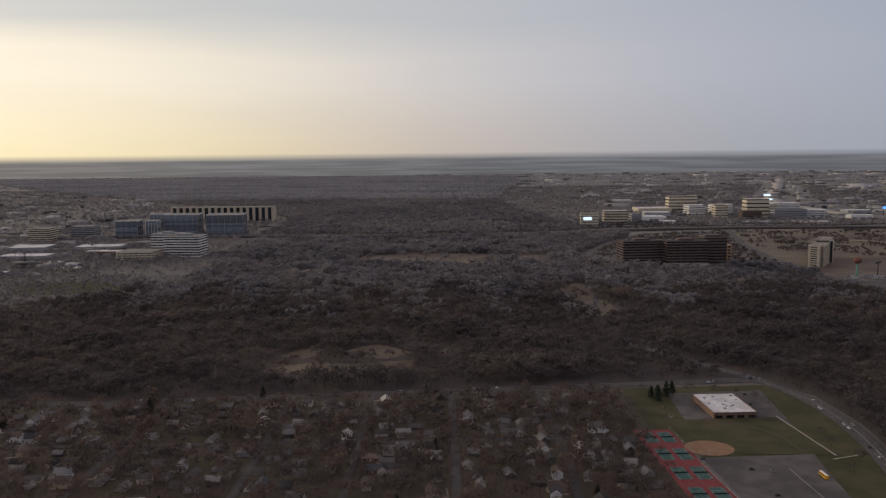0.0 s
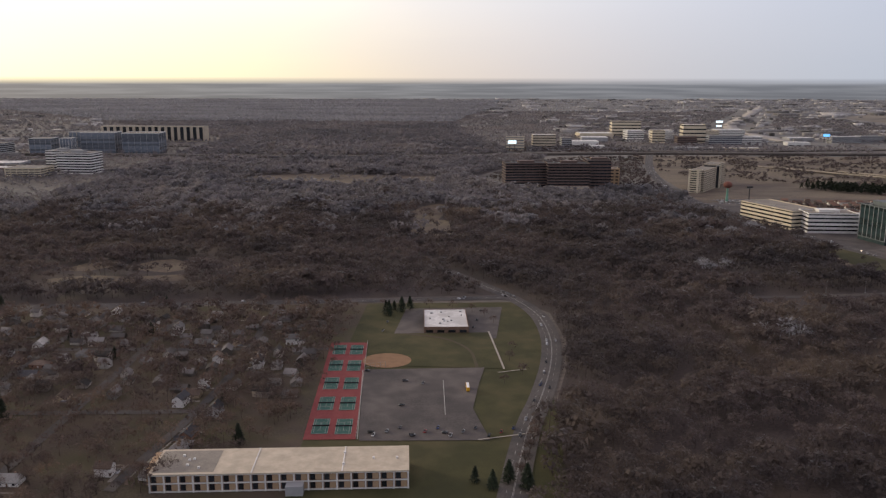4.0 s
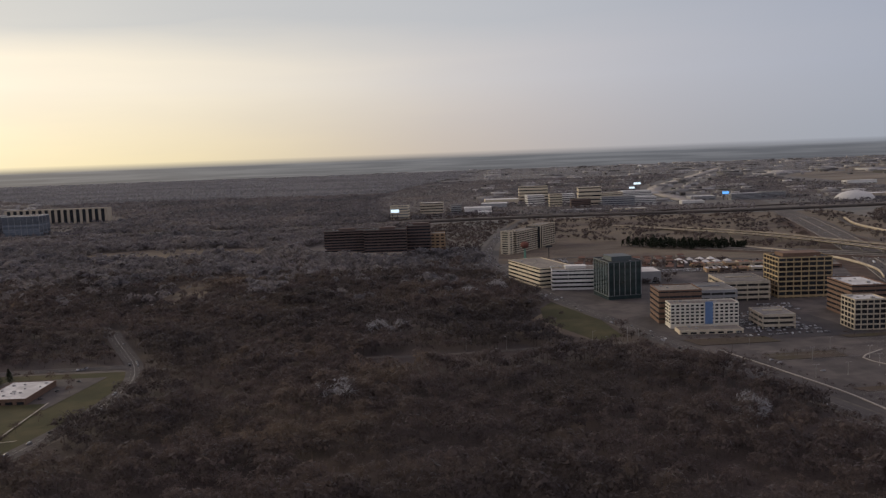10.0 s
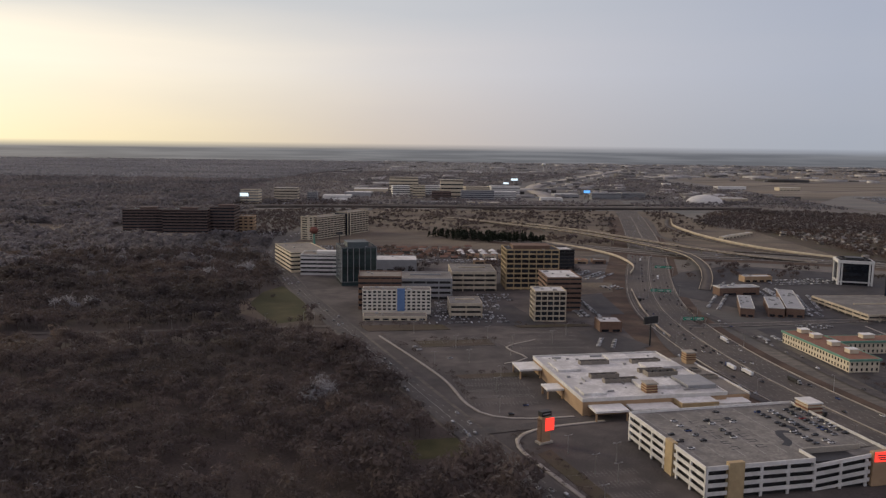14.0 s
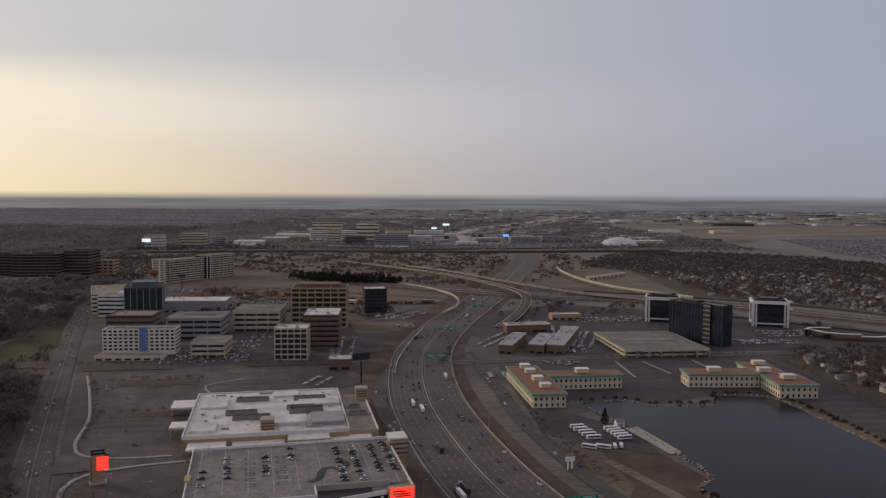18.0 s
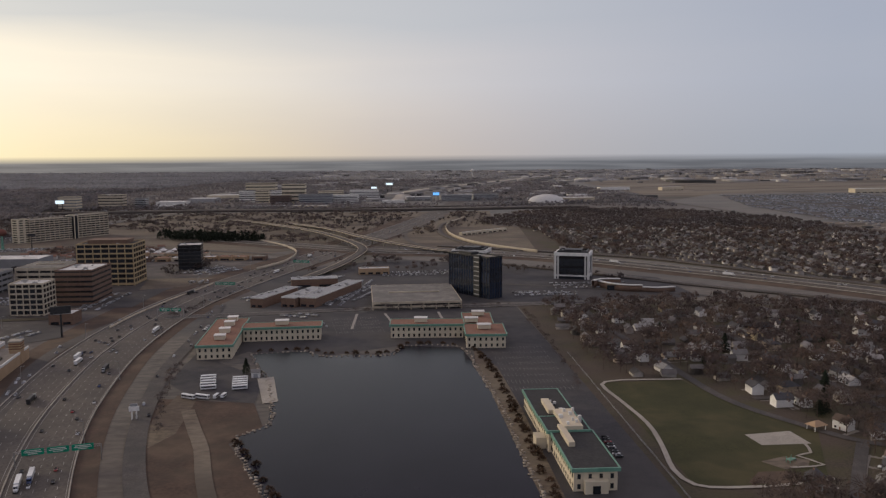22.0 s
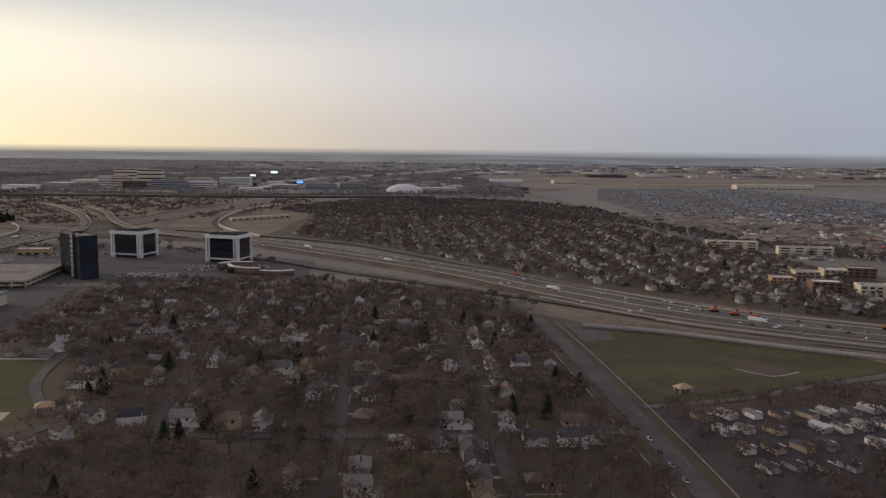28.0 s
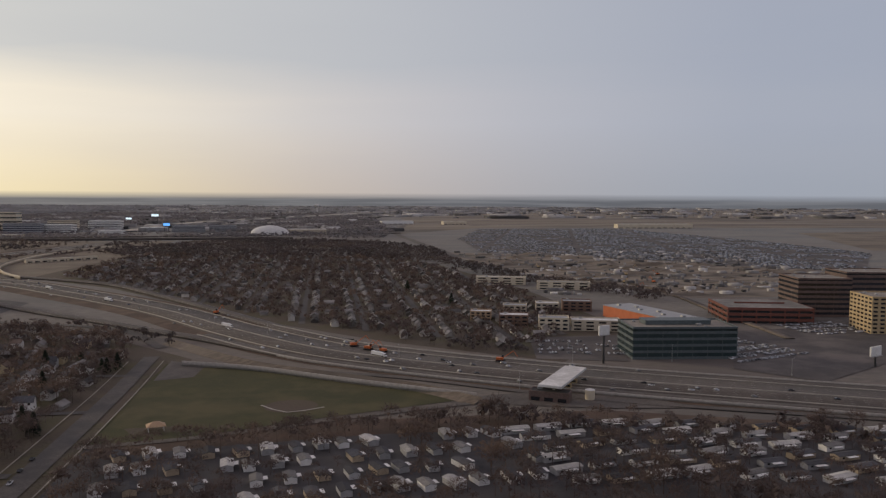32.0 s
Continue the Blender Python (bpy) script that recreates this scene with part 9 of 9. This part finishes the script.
for x, y in ((-20, 0), (-2, 18), (12, 16), (26, 4), (26, -14), (-2, -16), (-26, 18)):
    v = gm4 @ Vector((x, y, G_H - 0.6))
    copy_thing(LP2, pose(v.x, v.y, v.z, 0, 0, 10) @ Matrix.Diagonal((0.6, 0.6, 0.55, 1)))


def gantry(x, y, rz, w, n, label="green highway signs on a steel gantry"):
    """Overhead sign gantry: posts, truss, green boards with plain pale bars."""
    p = thing("sign_gantry", x, y, 0.1, rz, label, "highway sign", "sign gantries")
    for s in (-1, 1):
        bm = bmesh.new()
        tube(bm, (s * w / 2, 0, 0), (s * w / 2, 0, 4.6), 0.16, 0.13, 6)
        part("post", bm, M_METAL, p)
    bm = bmesh.new()
    for z in (3.9, 4.5):
        tube(bm, (-w / 2, 0, z), (w / 2, 0, z), 0.08, 0.08, 5)
    m = int(w / 1.2)
    for i in range(m):
        a, b = -w / 2 + i * w / m, -w / 2 + (i + 1) * w / m
        tube(bm, (a, 0, 3.9 if i % 2 else 4.5), (b, 0, 4.5 if i % 2 else 3.9), 0.04, 0.04, 4)
    part("truss", bm, M_METAL, p)
    bw = w * 0.86 / n
    for i in range(n):
        cx = -w * 0.43 + (i + 0.5) * bw
        b = part("sign_board", boxm("sign_board", (cx - bw * 0.45, -0.25, 3.3, cx + bw * 0.45, -0.15, 5.1), M_SIGNG, bevel=0.03), None, p, "green sign board")
        for j, (z, f) in enumerate(((4.55, 0.32), (4.1, 0.36), (3.65, 0.2))):
            part("text_bar", boxm("text_bar", (cx - bw * f, -0.29, z, cx + bw * f, -0.26, z + 0.2), M_WHITE), None, b)
    return p


gantry(682, 240, 14, 22, 3)
gantry(657, 447, -4, 14, 2)
gantry(668, 535, -12, 16, 3)
gantry(705, 640, -18, 16, 2)
# roadside monument sign and shed by the lake
p = thing("pylon_sign", 691, 277, 0.1, 10, "white double-post sign board", "sign")
for s in (-0.7, 0.7):
    part("post", boxm("post", (s - 0.2, -0.2, 0, s + 0.2, 0.2, 3.0), M_WHITE), None, p)
part("board", boxm("board", (-1.6, -0.25, 2.8, 1.6, 0.25, 4.4), M_WHITE, bevel=0.06), None, p)
part("top_board", boxm("top_board", (-1.1, -0.2, 4.4, 1.1, 0.2, 5.3), M_GREYC, bevel=0.05), None, p)
p = thing("shed", 722, 325, 0.1, 5, "small white shed with a pitched roof", "shed")
bm, bm2 = bmesh.new(), bmesh.new()
gable(bm, 3.2, 3.0, 2.2, 0.8)
gable_roof(bm2, 3.2, 3.0, 2.2, 0.8)
part("wall", bm, WALLS[0], p)
part("roof", bm2, ROOFS[0], p)
part("door", boxm("door", (-0.8, -1.55, 0, 0.8, -1.5, 1.6), M_GREYC), None, p)
sheet("boat_ramp", [(723, 322), (729, 324), (735, 292), (730, 290)], 0.15, M_CONCRETE, "pale concrete ramp by the lake", "ramp")
# billboard on a single pole beside the tollway
for x, y, z, w, h, lb in ((618, 403, 12.5, 9, 3.6, "black billboard on a tall post"), (1266, 336, 13.5, 6, 4, "white billboard on a tall post"), (1378, 315, 6.0, 8, 4, "white billboard on a post"), (436, 792, 13, 7, 2, "dark billboard on a post")):
    p = thing("billboard", x, y, 0.02, 25, lb, "billboard")
    bm = bmesh.new()
    tube(bm, (0, 0, 0), (0, 0, z), 0.5, 0.4, 10)
    part("post", bm, M_DKMETAL, p)
    part("board", boxm("board", (-w / 2, -0.4, z - h * 0.3, w / 2, 0.4, z + h * 0.7), M_WHITE if "white" in lb else M_DKMETAL, bevel=0.05), None, p)
    part("catwalk", boxm("catwalk", (-w / 2, -1.0, z - h * 0.35, w / 2, -0.4, z - h * 0.3), M_METAL), None, p)
# toll plaza
p = thing("toll_plaza", 1234, 290, 0.2, -33, "toll plaza with a bright white canopy", "toll plaza")
part("canopy", boxm("canopy", (-4.2, -17, 5.0, 4.2, 17, 5.9), M_WHITE_ROOF, bevel=0.08), None, p, "bright white flat canopy")
for y in (-12, -4, 4, 12):
    part("pier", boxm("pier", (-0.4, y - 0.4, 0, 0.4, y + 0.4, 5.0), M_CONCRETE), None, p)
    b = part("booth", boxm("booth", (-2.0, y - 0.7, 0.2, 2.0, y + 0.7, 2.2), M_OCHRE if y > 0 else M_GREYC, bevel=0.06), None, p, "small toll booth")
    part("booth_window", boxm("booth_window", (-1.6, y - 0.75, 1.1, 1.6, y + 0.75, 1.8), M_GLASS), None, b)
slab_house("toll_office", 1226, 279, 14, 6, 3.4, -28, M_DKBROWN, "dark low toll office", roof=M_DARK_ROOF, doors=3, units=1)
p = thing("tank", 1240, 278, 0.2, 0, "cream cylindrical tank beside the toll plaza", "tank")
bm = bmesh.new()
tube(bm, (0, 0, 0), (0, 0, 3.4), 1.7, 1.7, 16)
part("shell", bm, M_CREAM, p)
bm = bmesh.new()
tube(bm, (0, 0, 3.4), (0, 0, 3.8), 1.8, 0.6, 16)
part("lid", bm, M_WHITE, p)
sheet("toll_apron", [(1195, 285), (1225, 292), (1262, 276), (1275, 262), (1240, 266), (1205, 276)], 0.12, M_CONCRETE_ROAD, "concrete apron beside the toll plaza", "apron")
road("exit_ramp", [(1140, 336), (1180, 318), (1222, 290), (1262, 268), (1330, 240), (1420, 205)], 4, 0.14, M_CONCRETE_ROAD, "pale exit ramp below the highway", kerb=False)
# park shelters
for x, y, a in ((905, 250, 20), (1098, 259, 15)):
    p = thing("park_shelter", x, y, 0.1, a, "small open shelter with a tan hip roof", "shelter")
    bm = bmesh.new()
    hip_roof(bm, 5, 3.6, 1.6, 1.3)
    part("roof", bm, M_TAN, p)
    for sx in (-2.2, 2.2):
        for sy in (-1.5, 1.5):
            part("post", boxm("post", (sx - 0.1, sy - 0.1, 0, sx + 0.1, sy + 0.1, 1.6), M_WHITE), None, p)
# play frame
p = thing("play_frame", 884, 225, 0.1, 30, "teal playground frame with slides", "playground")
part("deck", boxm("deck", (-1.2, -0.7, 0.8, 1.2, 0.7, 0.95), M_GREENROOF), None, p)
for sx in (-1.1, 1.1):
    for sy in (-0.6, 0.6):
        part("post", boxm("post", (sx - 0.06, sy - 0.06, 0, sx + 0.06, sy + 0.06, 1.8), M_GREENROOF), None, p)
bm = bmesh.new()
tube(bm, (1.2, 0, 0.9), (2.8, 0, 0.1), 0.25, 0.25, 6)
part("slide", bm, M_METAL, p)
# construction machines
for x, y in ((1360, 780), (1420, 700), (1395, 640), (1450, 760)):
    p = thing("digger", x, y, 0.1, random.uniform(0, 360), "yellow digger on the site", "digger", "site machines")
    part("tracks", boxm("tracks", (-1.5, -1.1, 0, 1.5, 1.1, 0.7), M_TYRE, bevel=0.15), None, p)
    part("cab", boxm("cab", (-1.2, -1.0, 0.7, 0.8, 1.0, 2.2), M_OCHRE, bevel=0.1), None, p)
    bm = bmesh.new()
    tube(bm, (0.8, 0, 1.4), (3.2, 0, 4.4), 0.25, 0.2, 6)
    tube(bm, (3.2, 0, 4.4), (4.6, 0, 1.6), 0.2, 0.15, 6)
    part("boom", bm, M_OCHRE, p)


# machines of the roadworks beside the highway
M_MACHINE = mat("orange_machine_paint", (0.42, 0.10, 0.03), (0.5, 0.14, 0.04), 1.0, 0.5)


def crane(label):
    p = thing("crawler_crane", 0, 0, 0, 0, label, "construction machine", "roadwork machines")
    bm = bmesh.new()
    for s in (-1, 1):
        box(bm, -2.0, s * 1.0 - 0.35, 0, 2.0, s * 1.0 + 0.35, 0.7, bevel=0.2)
    part("track", bm, M_TYRE, p)
    part("body", boxm("body", (-1.8, -0.9, 0.75, 1.2, 0.9, 1.8), M_MACHINE, bevel=0.12), None, p)
    part("cab", boxm("cab", (0.4, 0.2, 1.8, 1.3, 0.9, 2.7), M_GLASS, bevel=0.08), None, p)
    bm = bmesh.new()
    tube(bm, (1.0, -0.2, 1.6), (5.5, -0.2, 4.8), 0.18, 0.12, 6)
    tube(bm, (5.5, -0.2, 4.8), (7.2, -0.2, 2.4), 0.12, 0.1, 6)
    part("boom", bm, M_MACHINE, p)
    return p


C = crane("orange tracked digger beside the highway")
C.matrix_basis = pose(1168, 372, 1.1, 0, 0, -30)
for x, y, a in ((1174, 366, 140), (1162, 381, 10), (1086, 492, 60), (1222, 340, -20), (1390, 600, 30), (1420, 640, 100), (1450, 700, 200)):
    copy_thing(C, pose(x, y, 1.1 if y < 520 else 0.1, 0, 0, a))
